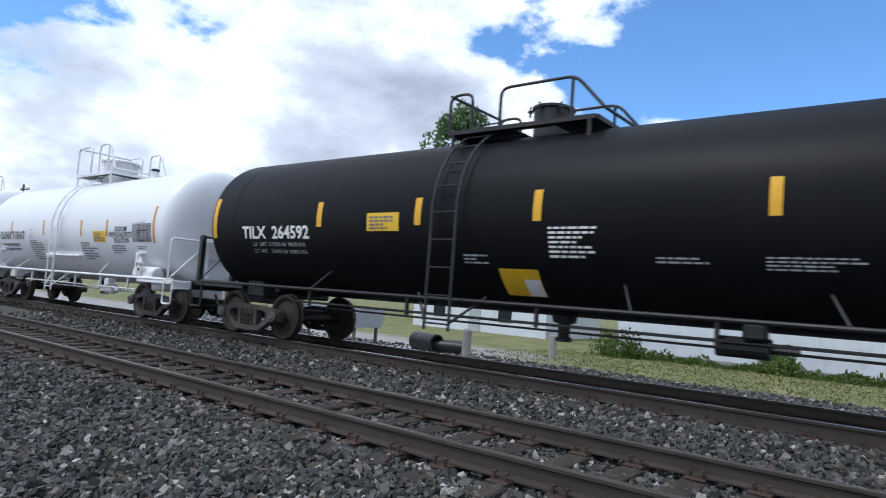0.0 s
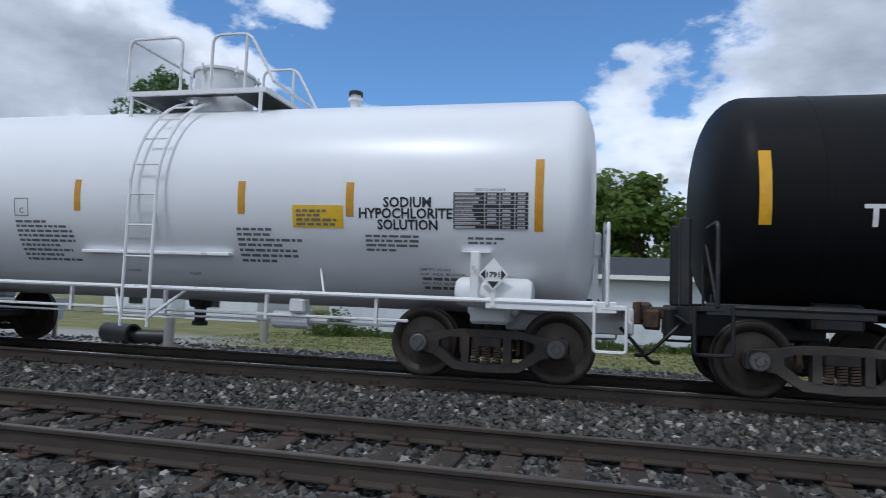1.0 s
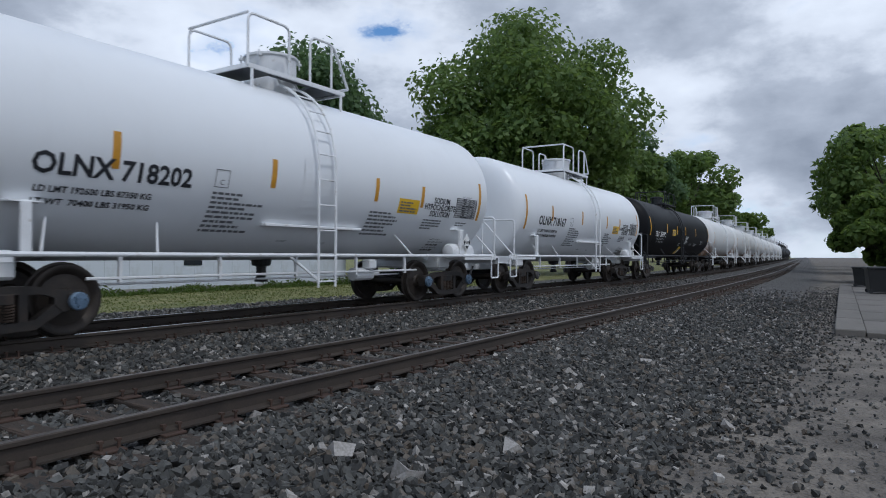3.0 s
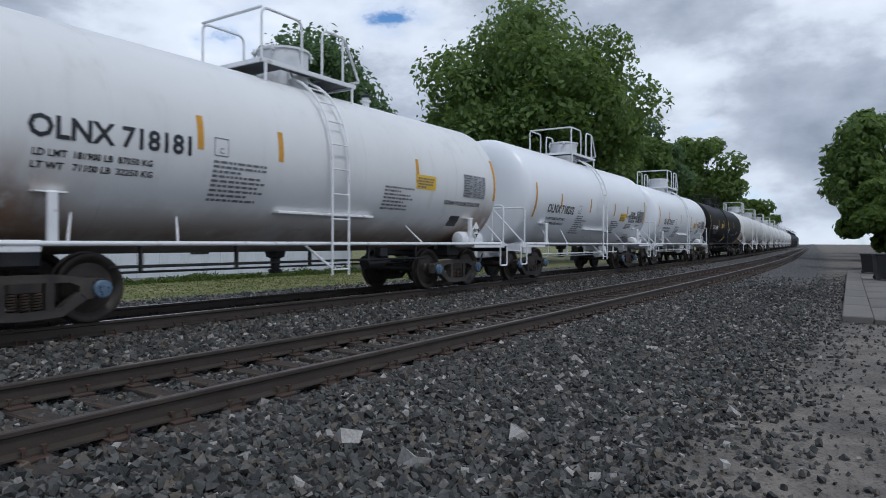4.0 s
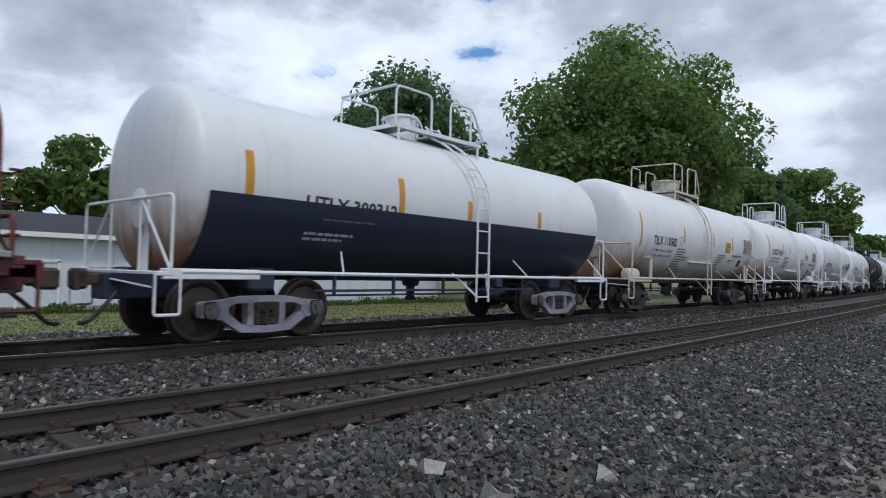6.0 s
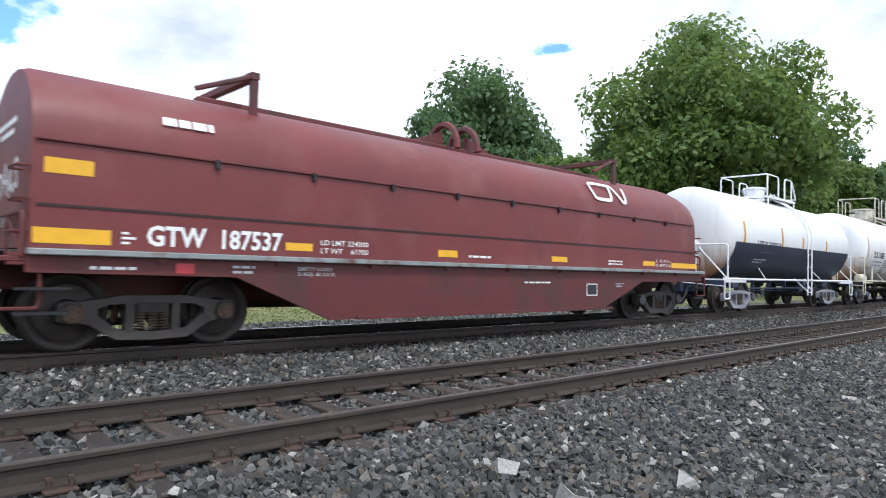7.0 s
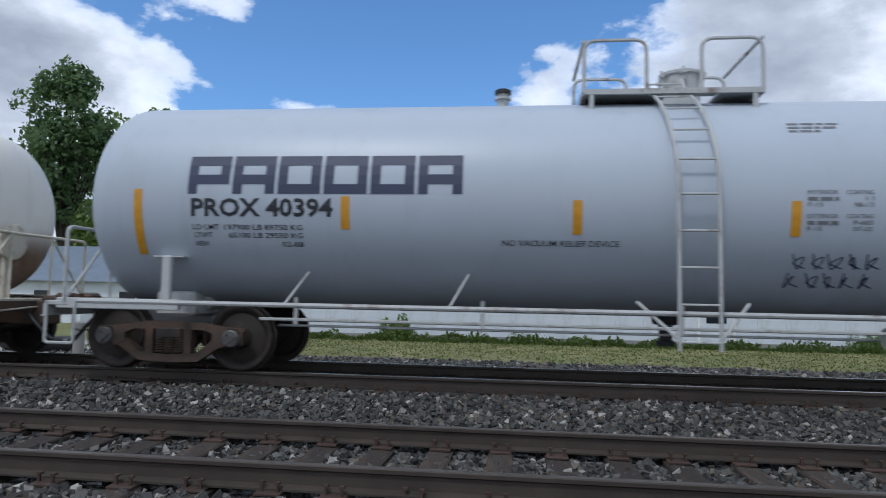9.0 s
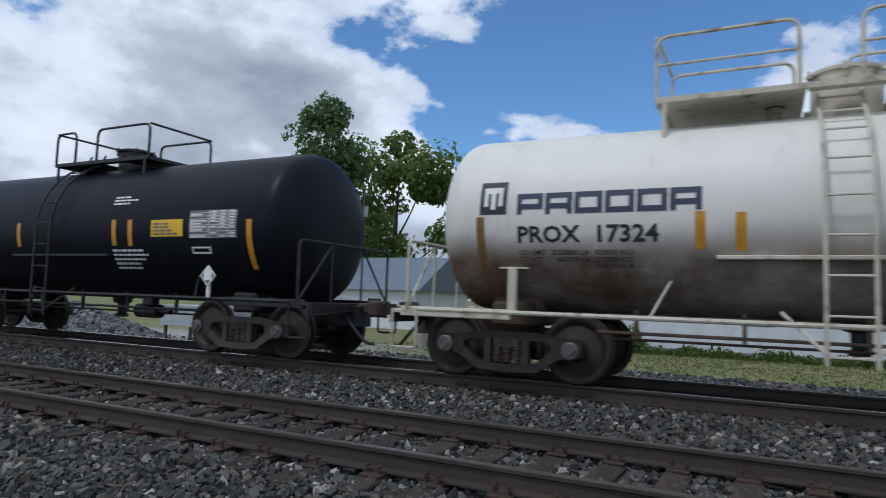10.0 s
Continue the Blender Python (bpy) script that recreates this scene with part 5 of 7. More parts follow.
    text(car, "3 ADJ. BLOCK", -3.95, -3.40, 0.93, 0.05, INK_PALE)
    bars(car, -6.3, -5.5, 0.97, 1.04, 1, INK_WHITE, 64)
    sign(car, -5.45, -5.25, 0.94, 1.06, INK_RED)
    bars(car, -4.8, -4.3, 0.95, 1.08, 2, INK_PALE, 65)
    bars(car, 0.4, 1.1, 0.85, 0.91, 1, INK_WHITE, 66)
    outline(car, 2.2, 2.55, 0.6, 0.85, INK_WHITE, 0.02)
    sign(car, 2.23, 2.52, 0.63, 0.82, INK, "", 0.008)
    bars(car, 3.2, 3.5, 0.78, 0.88, 3, INK_PALE, 67)
    # painted web address and mark on the round of the cover
    SPEC[car.name] = (1.46, 2.02, None)
    bars(car, -5.6, -4.5, 2.64, 2.78, 1, INK_WHITE, 68, 0.7, 0.01)
    bm = bmesh.new()
    pts = [(x - 0.9, z) for x, z in ((4.15, 2.92), (3.55, 2.92), (3.45, 2.86), (3.50, 2.66), (3.58, 2.60), (3.98, 2.60), (4.08, 2.66), (4.12, 2.86), (4.2, 2.92), (4.28, 2.86), (4.46, 2.62), (4.54, 2.60), (4.60, 2.66), (4.64, 2.92))]
    ribbon(bm, spline(pts, 4), 0.075, 1.46, 2.02, 0.01)
    part("painted_mark", bm, INK_WHITE, car, "white wavy painted mark")
    # sprayed letters and small print on the rear wall
    for s, z, hgt, w, mat, bold in (("BOAKS", 1.80, 0.34, 1.75, INK_WHITE, False), ("GTW 18753", 1.44, 0.12, 0.75, INK_WHITE, True)):
        vs, fs, gw = glyph_mesh(s, bold)
        bm = bmesh.new()
        y_left = 1.05 if s == "BOAKS" else 0.35
        vv = [bm.verts.new((-H + 0.012, y_left - a * w / gw, z + b * hgt / 0.7 + (0.05 * math.sin(5 * a) if s == "BOAKS" else 0))) for a, b in vs]
        for f in fs:
            try:
                bm.faces.new([vv[i] for i in f])
            except ValueError:
                pass
        part("sprayed_letters" if s == "BOAKS" else "lettering", bm, mat, car, "white sprayed letters" if s == "BOAKS" else "")
    for k in range(2):
        bm = bmesh.new()
        x, y = -H + 0.012, 0.75 - 0.25 * k
        while y > -0.55 + 0.25 * k:
            box(bm, (x, y, 2.62 - 0.12 * k), (0.004, 0.10, 0.06))
            y -= 0.13
        part("lettering", bm, INK_WHITE, car)
    # the plan above is laid out for a shorter car: stretch all but the trucks to the true length and height
    def lengthen(ob):
        if ob.name.startswith("truck"):
            return
        if ob.type == "MESH":
            for v in ob.data.vertices:
                v.co.x *= 1.155
                if v.co.z > 1.19:
                    v.co.z = 1.19 + (v.co.z - 1.19) * 1.05
        for c in ob.children:
            lengthen(c)

    lengthen(car)
    return car


LAYOUT[:] = [1.0, 0.0, 0.0]
coil_car(-92.87, -106.07)

# -- grey tank cars of one owner
LONG = dict(sill=0.92, struts=(-5.0, -2.9, 2.7, 4.7), posts=True, reservoir=(7.1, 8.05), valves=((-2.3, -0.05),))
car = tank_car("pale grey tank car with dark blue logo blocks", -111.02, -125.22, pitch=9.0, R=1.45, zc=2.34, paint=GREY_PAINT, steel=GREY_STEEL, half=8.3, ladder_x=-0.33, rings=(-3.6, 0.3, 3.6), frame_mat=RUSTY,
               under=GREY_STEEL, plat=dict(x0=-1.62, x1=0.72, xa=-0.6, xb=0.0, board_mat=GREY_STEEL, dome_x=-0.22, dome_r=0.27, dome_h=0.50, top_x=-0.5, rise=0.02, height=0.78, slope_end=False), **LONG)
LAYOUT[:] = [1.0, 0.02, -0.2]
for x, z0, z1 in ((-7.63, 1.5, 2.34), (-5.15, 1.87, 2.3), (-3.1, 1.86, 2.29), (-1.05, 1.85, 2.3), (2.7, 1.84, 2.27), (5.0, 1.83, 2.26), (7.36, 1.5, 2.25)):
    tape(car, x, z0, z1)
block_logo(car, -7.14, -3.55, 2.37, 2.78)
text(car, "PROX 43046", -7.09, -5.22, 1.97, 0.23, INK_BLUE, True)
for a, b, c, d, z in (("LD LMT", "196600 LB  90100 KG", -7.05, -6.4, 1.80), ("LTWT", "64400 LB  29200 KG", -7.05, -6.35, 1.70), ("NEW", "10-1996", -7.04, -5.67, 1.60)):
    text(car, a, c, c + 0.065 * len(a), z, 0.07, INK)
    text(car, b, d, -5.30, z, 0.07, INK)
text(car, "SKRYB", -4.8, -3.08, 1.57, 0.26, INK, True)
bm = bmesh.new()
ribbon(bm, spline([(-4.3, 1.50), (-3.9, 1.53), (-3.5, 1.47)]), 0.035, 1.44, 2.32)
ribbon(bm, [(-3.62, 1.52), (-3.48, 1.47), (-3.62, 1.43)], 0.03, 1.44, 2.32)
part("sprayed_stroke", bm, INK, car)
text(car, "NO VACUUM RELIEF DEVICE", -0.27, 1.57, 1.67, 0.095, INK)
for k, (a, b) in enumerate((("INTERIOR", "COATING"), ("", "11"), ("JTC-32", "10-1998"), ("EXTERIOR", "COATING"), ("", "P-603"), ("PRO", "11-2018"))):
    if a:
        text(car, a, 2.92, 2.92 + 0.043 * len(a), 2.23 - 0.075 * k, 0.05, INK_GREY)
    else:
        bars(car, 2.92, 3.32, 2.23 - 0.075 * k, 2.28 - 0.075 * k, 1, INK_GREY, k, 0.8)
    text(car, b, 3.68 - 0.043 * len(b), 3.68, 2.23 - 0.075 * k, 0.05, INK_GREY)
bars(car, 2.81, 3.47, 2.93, 3.12, 3, INK_GREY, 71)
yellow_sign(car, 5.19, 5.94, 1.96, 2.29)
table(car, 6.12, 7.1, 1.98, 2.44, INK)
outline(car, 6.15, 6.59, 1.53, 1.67, INK, 0.03)
diamond(car, 6.95, 1.33, -1.45, 0.40, INK_RED_PALE, INK_WHITE)

car = tank_car("blue grey tank car with dark blue logo blocks", -129.22, -142.65, pitch=8.7, R=1.48, zc=2.33, paint=BLUE_GREY, steel=GREY_STEEL, half=7.98, ladder_x=0.03, rings=(), frame_mat=RUSTY, under=GREY_STEEL,
               plat=dict(x0=-1.21, x1=1.07, xa=-0.4, xb=0.3, board_mat=GREY_STEEL, dome_x=0.23, dome_r=0.26, dome_h=0.42, top_x=-0.1, rise=0.0, height=0.70, slope_end=False), **LONG)
LAYOUT[:] = [1.0, 0.45, -0.5]
for x, z0, z1 in ((-7.45, 1.55, 2.39), (-4.68, 1.89, 2.3), (-1.8, 1.85, 2.26), (0.71, 1.85, 2.26), (4.05, 1.91, 2.34), (7.37, 1.5, 2.33)):
    tape(car, x, z0, z1)
block_logo(car, -6.77, -3.2, 2.33, 2.83)
text(car, "PROX 40394", -6.72, -4.84, 2.05, 0.22, INK, True)
for a, b, c, d, z in (("LD LMT", "197900 LB 89750 KG", -6.71, -6.28, 1.875), ("LTWT", "65100 LB 29550 KG", -6.69, -6.23, 1.775), ("NEW", "02-88", -6.69, -5.52, 1.67)):
    text(car, a, c, c + 0.06 * len(a), z, 0.068, INK)
    text(car, b, d, -5.24, z, 0.068, INK)
text(car, "NO VACUUM RELIEF DEVICE", -2.71, -1.29, 1.71, 0.075, INK)
for k, (a, b) in enumerate((("INTERIOR", "COATING"), ("", "11"), ("P-15", "08-13"), ("EXTERIOR", "COATING"), ("", "P-603"), ("P-15", "07-05"))):
    zz = 2.34 - 0.072 * k - (0.06 if k > 2 else 0)
    if a:
        text(car, a, 1.78, 1.78 + 0.042 * len(a), zz, 0.05, INK_GREY)
    else:
        bars(car, 1.78, 2.16, zz, zz + 0.05, 1, INK_GREY, k, 0.8)
    text(car, b, 2.50 - 0.042 * len(b), 2.50, 2.34 - 0.072 * k - (0.06 if k > 2 else 0), 0.05, INK_GREY)
rnd = random.Random(5)
bm = bmesh.new()
for row in (1.50, 1.28):
    x = 1.66
    while x < 2.55:
        ribbon(bm, spline([(x + rnd.uniform(-0.03, 0.03), row + 0.16), (x + rnd.uniform(0, 0.12), row - 0.02), (x + rnd.uniform(0.05, 0.16), row + 0.12), (x + 0.03, row + 0.05), (x + 0.17, row - 0.01)]), 0.016, 1.48, 2.33)
        x += 0.21
part("sprayed_stroke", bm, INK_BLUE, car, "thin dark blue sprayed scrawl")
table(car, 5.99, 7.03, 2.03, 2.50, INK)
sign(car, 5.17, 5.85, 2.07, 2.44, INK_WHITE, "white notice sheet")
bars(car, 5.24, 5.8, 2.1, 2.4, 4, INK_BLUE, 81, 0.6, 0.008)
outline(car, 5.43, 5.87, 1.62, 1.91, INK, 0.03)
sign(car, 5.48, 5.63, 1.67, 1.86, INK)
sign(car, 5.67, 5.82, 1.67, 1.86, INK)
bars(car, 1.68, 2.34, 3.13, 3.29, 3, INK_GREY, 82)
sign(car, 3.02, 4.99, 1.50, 1.88, PATCH_BLUE, "repainted bluer patch", 0.003, "repaint_patch")
diamond(car, 6.98, 1.33, -1.49, 0.40, INK_RED_PALE, INK_WHITE, "2055")

# -- short dirty white acid car
LAYOUT[:] = [1.0, 0.0, 0.0]
car = tank_car("short dirty white tank car with brown grime", -146.92, -155.33, pitch=6.4, R=1.28, zc=2.23, paint=WHITE_DIRTY, steel=CREAM_STEEL, half=5.35, sill=0.92, ladder_x=-0.22, struts=(-2.3, 2.4), posts=True,
               frame_mat=CAST_DARK, under=RUSTY, plat=dict(x0=-2.3, x1=1.4, xa=-0.65, xb=0.0, board_mat=CREAM_STEEL, dome_x=-0.1, dome_r=0.40, dome_h=0.28, top_x=-0.22, rise=0.22, height=0.84, slope_end=False, mid_rail=True),
               valves=((-0.9, 0.1),), rings=(-4.75, 4.75))
for x, z0, z1 in ((-1.72, 1.76, 2.2), (-1.28, 1.75, 2.18), (1.14, 1.82, 2.26), (1.62, 1.82, 2.25)):
    tape(car, x, z0, z1)
for x in (-4.55, 4.28):
    tape(car, x, 1.5, 2.2, 0.12, TAPE_BROWN)
block_logo(car, -4.02, -1.7, 2.22, 2.50)
sign(car, -4.56, -4.17, 2.23, 2.68, INK, "black square emblem")
bm = bmesh.new()
for q in ((-4.40, -4.33, 2.30, 2.52), (-4.50, -4.44, 2.34, 2.60), (-4.29, -4.23, 2.34, 2.60), (-4.44, -4.29, 2.52, 2.60)):
    patch(bm, *q, 1.28, 2.23, 0.008)
part("emblem_shape", bm, INK_WHITE, car)
text(car, "PROX  17324", -4.01, -2.19, 1.86, 0.21, INK, True)
for a, b, c, d, z in (("LD LMT", "202800 LB  92000 KG", -3.99, -3.55, 1.70), ("LT WT", "60200 LB  27300 KG", -3.99, -3.48, 1.615), ("NEW", "12-2014", -3.98, -2.94, 1.535)):
    text(car, a, c, c + 0.06 * len(a), z, 0.065, INK)
    text(car, b, d, -2.51, z, 0.065, INK)
yellow_sign(car, 2.15, 2.84, 1.96, 2.32)
table(car, 2.96, 3.98, 1.93, 2.38, INK)
outline(car, 2.96, 3.44, 1.43, 1.71, INK, 0.03)
sign(car, 3.02, 3.18, 1.49, 1.65, INK)
sign(car, 3.22, 3.38, 1.49, 1.65, INK)
for k, (a, b) in enumerate((("INTERIOR", "COATING"), ("ECT5C", "0.015"), ("P-15", "02-2015"), ("EXTERIOR", "COATING"))):
    text(car, a, 1.0, 1.0 + 0.045 * len(a), 1.73 - 0.075 * k, 0.05, INK_GREY)
    text(car, b, 1.86 - 0.045 * len(b), 1.86, 1.73 - 0.075 * k, 0.05, INK_GREY)
bars(car, 0.98, 1.65, 2.66, 2.85, 3, INK_GREY, 91)
drip_strip(car, -1.54, 1.01, 1.66, CREAM_STEEL)
diamond(car, 4.35, 1.33, -1.34, 0.42, INK_WHITE, INK_GREY, "1830")

# -- short black car at the tail
car = tank_car("short blue-black tank car with pale lettering", -159.6, -168.4, pitch=6.6, R=1.36, zc=2.23, paint=BLUE_BLACK, steel=BLACK_STEEL, half=5.6, sill=0.95, ladder_x=-0.55, struts=(3.6,), posts=False,
               plat=dict(x0=-1.45, x1=1.5, xa=-0.8, xb=-0.1, board_mat=BLACK_STEEL, dome_x=0.1, dome_r=0.34, dome_h=0.30, top_x=-0.55, rise=0.06, height=0.68, slope_end=False), rings=(-4.9, 4.9), brake_end=-1)
for x, z0, z1 in ((-1.6, 1.86, 2.34), (1.42, 1.86, 2.34), (1.87, 1.85, 2.33), (4.82, 1.46, 2.27)):
    tape(car, x, z0, z1)
yellow_sign(car, 2.45, 3.26, 2.01, 2.31)
table(car, 3.43, 4.54, 1.98, 2.45, INK_GREY, INK_WHITE)
outline(car, 3.46, 3.91, 1.71, 1.83, INK_WHITE, 0.03)
bars(car, 1.34, 2.3, 1.44, 1.83, 5, INK_WHITE, 95)
bars(car, 1.3, 1.95, 2.63, 2.82, 3, INK_WHITE, 96)
drip_strip(car, -1.73, 1.28, 1.68, BLACK_STEEL)
diamond(car, 4.0, 1.33, -1.40, 0.36, INK_WHITE, INK_GREY)

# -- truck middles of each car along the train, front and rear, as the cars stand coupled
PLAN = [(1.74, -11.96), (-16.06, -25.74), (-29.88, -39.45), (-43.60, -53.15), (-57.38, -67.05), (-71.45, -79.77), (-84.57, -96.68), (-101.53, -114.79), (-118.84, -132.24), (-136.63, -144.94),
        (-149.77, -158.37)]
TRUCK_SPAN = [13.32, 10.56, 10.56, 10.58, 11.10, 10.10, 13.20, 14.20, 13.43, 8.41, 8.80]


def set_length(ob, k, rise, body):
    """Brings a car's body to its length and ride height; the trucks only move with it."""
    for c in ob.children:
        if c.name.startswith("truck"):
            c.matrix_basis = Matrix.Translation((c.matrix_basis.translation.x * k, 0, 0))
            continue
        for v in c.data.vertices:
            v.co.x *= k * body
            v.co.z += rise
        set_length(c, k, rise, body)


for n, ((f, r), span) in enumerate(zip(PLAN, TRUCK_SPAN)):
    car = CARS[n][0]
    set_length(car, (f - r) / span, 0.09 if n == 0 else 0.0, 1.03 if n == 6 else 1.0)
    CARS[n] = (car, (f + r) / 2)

# -- cars ahead of the black one, seen only far off
lead = tank_car("dull white tank car far along the train", 15.53, 5.85, paint=WHITE_WORN, steel=WHITE_STEEL, under=BLACK_STEEL, spin=False, **{**CHEM, "pitch": 7.0, "half": 6.2})
for x, z0, z1 in ((-5.6, 1.8, 2.75), (-1.0, 2.1, 2.55), (5.5, 1.8, 2.75)):
    tape(lead, x, z0, z1)
for k in range(1, 9):
    mid = 10.69 + 13.8 * k
    c = copy_thing(lead, pose(mid, YC, Z_FAR))
    CARS.append((c, mid))
dark = tank_car("black tank car far along the train", 140.1, 130.4, paint=BLACK_PAINT, steel=BLACK_STEEL, spin=False, **{**CHEM, "pitch": 7.0, "half": 6.2})
for k in range(1, 6):
    mid = 135.25 + 13.8 * k
    c = copy_thing(dark, pose(mid, YC, Z_FAR))
    CARS.append((c, mid))


# ---- beyond the tracks ----
def leaf_material(name, dark, light, trans):
    m = bpy.data.materials.new(name)
    m.use_nodes = True
    n, l = m.node_tree.nodes, m.node_tree.links
    b = n["Principled BSDF"]
    b.inputs["Roughness"].default_value = 0.55
    b.inputs["Specular IOR Level"].default_value = 0.3
    g = n.new("ShaderNodeNewGeometry")
    r = n.new("ShaderNodeValToRGB")
    r.color_ramp.elements[0].color, r.color_ramp.elements[1].color = (*dark, 1), (*light, 1)
    l.new(g.outputs["Random Per Island"], r.inputs["Fac"])
    tc = n.new("ShaderNodeTexCoord")
    nz = n.new("ShaderNodeTexNoise")
    nz.inputs["Scale"].default_value, nz.inputs["Detail"].default_value = 0.35, 4.0
    l.new(tc.outputs["Object"], nz.inputs["Vector"])
    rr = n.new("ShaderNodeValToRGB")
    rr.color_ramp.elements[0].color, rr.color_ramp.elements[0].position, rr.color_ramp.elements[1].position = (0.7, 0.74, 0.66, 1), 0.35, 0.65
    l.new(nz.outputs["Fac"], rr.inputs["Fac"])
    mx = n.new("ShaderNodeMix")
    mx.data_type, mx.blend_type = "RGBA", "MULTIPLY"
    mx.inputs["Factor"].default_value = 1.0
    l.new(r.outputs["Color"], mx.inputs["A"])
    l.new(rr.outputs["Color"], mx.inputs["B"])
    l.new(mx.outputs["Result"], b.inputs["Base Color"])
    t = n.new("ShaderNodeBsdfTranslucent")
    t.inputs["Color"].default_value = (*trans, 1)
    ms = n.new("ShaderNodeMixShader")
    ms.inputs["Fac"].default_value = 0.4
    l.new(b.outputs[0], ms.inputs[1])
    l.new(t.outputs[0], ms.inputs[2])
    l.new(ms.outputs[0], n["Material Output"].inputs["Surface"])
    return m


LEAF_MID = leaf_material("mid green leaves", (0.062, 0.115, 0.032), (0.165, 0.235, 0.070), (0.26, 0.37, 0.09))
LEAF_DARK = leaf_material("blue green leaves", (0.056, 0.105, 0.050), (0.130, 0.20, 0.090), (0.20, 0.31, 0.12))
LEAF_BRIGHT = leaf_material("fresh green leaves", (0.055, 0.10, 0.018), (0.15, 0.22, 0.05), (0.22, 0.31, 0.06))
BARK = material("furrowed brown bark", (0.060, 0.047, 0.036), 0.9, 0, 0.35, 4, 40, 0.7, bump_dist=0.03, stretch=(3, 3, 0.6))


def quads_mesh(name, centres, normals, sizes, mat, rs, aspect=0.6):
    """Many small leaves as bent four-sided blades."""
    n = len(centres)
    nr = normals / np.maximum(1e-6, np.linalg.norm(normals, axis=1))[:, None]
    a = rs.normal(size=(n, 3))
    u = np.cross(nr, a)
    u /= np.maximum(1e-6, np.linalg.norm(u, axis=1))[:, None]
    v = np.cross(nr, u)
    s = sizes[:, None]
    pts = np.stack([centres - u * s, centres - v * s * aspect + nr * s * 0.18, centres + u * s, centres + v * s * aspect + nr * s * 0.18], axis=1).reshape(-1, 3)
    me = bpy.data.meshes.new(name)
    me.vertices.add(4 * n)
    me.vertices.foreach_set("co", pts.ravel())
    me.loops.add(4 * n)
    me.loops.foreach_set("vertex_index", np.arange(4 * n, dtype=np.int32))
    me.polygons.add(n)
    me.polygons.foreach_set("loop_start", np.arange(0, 4 * n, 4, dtype=np.int32))
    me.update(calc_edges=True)
    me.materials.append(mat)
    return me


def tree(x, y, h, w, seed, mat, label, leaves=9000, leaf=0.26, base=0.18, lobes=34, narrow=0.0, gaps=0.0, depth=None, trunk_r=None, spiky=0.0):
    """A tree: forked tapering trunk and limbs, and a crown of leaves gathered in uneven clumps."""
    rs = np.random.RandomState(seed)
    gz = ground_height(x, y)
    leaves = int(leaves * 1.7)
    t = thing("tree", label, "tree", "trees along the line", at=pose(x, y, gz))
    d = depth or w
    r0 = trunk_r or h * 0.022
    c0 = h * base
    # clump middles inside an egg-shaped crown
    cl = []
    while len(cl) < lobes:
        p = rs.uniform(-1, 1, 3)
        q = np.linalg.norm(p)
        if q > 1 or q < 0.5:
            continue
        zz = (p[2] + 1) / 2
        k = (1 - narrow * zz) * (0.72 + 0.28 * math.sin(math.pi * min(1, zz * 1.15)))
        cl.append((p[0] * w / 2 * 0.90 * k, p[1] * d / 2 * 0.90 * k, c0 + (h - c0) * (0.08 + 0.84 * zz)))
    cl = np.array(cl)
    rad = rs.uniform(0.55, 1.15, lobes) * min(w, (h - c0) * 0.9) * 0.18
    # trunk and limbs reach for the clumps
    bm = bmesh.new()
    top = Vector((rs.uniform(-0.04, 0.04) * w, rs.uniform(-0.04, 0.04) * w, h * 0.62))
    spine = [Vector((0, 0, -0.2)), Vector((0.01 * w, 0, h * 0.12)), Vector((top.x * 0.5, top.y * 0.4, h * 0.34)), top]

    def taper(pts, ra, rb, seg):
        rings = []
        for i, p in enumerate(pts):
            dd = (pts[min(i + 1, len(pts) - 1)] - pts[max(i - 1, 0)]).normalized()
            u = dd.orthogonal().normalized()
            o = dd.cross(u)
            r = ra + (rb - ra) * i / (len(pts) - 1)
            if i == 0:
                r *= 1.5
            rings.append([bm.verts.new(p + r * (math.cos(k * math.tau / seg) * u + math.sin(k * math.tau / seg) * o)) for k in range(seg)])
        for a, b in zip(rings, rings[1:]):
            for k in range(seg):
                bm.faces.new((a[k], a[(k + 1) % seg], b[(k + 1) % seg], b[k]))

    taper(spline(spine, 3), r0, r0 * 0.3, 9)
    for i in range(0, lobes, 2):
        c = Vector(cl[i])
        f = min(0.95, max(0.25, (c.z - 0.22 * h) / h))
        s = spine[1].lerp(top, f)
        mid = s.lerp(c, 0.5) + Vector((0, 0, -0.03 * h))
        taper(spline([s, mid, c], 3), r0 * 0.30, r0 * 0.05, 5)
    part("trunk", bm, BARK, t, smooth=True)
    # leaves on the clumps' outsides, with stray sprays
    pick = rs.randint(0, lobes, leaves)
    v = rs.normal(size=(leaves, 3))
    v /= np.linalg.norm(v, axis=1)[:, None]
    rr = rad[pick] * (0.55 + 0.52 * rs.random_sample(leaves) ** 0.8)
    stray = rs.random_sample(leaves) < 0.06
    rr[stray] *= rs.uniform(1.05, 1.25, stray.sum())
    pos = cl[pick] + v * rr[:, None] * np.array([1, 1, 0.78 + spiky])
    ok = np.array([noise.noise(Vector(p) * (2.6 / max(3.0, w * 0.25))) for p in pos]) > -0.32 + gaps
    ok &= pos[:, 2] > c0 * 0.55
    pos, v = pos[ok], v[ok]
    nrm = v * 0.8 + rs.normal(size=pos.shape) * 0.55 + np.array([0, 0, 0.35])
    me = quads_mesh("crown", pos, nrm, leaf * rs.uniform(0.55, 1.25, len(pos)), mat, rs)
    part("crown", me, None, t)
    return t


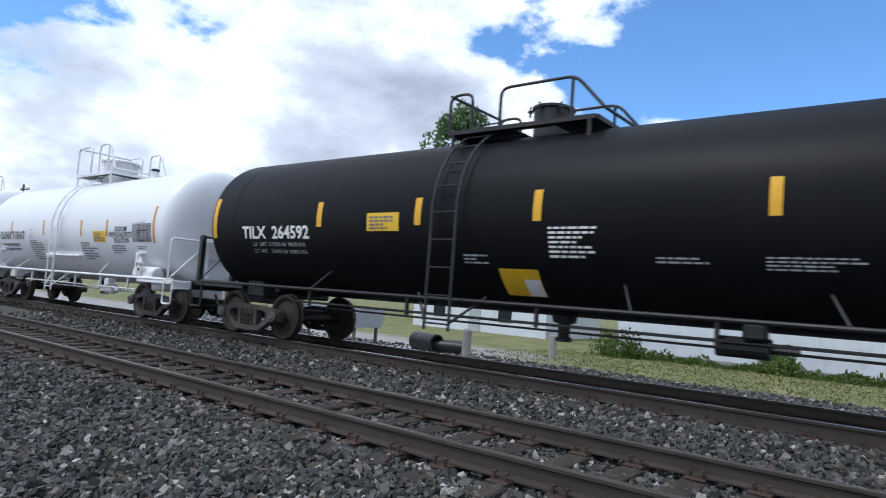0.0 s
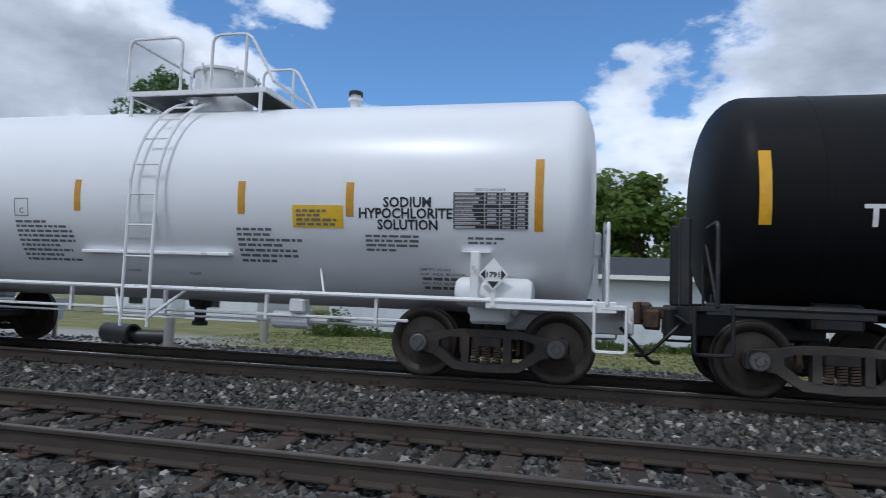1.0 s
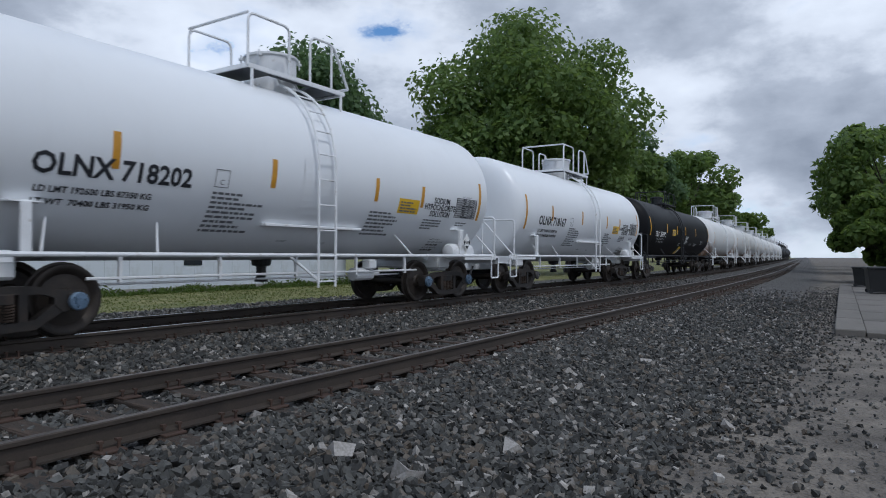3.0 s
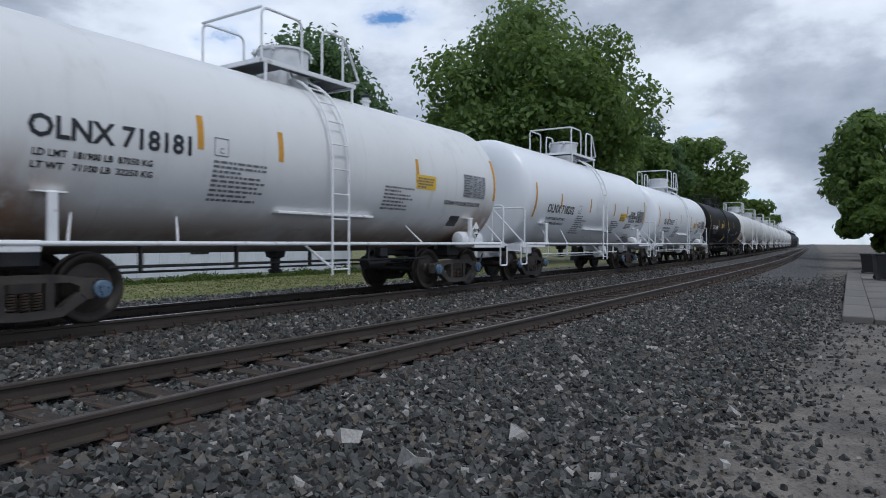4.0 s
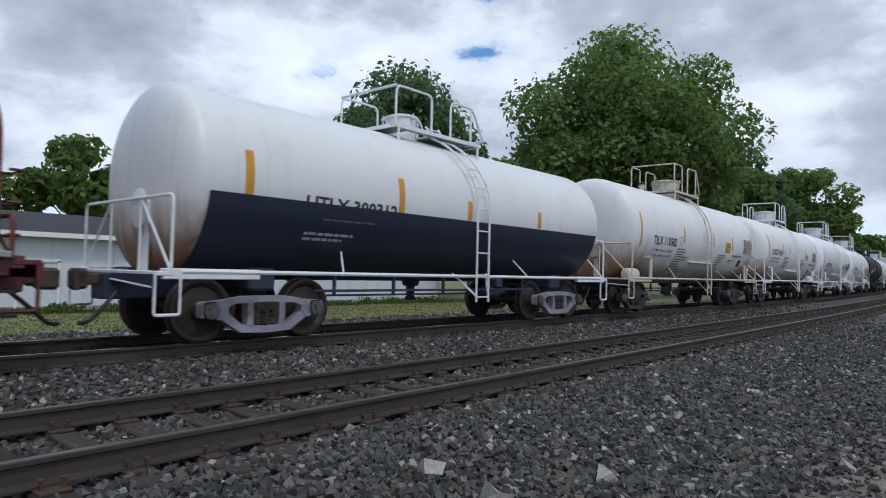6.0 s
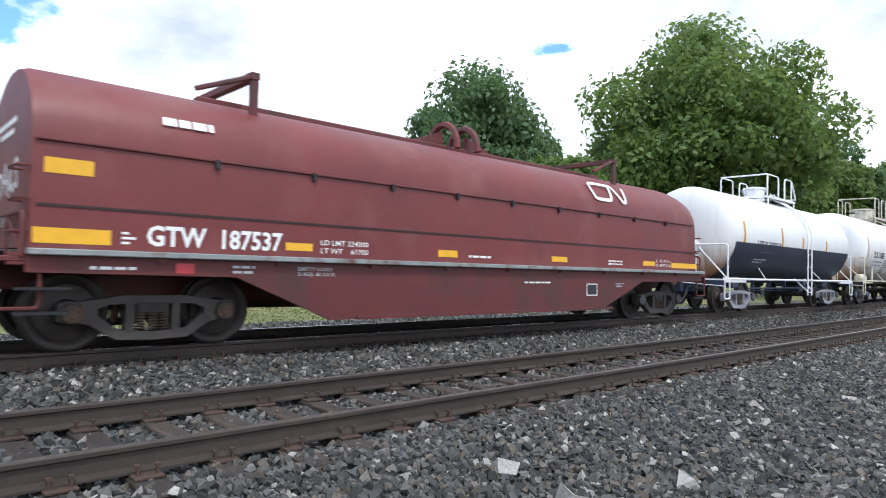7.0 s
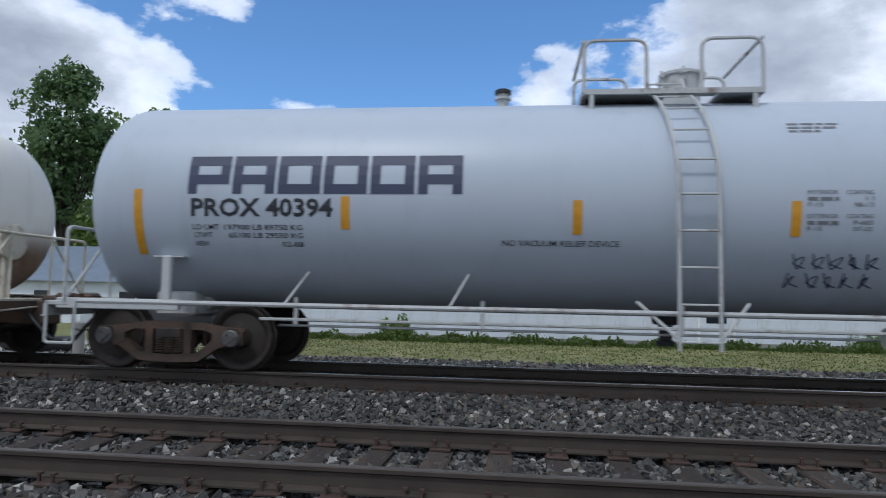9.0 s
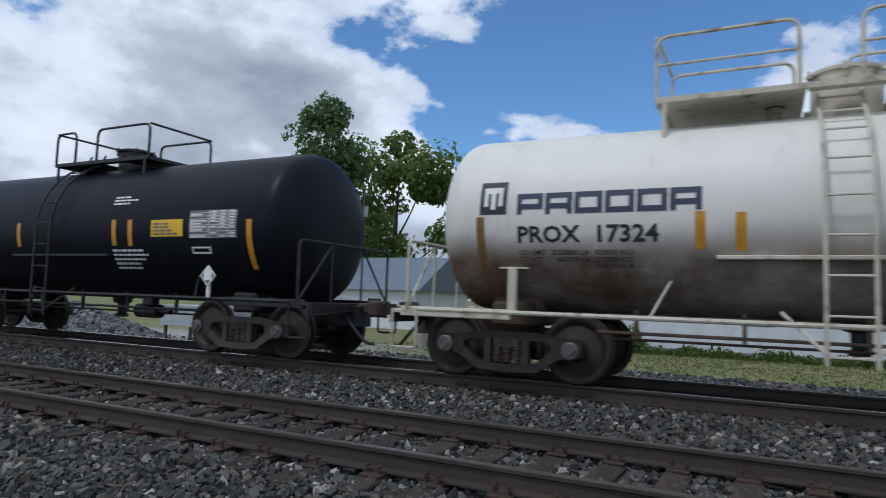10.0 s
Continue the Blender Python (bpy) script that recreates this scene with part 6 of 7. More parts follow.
tree(35.8, 36.5, 18.1, 16.9, 11, LEAF_DARK, "broad maple with blue-green leaves and a spiky top", 17000, 0.27, 0.16, 60, 0.2, 0.0, spiky=0.15)
tree(54.2, 26.4, 25.0, 22.6, 12, LEAF_MID, "large spreading tree with dark limbs showing", 36000, 0.29, 0.12, 92, 0.0, 0.02, trunk_r=0.55)
tree(35.6, 27.2, 10.8, 7.5, 22, LEAF_MID, "rounded dark green bushy tree", 8000, 0.28, 0.05, 24, 0.15, -0.1)
tree(68.2, 27.9, 16.5, 12.0, 13, LEAF_MID, "dense tree beside the track", 7000, 0.36, 0.10, 30)
tree(84.3, 27.4, 20.5, 13.0, 14, LEAF_MID, "tall thin-leaved tree beside the track", 7000, 0.38, 0.15, 30, 0.1, 0.1)
tree(98.2, 29.3, 21.0, 14.0, 15, LEAF_DARK, "dense tree beside the track", 7000, 0.42, 0.10, 30)
tree(122.5, 26.3, 23.0, 17.0, 16, LEAF_MID, "spreading tree leaning towards the track", 9000, 0.48, 0.28, 34, 0.0, 0.08)
tree(148.3, 31.0, 18.0, 16.0, 17, LEAF_MID, "distant tree beside the track", 5000, 0.55, 0.10, 26)
tree(248.2, 35.5, 19.0, 18.0, 18, LEAF_BRIGHT, "distant light green tree", 4500, 0.75, 0.05, 24)
tree(283.0, 39.8, 20.0, 20.0, 19, LEAF_BRIGHT, "distant light green tree", 4500, 0.8, 0.05, 24)
# on the viewer's side of the line
tree(75.3, -2.1, 16.5, 13.5, 21, LEAF_MID, "leafy tree over the dirt road", 11000, 0.34, 0.14, 34)
tree(98.4, -2.8, 16.0, 14.0, 23, LEAF_MID, "leafy tree farther down the road", 7000, 0.42, 0.10, 30)
tree(50.2, -1.5, 6.4, 7.0, 24, LEAF_BRIGHT, "fresh green bushy tree by the road", 8000, 0.26, 0.02, 22, 0.1, -0.1)
tree(130.4, -2.3, 15.0, 14.0, 25, LEAF_MID, "distant tree by the road", 4500, 0.55, 0.06, 24)
# north, behind the long building
tree(-32.7, 43.0, 20.0, 7.4, 31, LEAF_DARK, "tall sparse tree with see-through crown", 7500, 0.22, 0.30, 74, 0.2, 0.13)
for k, (tx, ty, th, tw, mt) in enumerate(((-33.0, 54.8, 18.5, 16.0, LEAF_MID), (-23.3, 59.1, 13.5, 12.0, LEAF_MID), (-10.6, 57.7, 14.5, 12.0, LEAF_MID), (-1.6, 62.0, 14.5, 13.0, LEAF_MID), (4.1, 56.3, 12.0, 9.0, LEAF_BRIGHT),
                                           (11.2, 60.8, 11.0, 10.0, LEAF_BRIGHT), (19.9, 57.4, 13.0, 8.0, LEAF_MID), (26.0, 63.8, 10.5, 10.0, LEAF_BRIGHT), (-47.8, 64.7, 12.0, 12.0, LEAF_MID))):
    tree(tx, ty, th * 1.08, tw * 1.15, 40 + k, mt, "woodland tree behind the white building", 5200, 0.36, 0.06, 26, 0.15, 0.0)

SIDING = material("white metal siding", (0.66, 0.70, 0.75), 0.5, 0, 0.05, 0.8, 40, 0.05, (0.5, 0.52, 0.52), 0.2, 0.5)
ROOF_DARK = material("dark asphalt roofing", (0.045, 0.047, 0.052), 0.85, 0, 0.25, 2, 60, 0.3)
ROOF_BLUE = material("grey blue roofing", (0.16, 0.20, 0.25), 0.7, 0, 0.15, 2, 60, 0.2)
WIN_DARK = material("dark window glass", (0.02, 0.025, 0.03), 0.08, 0, 0.1, 2, 60, 0.0)
CONCRETE = material("weathered concrete", (0.32, 0.31, 0.29), 0.85, 0, 0.15, 1.6, 50, 0.3, (0.18, 0.17, 0.16), 0.4, 0.8)
STEEL_PALE = material("pale grey painted steel", (0.45, 0.49, 0.52), 0.5, 0.1, 0.12, 2, 50, 0.1, (0.2, 0.15, 0.11), 0.2, 2)
WOOD_GREY = material("weathered grey timber", (0.17, 0.145, 0.12), 0.85, 0, 0.25, 4, 50, 0.4, stretch=(6, 6, 0.6))
WEED = leaf_material("rank weeds", (0.035, 0.065, 0.012), (0.10, 0.15, 0.03), (0.14, 0.2, 0.04))
LAWN = leaf_material("dry lawn blades", (0.085, 0.115, 0.03), (0.17, 0.185, 0.06), (0.2, 0.22, 0.06))
BIN = material("black plastic bin", (0.014, 0.015, 0.016), 0.45, 0, 0.2, 3, 60, 0.05)


def long_building():
    x0, x1, y, z, hgt = -12.4, 33.0, 29.5, -0.80, 3.2
    b = thing("long_building", "long low white-sided building with a dark roof", "building")
    bm = bmesh.new()
    box(bm, ((x0 + x1) / 2, y + 4.5, z + hgt / 2), (x1 - x0, 9.0, hgt))
    part("wall", bm, SIDING, b)
    # siding panels stand just proud of the wall, with narrow joints
    w = 1.2
    me = None
    n = int((x1 - x0) / w)
    bm = bmesh.new()
    box(bm, (0, 0, 0), (w - 0.012, 0.03, hgt - 0.05))
    me = mesh_of("siding_panel", bm, SIDING)
    for k in range(n):
        part("siding_panel", me, None, b, at=Matrix.Translation((x0 + w * (k + 0.5), y - 0.012, z + hgt / 2)))
    bm = bmesh.new()
    v = [bm.verts.new(p) for p in ((x0 - 0.4, y - 0.5, z + hgt), (x1 + 0.4, y - 0.5, z + hgt), (x1 + 0.4, y + 4.5, z + hgt + 1.15), (x0 - 0.4, y + 4.5, z + hgt + 1.15),
                                   (x1 + 0.4, y + 9.5, z + hgt), (x0 - 0.4, y + 9.5, z + hgt))]
    bm.faces.new((v[0], v[1], v[2], v[3])), bm.faces.new((v[3], v[2], v[4], v[5])), bm.faces.new((v[0], v[3], v[5])), bm.faces.new((v[1], v[4], v[2])), bm.faces.new((v[0], v[5], v[4], v[1]))
    part("roof", bm, ROOF_DARK, b)
    bm = bmesh.new()
    box(bm, ((x0 + x1) / 2, y - 0.53, z + hgt - 0.06), (x1 - x0 + 0.9, 0.05, 0.2))
    part("gutter", bm, INK_WHITE, b, "white gutter and fascia")
    bm = bmesh.new()
    box(bm, ((x0 + x1) / 2, y - 0.03, z + 0.12), (x1 - x0, 0.05, 0.24))
    part("plinth", bm, CONCRETE, b)
    for x in (8.7,):
        bm = bmesh.new()
        for q in ((x - 0.75, 1.0), (x + 0.75, 1.0)):
            box(bm, (q[0], y - 0.05, z + 1.05), (0.12, 0.06, 2.1))
        box(bm, (x, y - 0.05, z + 2.1), (1.62, 0.06, 0.12))
        d = part("door", bm, INK_WHITE, b)
        bm = bmesh.new()
        box(bm, (x, y - 0.04, z + 1.45), (0.85, 0.04, 0.75), bevel=0.01)
        part("door_window", bm, WIN_DARK, d, "dark window pane")
        bm = bmesh.new()
        box(bm, (x, y - 0.035, z + 0.55), (1.35, 0.03, 1.0))
        part("door_panel", bm, SIDING, d)
    for x in (-0.2, 21.1):
        bm = bmesh.new()
        box(bm, (x, y - 0.04, z + 1.75), (1.1, 0.04, 0.8), bevel=0.01)
        part("window", bm, WIN_DARK, b)
    return b


long_building()


def small_house(x, y, w, d, h, roof_mat, wall_mat, label):
    z = ground_height(x, y)
    b = thing("house", label, "house", at=pose(x, y, z))
    bm = bmesh.new()
    box(bm, (0, 0, h / 2), (w, d, h))
    part("wall", bm, wall_mat, b)
    bm = bmesh.new()
    v = [bm.verts.new(p) for p in ((-w / 2 - 0.4, -d / 2 - 0.4, h), (w / 2 + 0.4, -d / 2 - 0.4, h), (w / 2 + 0.4, 0, h + d * 0.3), (-w / 2 - 0.4, 0, h + d * 0.3), (w / 2 + 0.4, d / 2 + 0.4, h), (-w / 2 - 0.4, d / 2 + 0.4, h))]
    bm.faces.new((v[0], v[1], v[2], v[3])), bm.faces.new((v[3], v[2], v[4], v[5])), bm.faces.new((v[0], v[3], v[5])), bm.faces.new((v[1], v[4], v[2])), bm.faces.new((v[0], v[5], v[4], v[1]))
    part("roof", bm, roof_mat, b)
    for q in (-w * 0.28, w * 0.22):
        bm = bmesh.new()
        box(bm, (q, -d / 2 - 0.02, h * 0.55), (1.0, 0.06, 1.1))
        part("window", bm, WIN_DARK, b)
    bm = bmesh.new()
    box(bm, (0, -d / 2 - 0.02, h * 0.38), (0.95, 0.06, h * 0.74))
    part("door", bm, STEEL_PALE, b)


small_house(-25.4, 40.1, 11.0, 8.0, 2.5, ROOF_BLUE, SIDING, "low house with a grey-blue roof")


def utility_pole(x, y, h, arms=1, label="weathered timber utility pole with crossarm"):
    z = ground_height(x, y)
    p = thing("utility_pole", label, "pole", at=pose(x, y, z, 0, 1.2))
    bm = bmesh.new()
    rod(bm, (0, 0, -0.3), (0, 0, h), 0.17, 12, 0.11)
    part("mast", bm, WOOD_GREY, p, smooth=True)
    for k in range(arms):
        bm = bmesh.new()
        box(bm, (0, 0.14, h - 0.5 - 0.9 * k), (2.4, 0.10, 0.12), bevel=0.01)
        a = part("crossarm", bm, WOOD_GREY, p)
        for q in (-1.1, -0.5, 0.5, 1.1):
            bm = bmesh.new()
            lathe(bm, [(h - 0.44 - 0.9 * k, 0.03), (h - 0.38 - 0.9 * k, 0.055), (h - 0.30 - 0.9 * k, 0.05), (h - 0.27 - 0.9 * k, 0.02)], 8, "Z", (q, 0.14, 0))
            part("insulator", bm, STEEL_PALE, a)
    bm = bmesh.new()
    rod(bm, (0.24, 0, h - 2.3), (0.24, 0, h - 1.4), 0.22, 12)
    part("transformer", bm, STEEL_PALE, p)
    return p


utility_pole(-30.4, 45.1, 11.0, 0, "weathered timber pole beside a sparse tree")
utility_pole(-75.7, 24.8, 10.5, 2)
utility_pole(41.9, 34.1, 13.0, 1)


def skip_bin():
    b = thing("steel_hopper", "pale grey steel hopper on legs beside the track", "hopper", at=pose(-17.6, 16.6, ground_height(-17.6, 16.6)))
    bm = bmesh.new()
    slab(bm, [(-1.5, 1.25), (-1.3, 0.55), (1.3, 0.55), (1.5, 1.25)], -0.7, 0.7)
    part("hopper_body", bm, STEEL_PALE, b)
    for x in (-1.2, 1.2):
        for y in (-0.55, 0.55):
            bm = bmesh.new()
            box(bm, (x, y, 0.28), (0.09, 0.09, 0.58))
            part("leg", bm, WOOD_GREY, b)
    bm = bmesh.new()
    box(bm, (0, -0.72, 1.22), (3.04, 0.06, 0.08))
    part("rim", bm, STEEL_PALE, b)


skip_bin()


def lying_pipe(x, y, rz, r, ln, mat, label):
    p = thing("concrete_pipe", label, "pipe", at=pose(x, y, ground_height(x, y) + r, 0, 0, rz))
    bm = bmesh.new()
    prof = [(-ln / 2, r), (ln / 2, r), (ln / 2, r * 0.8), (-ln / 2, r * 0.8)]
    rings = []
    for a, q in prof:
        rings.append([bm.verts.new((a, q * math.cos(k * math.tau / 20), q * math.sin(k * math.tau / 20))) for k in range(20)])
    for i in range(4):
        a, b = rings[i], rings[(i + 1) % 4]
        for k in range(20):
            bm.faces.new((a[k], a[(k + 1) % 20], b[(k + 1) % 20], b[k]))
    part("pipe_shell", bm, mat, p, smooth=True)


lying_pipe(-12.9, 17.1, 20, 0.22, 1.1, BIN, "short dark pipe lying on the yard")
lying_pipe(-13.8, 16.9, -15, 0.30, 1.2, BIN, "short black pipe lying on the yard")


def post(x, y, h, r=0.14):
    b = thing("bollard", "stubby weathered concrete bollard", "bollard", "bollards by the yard", at=pose(x, y, ground_height(x, y)))
    bm = bmesh.new()
    rod(bm, (0, 0, -0.1), (0, 0, h), r, 12)
    lathe(bm, [(h - 0.01, r), (h + 0.05, r * 0.6)], 12, "Z")
    part("shaft", bm, CONCRETE, b, smooth=True)


post(-11.7, 16.3, 0.85)
post(-11.3, 21.1, 0.8)


def stones_mesh(name, pos, size, mat, seed):
    """Broken stones, each a jittered block, all in one mesh."""
    rs = np.random.RandomState(seed)
    n = len(pos)
    cube = np.array([(-1, -1, -1), (1, -1, -1), (1, 1, -1), (-1, 1, -1), (-1, -1, 1), (1, -1, 1), (1, 1, 1), (-1, 1, 1)], float) * 0.5
    faces = np.array([(0, 3, 2, 1), (4, 5, 6, 7), (0, 1, 5, 4), (1, 2, 6, 5), (2, 3, 7, 6), (3, 0, 4, 7)])
    v = cube[None] * rs.uniform(0.55, 1.25, (n, 1, 3)) + rs.uniform(-0.24, 0.24, (n, 8, 3))
    q = rs.normal(size=(n, 4))
    q /= np.linalg.norm(q, axis=1)[:, None]
    w, x, y, z = q.T
    m = np.array([[1 - 2 * (y * y + z * z), 2 * (x * y - z * w), 2 * (x * z + y * w)], [2 * (x * y + z * w), 1 - 2 * (x * x + z * z), 2 * (y * z - x * w)],
                  [2 * (x * z - y * w), 2 * (y * z + x * w), 1 - 2 * (x * x + y * y)]]).transpose(2, 0, 1)
    v = np.einsum("nij,nkj->nki", m, v) * size[:, None, None] + pos[:, None, :]
    me = bpy.data.meshes.new(name)
    me.vertices.add(8 * n)
    me.vertices.foreach_set("co", v.ravel())
    idx = (faces[None] + 8 * np.arange(n)[:, None, None]).ravel().astype(np.int32)
    me.loops.add(24 * n)
    me.loops.foreach_set("vertex_index", idx)
    me.polygons.add(6 * n)
    me.polygons.foreach_set("loop_start", np.arange(0, 24 * n, 4, dtype=np.int32))
    me.update(calc_edges=True)
    me.polygons.foreach_set("use_smooth", np.zeros(6 * n, dtype=bool))
    me.materials.append(mat)
    return me


def stone_material(name, stops, rough=0.85):
    m = bpy.data.materials.new(name)
    m.use_nodes = True
    n, l = m.node_tree.nodes, m.node_tree.links
    b = n["Principled BSDF"]
    b.inputs["Roughness"].default_value = rough
    g = n.new("ShaderNodeNewGeometry")
    r = n.new("ShaderNodeValToRGB")
    e = r.color_ramp.elements
    while len(e) < len(stops):
        e.new(0.5)
    for s, (p, c) in zip(e, stops):
        s.position, s.color = p, (*c, 1)
    l.new(g.outputs["Random Per Island"], r.inputs["Fac"])
    tc = n.new("ShaderNodeTexCoord")
    nz = n.new("ShaderNodeTexNoise")
    nz.inputs["Scale"].default_value, nz.inputs["Detail"].default_value = 45.0, 5.0
    l.new(tc.outputs["Object"], nz.inputs["Vector"])
    rr = n.new("ShaderNodeValToRGB")
    rr.color_ramp.elements[0].color, rr.color_ramp.elements[0].position, rr.color_ramp.elements[1].position = (0.6, 0.58, 0.56, 1), 0.3, 0.7
    l.new(nz.outputs["Fac"], rr.inputs["Fac"])
    mx = n.new("ShaderNodeMix")
    mx.data_type, mx.blend_type = "RGBA", "MULTIPLY"
    mx.inputs["Factor"].default_value = 1.0
    l.new(r.outputs["Color"], mx.inputs["A"])
    l.new(rr.outputs["Color"], mx.inputs["B"])
    l.new(mx.outputs["Result"], b.inputs["Base Color"])
    bp = n.new("ShaderNodeBump")
    bp.inputs["Strength"].default_value, bp.inputs["Distance"].default_value = 0.4, 0.006
    l.new(nz.outputs["Fac"], bp.inputs["Height"])
    l.new(bp.outputs[0], b.inputs["Normal"])
    return m


BALLAST = stone_material("crushed grey ballast", ((0.0, (0.022, 0.022, 0.021)), (0.40, (0.066, 0.067, 0.063)), (0.72, (0.118, 0.119, 0.112)), (0.86, (0.125, 0.102, 0.078)), (0.94, (0.22, 0.21, 0.195)), (1.0, (0.46, 0.44, 0.41))))
PALE_STONE = stone_material("pale limestone lumps", ((0.0, (0.26, 0.25, 0.23)), (1.0, (0.46, 0.44, 0.42))))
PILE_STONE = stone_material("blue grey crushed stone", ((0.0, (0.10, 0.11, 0.12)), (1.0, (0.30, 0.31, 0.33))))


def scatter(x0, x1, y0, y1, n, seed, lo, hi, focus=0.0, sink=0.25):
    rs = np.random.RandomState(seed)
    if focus:
        xs = np.clip(rs.normal(4.0, focus, n), x0, x1)
        m = (xs <= x0) | (xs >= x1)
        xs[m] = rs.uniform(x0, x1, m.sum())
    else:
        xs = rs.uniform(x0, x1, n)
    ys = rs.uniform(y0, y1, n) + np.array([bend(a) for a in xs])
    sz = rs.uniform(lo, hi, n)
    zs = np.array([ground_height(a, b) for a, b in zip(xs, ys)]) + sz * (0.5 - sink) + rs.uniform(-0.02, 0.025, n)
    return np.stack([xs, ys, zs], axis=1), sz


def gravel(name, label, pos, size, mat, seed):
    ob = part(name, stones_mesh(name, pos, size, mat, seed), None, None)
    return tagged(ob, label, "gravel", kind="stuff")


p, s = scatter(-16, 34, 1.3, 4.44, 58000, 1, 0.022, 0.062, 9.0)
gravel("ballast_shoulder", "crushed grey ballast on the shoulder of the near track", p, s, BALLAST, 1)
p, s = scatter(-16, 34, 4.61, 6.0, 10000, 2, 0.025, 0.06, 9.0, 0.45)
gravel("ballast_crib", "grey ballast between the near track's ties", p, s, BALLAST, 2)
p, s = scatter(-22, 44, 6.18, 8.46, 40000, 3, 0.025, 0.065, 11.0)
gravel("ballast_between", "grey ballast between the two tracks", p, s, BALLAST, 3)
p, s = scatter(-24, 44, 8.66, 18.2, 17000, 4, 0.04, 0.09, 13.0, 0.45)
gravel("ballast_beyond", "grey ballast beyond the far track", p, s, BALLAST, 4)
p, s = scatter(2, 40, -2.5, 1.8, 9000, 5, 0.012, 0.04, 0.0, 0.35)
p2, s2 = scatter(1, 34, 0.2, 1.5, 9000, 6, 0.018, 0.05, 9.0, 0.35)
keep = np.random.RandomState(8).random_sample(len(p2)) < (np.clip(p2[:, 1] - 0.2, 0, 1.3) / 1.3) ** 1.3
p, s = np.concatenate([p, p2[keep]]), np.concatenate([s, s2[keep]])
gravel("road_grit", "loose grit on the dirt road", p, s, BALLAST, 5)
# heap of crushed stone in the yard
rs = np.random.RandomState(9)
hx, hy = -22.9, 15.4
a, r = rs.uniform(0, math.tau, 3500), np.sqrt(rs.random_sample(3500)) * 3.4
px, py = hx + r * np.cos(a) * 1.25, hy + r * np.sin(a) * 0.6
pz = ground_height(hx, hy) + np.maximum(0, 1.15 * (1 - r / 3.4)) + rs.uniform(0, 0.05, 3500)
gravel("stone_heap", "low heap of blue-grey crushed stone in the yard", np.stack([px, py, pz], axis=1), rs.uniform(0.07, 0.16, 3500), PILE_STONE, 9)


def lone_stone(x, y, size, seed):
    z = ground_height(x, y) + size * 0.22
    ob = part("stone", stones_mesh("stone", np.array([[0.0, 0.0, 0.0]]), np.array([size]), PALE_STONE, seed), None, None)
    ob.matrix_basis = pose(x, y, z)
    tagged(ob, "pale broken lump of limestone on the gravel", "stone", "pale stones on the gravel")


PALE = [(3.6, 2.67, 0.17), (3.87, 4.49, 0.09), (9.36, 2.64, 0.12), (4.64, 2.34, 0.17), (3.63, 3.28, 0.16), (7.18, 2.79, 0.13), (6.59, 1.08, 0.14), (0.43, 5.52, 0.07), (-3.17, 5.68, 0.07), (4.44, 3.34, 0.08), (7.28, 3.47, 0.08)]
for k, (sx, sy, ss) in enumerate(PALE):
    lone_stone(sx, sy, ss, 60 + k)


def weeds(name, label, x0, x1, y0, y1, n, hgt, seed, mat, leaf=0.09):
    rs = np.random.RandomState(seed)
    xs, ys = rs.uniform(x0, x1, n), rs.uniform(y0, y1, n)
    hh = np.array([max(0.03, hgt * (0.35 + 0.9 * noise.noise((a * 0.9, b * 0.9, seed)) + 0.3 * noise.noise((a * 3.1, b, 7)))) for a, b in zip(xs, ys)])
    zs = np.array([ground_height(a, b) for a, b in zip(xs, ys)]) + hh * rs.random_sample(n)
    me = quads_mesh(name, np.stack([xs, ys, zs], axis=1), rs.normal(size=(n, 3)) + np.array([0, -0.6, 0.2]), leaf * rs.uniform(0.5, 1.3, n), mat, rs, 0.35)
    ob = part(name, me, None, None)
    return tagged(ob, label, "weeds", kind="stuff")


weeds("wall_weeds", "rank green weeds along the foot of the white wall", -12.4, 33.0, 27.6, 29.4, 9000, 0.55, 3, WEED, 0.12)
weeds("lawn_grass", "uneven tufts of lawn grass", -14.0, 40.0, 18.4, 28.0, 22000, 0.12, 4, LAWN, 0.05)


def bush(x, y, w, h, seed, mat, label):
    rs = np.random.RandomState(seed)
    b = thing("bush", label, "bush", "bushes by the wall", at=pose(x, y, ground_height(x, y)))
    bm = bmesh.new()
    for k in range(7):
        t = rs.uniform(0, math.tau)
        rod(bm, (0, 0, -0.05), (0.35 * w * math.cos(t), 0.35 * w * math.sin(t), h * rs.uniform(0.5, 0.8)), 0.02, 5, 0.008)
    part("stems", bm, BARK, b)
    n = 1100
    v = rs.normal(size=(n, 3))
    v /= np.linalg.norm(v, axis=1)[:, None]
    v[:, 2] = np.abs(v[:, 2])
    rr = (0.6 + 0.45 * rs.random_sample(n))[:, None]
    p = v * rr * np.array([w / 2, w / 2, h]) * (1 + 0.2 * np.sin(7 * v[:, :1]))
    me = quads_mesh("foliage", p, v + rs.normal(size=(n, 3)) * 0.5, 0.10 * rs.uniform(0.6, 1.3, n), mat, rs, 0.4)
    part("foliage", me, None, b)


bush(-5.2, 28.5, 1.7, 1.0, 71, LEAF_BRIGHT, "pale green leafy bush by the wall")
bush(-11.4, 27.6, 2.6, 1.1, 72, WEED, "clump of tall weeds at the wall's corner")
bush(14.8, 29.7, 1.8, 0.8, 73, LEAF_MID, "small green bush by the wall")

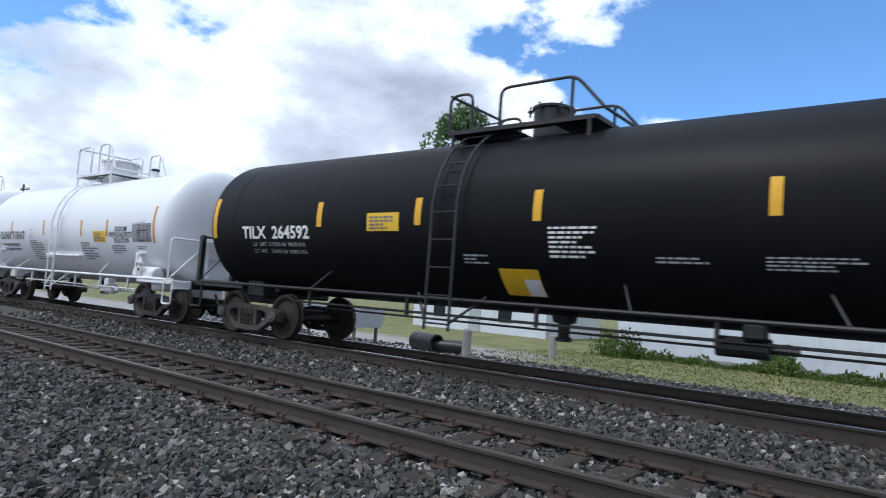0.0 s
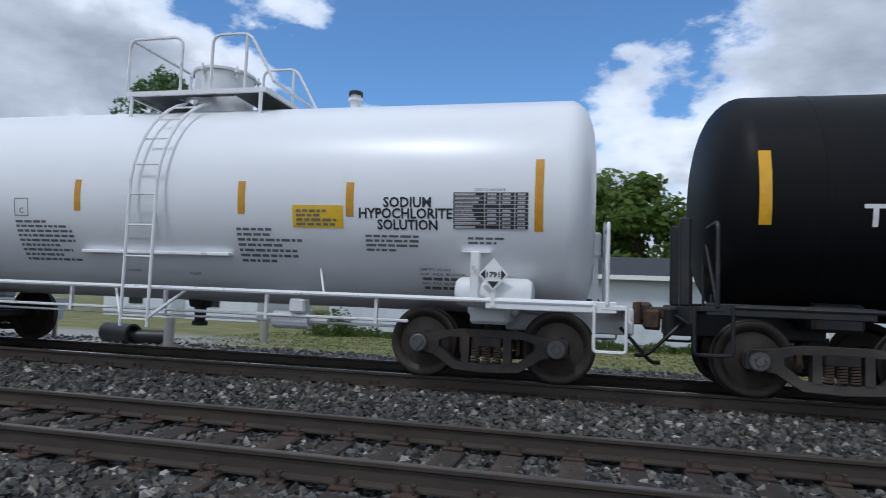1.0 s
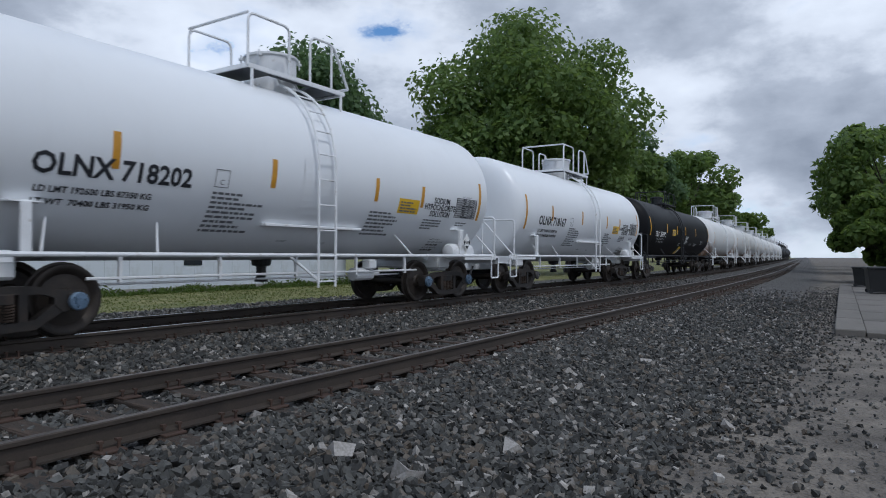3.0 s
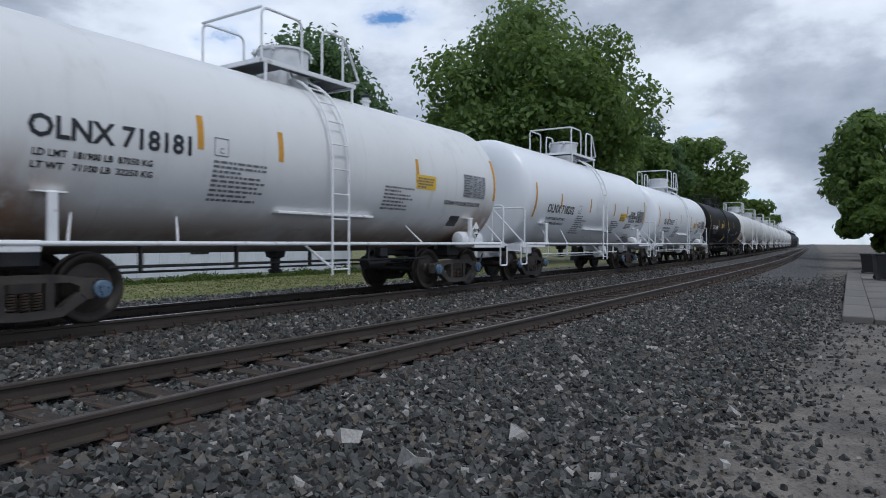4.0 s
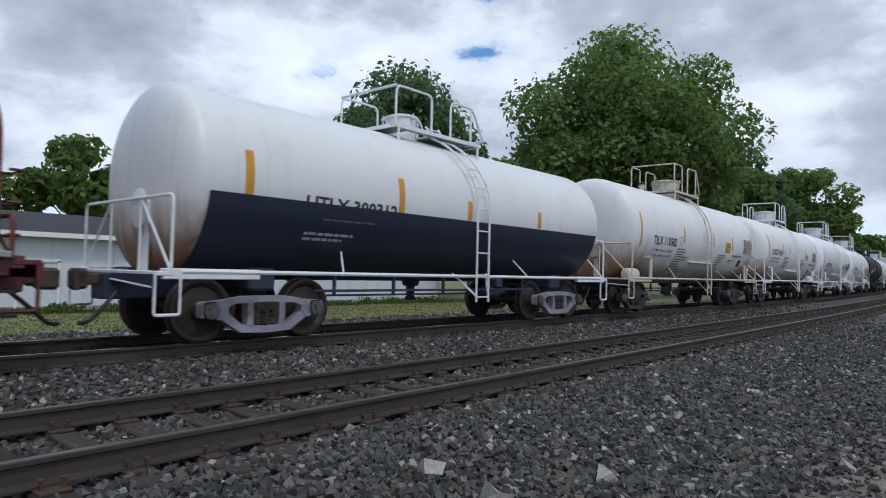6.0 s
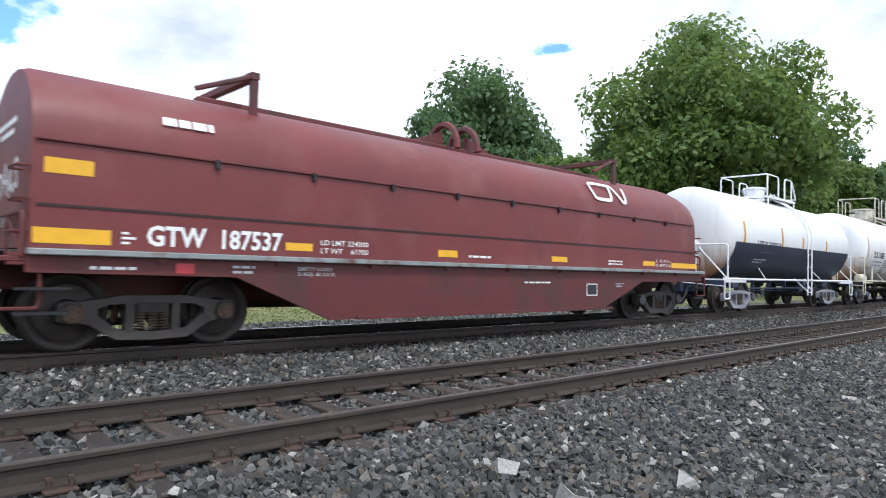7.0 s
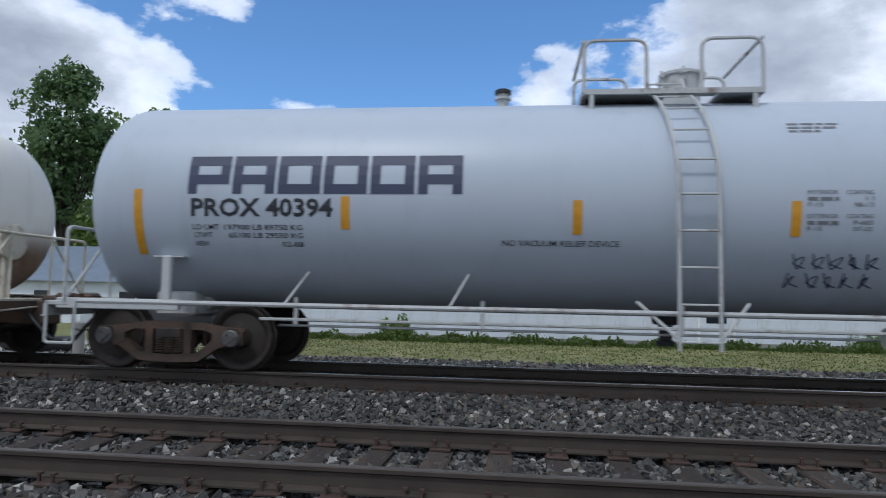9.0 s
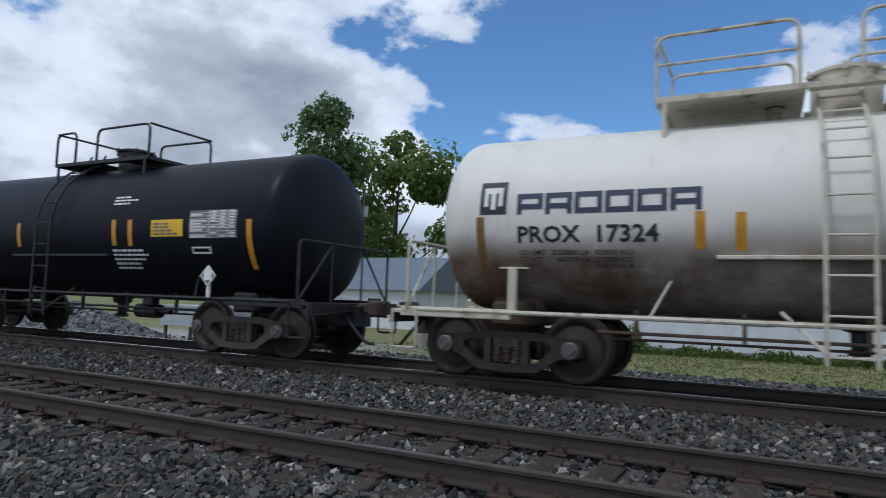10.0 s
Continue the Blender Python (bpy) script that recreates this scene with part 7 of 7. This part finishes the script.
# paved apron and bins by the dirt road
SLAB = material("grey concrete paving", (0.185, 0.170, 0.150), 0.9, 0, 0.2, 1.2, 50, 0.3, (0.11, 0.10, 0.088), 0.5, 0.6, vary=0.2)
pv = thing("paved_apron", "grey concrete apron with a pale kerb beside the dirt road", "pavement", kind="structure", at=pose(0, 0, 0))
bm = bmesh.new()
box(bm, (0, 0, 0), (2.96, 1.96, 0.14), bevel=0.012)
slab_me = mesh_of("paving_slab", bm, SLAB)
for i in range(9):
    for j in range(4):
        part("paving_slab", slab_me, None, pv, at=pose(17.2 + 3.0 * i, -0.98 - 2.0 * j + 0.025 * 3.0 * i, ground_height(18, -2) + 0.05, 0, 0, 1.4))
bm = bmesh.new()
box(bm, (0, 0, 0), (2.97, 0.55, 0.20), bevel=0.02)
kerb_me = mesh_of("kerb_stone", bm, SLAB)
for i in range(9):
    part("kerb_stone", kerb_me, None, pv, at=pose(17.2 + 3.0 * i, 0.29 + 0.025 * 3.0 * i, ground_height(18, -1) + 0.06, 0, 0, 1.4))


def wheelie_bin(x, y, rz, w=0.95, h=1.0):
    b = thing("waste_bin", "black plastic waste bin by the road", "waste bin", "bins by the road", at=pose(x, y, ground_height(x, y) + 0.13, 0, 0, rz))
    bm = bmesh.new()
    v0 = [bm.verts.new((sx * w * 0.42, sy * w * 0.42, 0.05)) for sx, sy in ((-1, -1), (1, -1), (1, 1), (-1, 1))]
    v1 = [bm.verts.new((sx * w * 0.5, sy * w * 0.5, h * 0.88)) for sx, sy in ((-1, -1), (1, -1), (1, 1), (-1, 1))]
    bm.faces.new(v0[::-1]), bm.faces.new(v1)
    for k in range(4):
        bm.faces.new((v0[k], v0[(k + 1) % 4], v1[(k + 1) % 4], v1[k]))
    part("bin_body", bm, BIN, b)
    bm = bmesh.new()
    box(bm, (0, 0, h * 0.93), (w * 1.08, w * 1.08, h * 0.09), bevel=0.03)
    part("lid", bm, BIN, b)
    for s in (-1, 1):
        bm = bmesh.new()
        rod(bm, (s * w * 0.36, w * 0.40, 0.09), (s * w * 0.44, w * 0.40, 0.09), 0.09, 12)
        part("wheel", bm, BIN, b)


wheelie_bin(33.1, -0.6, 8, 1.15, 1.15)
wheelie_bin(40.1, -0.1, -5, 1.2, 1.05)


# ---- ties, plates and spikes ----
def track_bed(name, yc, z, x0, x1, near0, near1, label, plates):
    """Timber ties under one track: those the viewer stands by singly, the rest of the line joined."""
    tr = thing(name, label, "railway track", kind="structure")
    step, ln = 0.535, 2.6
    rnd = random.Random(int(yc * 10))
    shapes = []
    for k in range(5):
        bm = bmesh.new()
        box(bm, (0, 0, -0.085), (0.225, ln, 0.17), bevel=0.012)
        for v in bm.verts:
            v.co += Vector((rnd.uniform(-0.008, 0.008), rnd.uniform(-0.03, 0.03), rnd.uniform(-0.008, 0.004)))
        shapes.append(mesh_of("tie", bm, TIE))
    bm = bmesh.new()
    box(bm, (0, 0, 0.010), (0.19, 0.36, 0.020), bevel=0.004)
    for sx, sy in ((-0.06, -0.105), (0.06, 0.105), (0.06, -0.125)):
        box(bm, (sx, sy, 0.045), (0.018, 0.018, 0.06))
        box(bm, (sx, sy * 0.92, 0.078), (0.034, 0.042, 0.018))
    plate = mesh_of("tie_plate", bm, PLATE)
    n = int((x1 - x0) / step)
    rest = bmesh.new()
    for k in range(n):
        x = x0 + k * step
        j = Matrix.Translation((x + rnd.uniform(-0.04, 0.04), yc + bend(x) + rnd.uniform(-0.05, 0.05), z - 0.20)) @ Matrix.Rotation(radians(bend_turn(x) + rnd.uniform(-1.6, 1.6)), 4, "Z")
        if near0 <= x <= near1:
            t = part("tie", shapes[k % 5], None, tr, at=j)
            if plates:
                for s in (-1, 1):
                    part("tie_plate", plate, None, t, at=Matrix.Translation((0, s * GAUGE / 2, 0)))
        else:
            box(rest, j.translation + Vector((0, 0, -0.085)), (0.225, ln, 0.17))
    tagged(part("far_ties", rest, TIE, tr), kind="stuff")


track_bed("near_track", Y_NEAR + GAUGE / 2, 0.0, -120.0, 180.0, -22.0, 46.0, "worn near track on rotted timber ties with rusty plates", True)
track_bed("far_track", Y_FAR + GAUGE / 2, Z_FAR, -120.0, 180.0, -26.0, 46.0, "busy far track on dark timber ties", True)


# ---- what moves ----
def motions():
    """The train rolls along the far track, its wheels turning with it."""
    way_t, way_s = [t for t, _ in TRAIN], [s for _, s in TRAIN]
    for car, mid in CARS:
        walk(car, [(t, pose(mid + s, YC + bend(mid + s), Z_FAR, 0, 0, bend_turn(mid + s))) for t, s in TRAIN])
    for w, a in WHEELSETS:
        rows = []
        for k in range(301):
            t = k / FPS
            turn = float(np.interp(t, way_t, way_s)) / 0.457
            rows.append((t, Matrix.Translation((a, 0, 0.457)) @ Matrix.Rotation(turn, 4, "Y")))
        walk(w, rows)


motions()
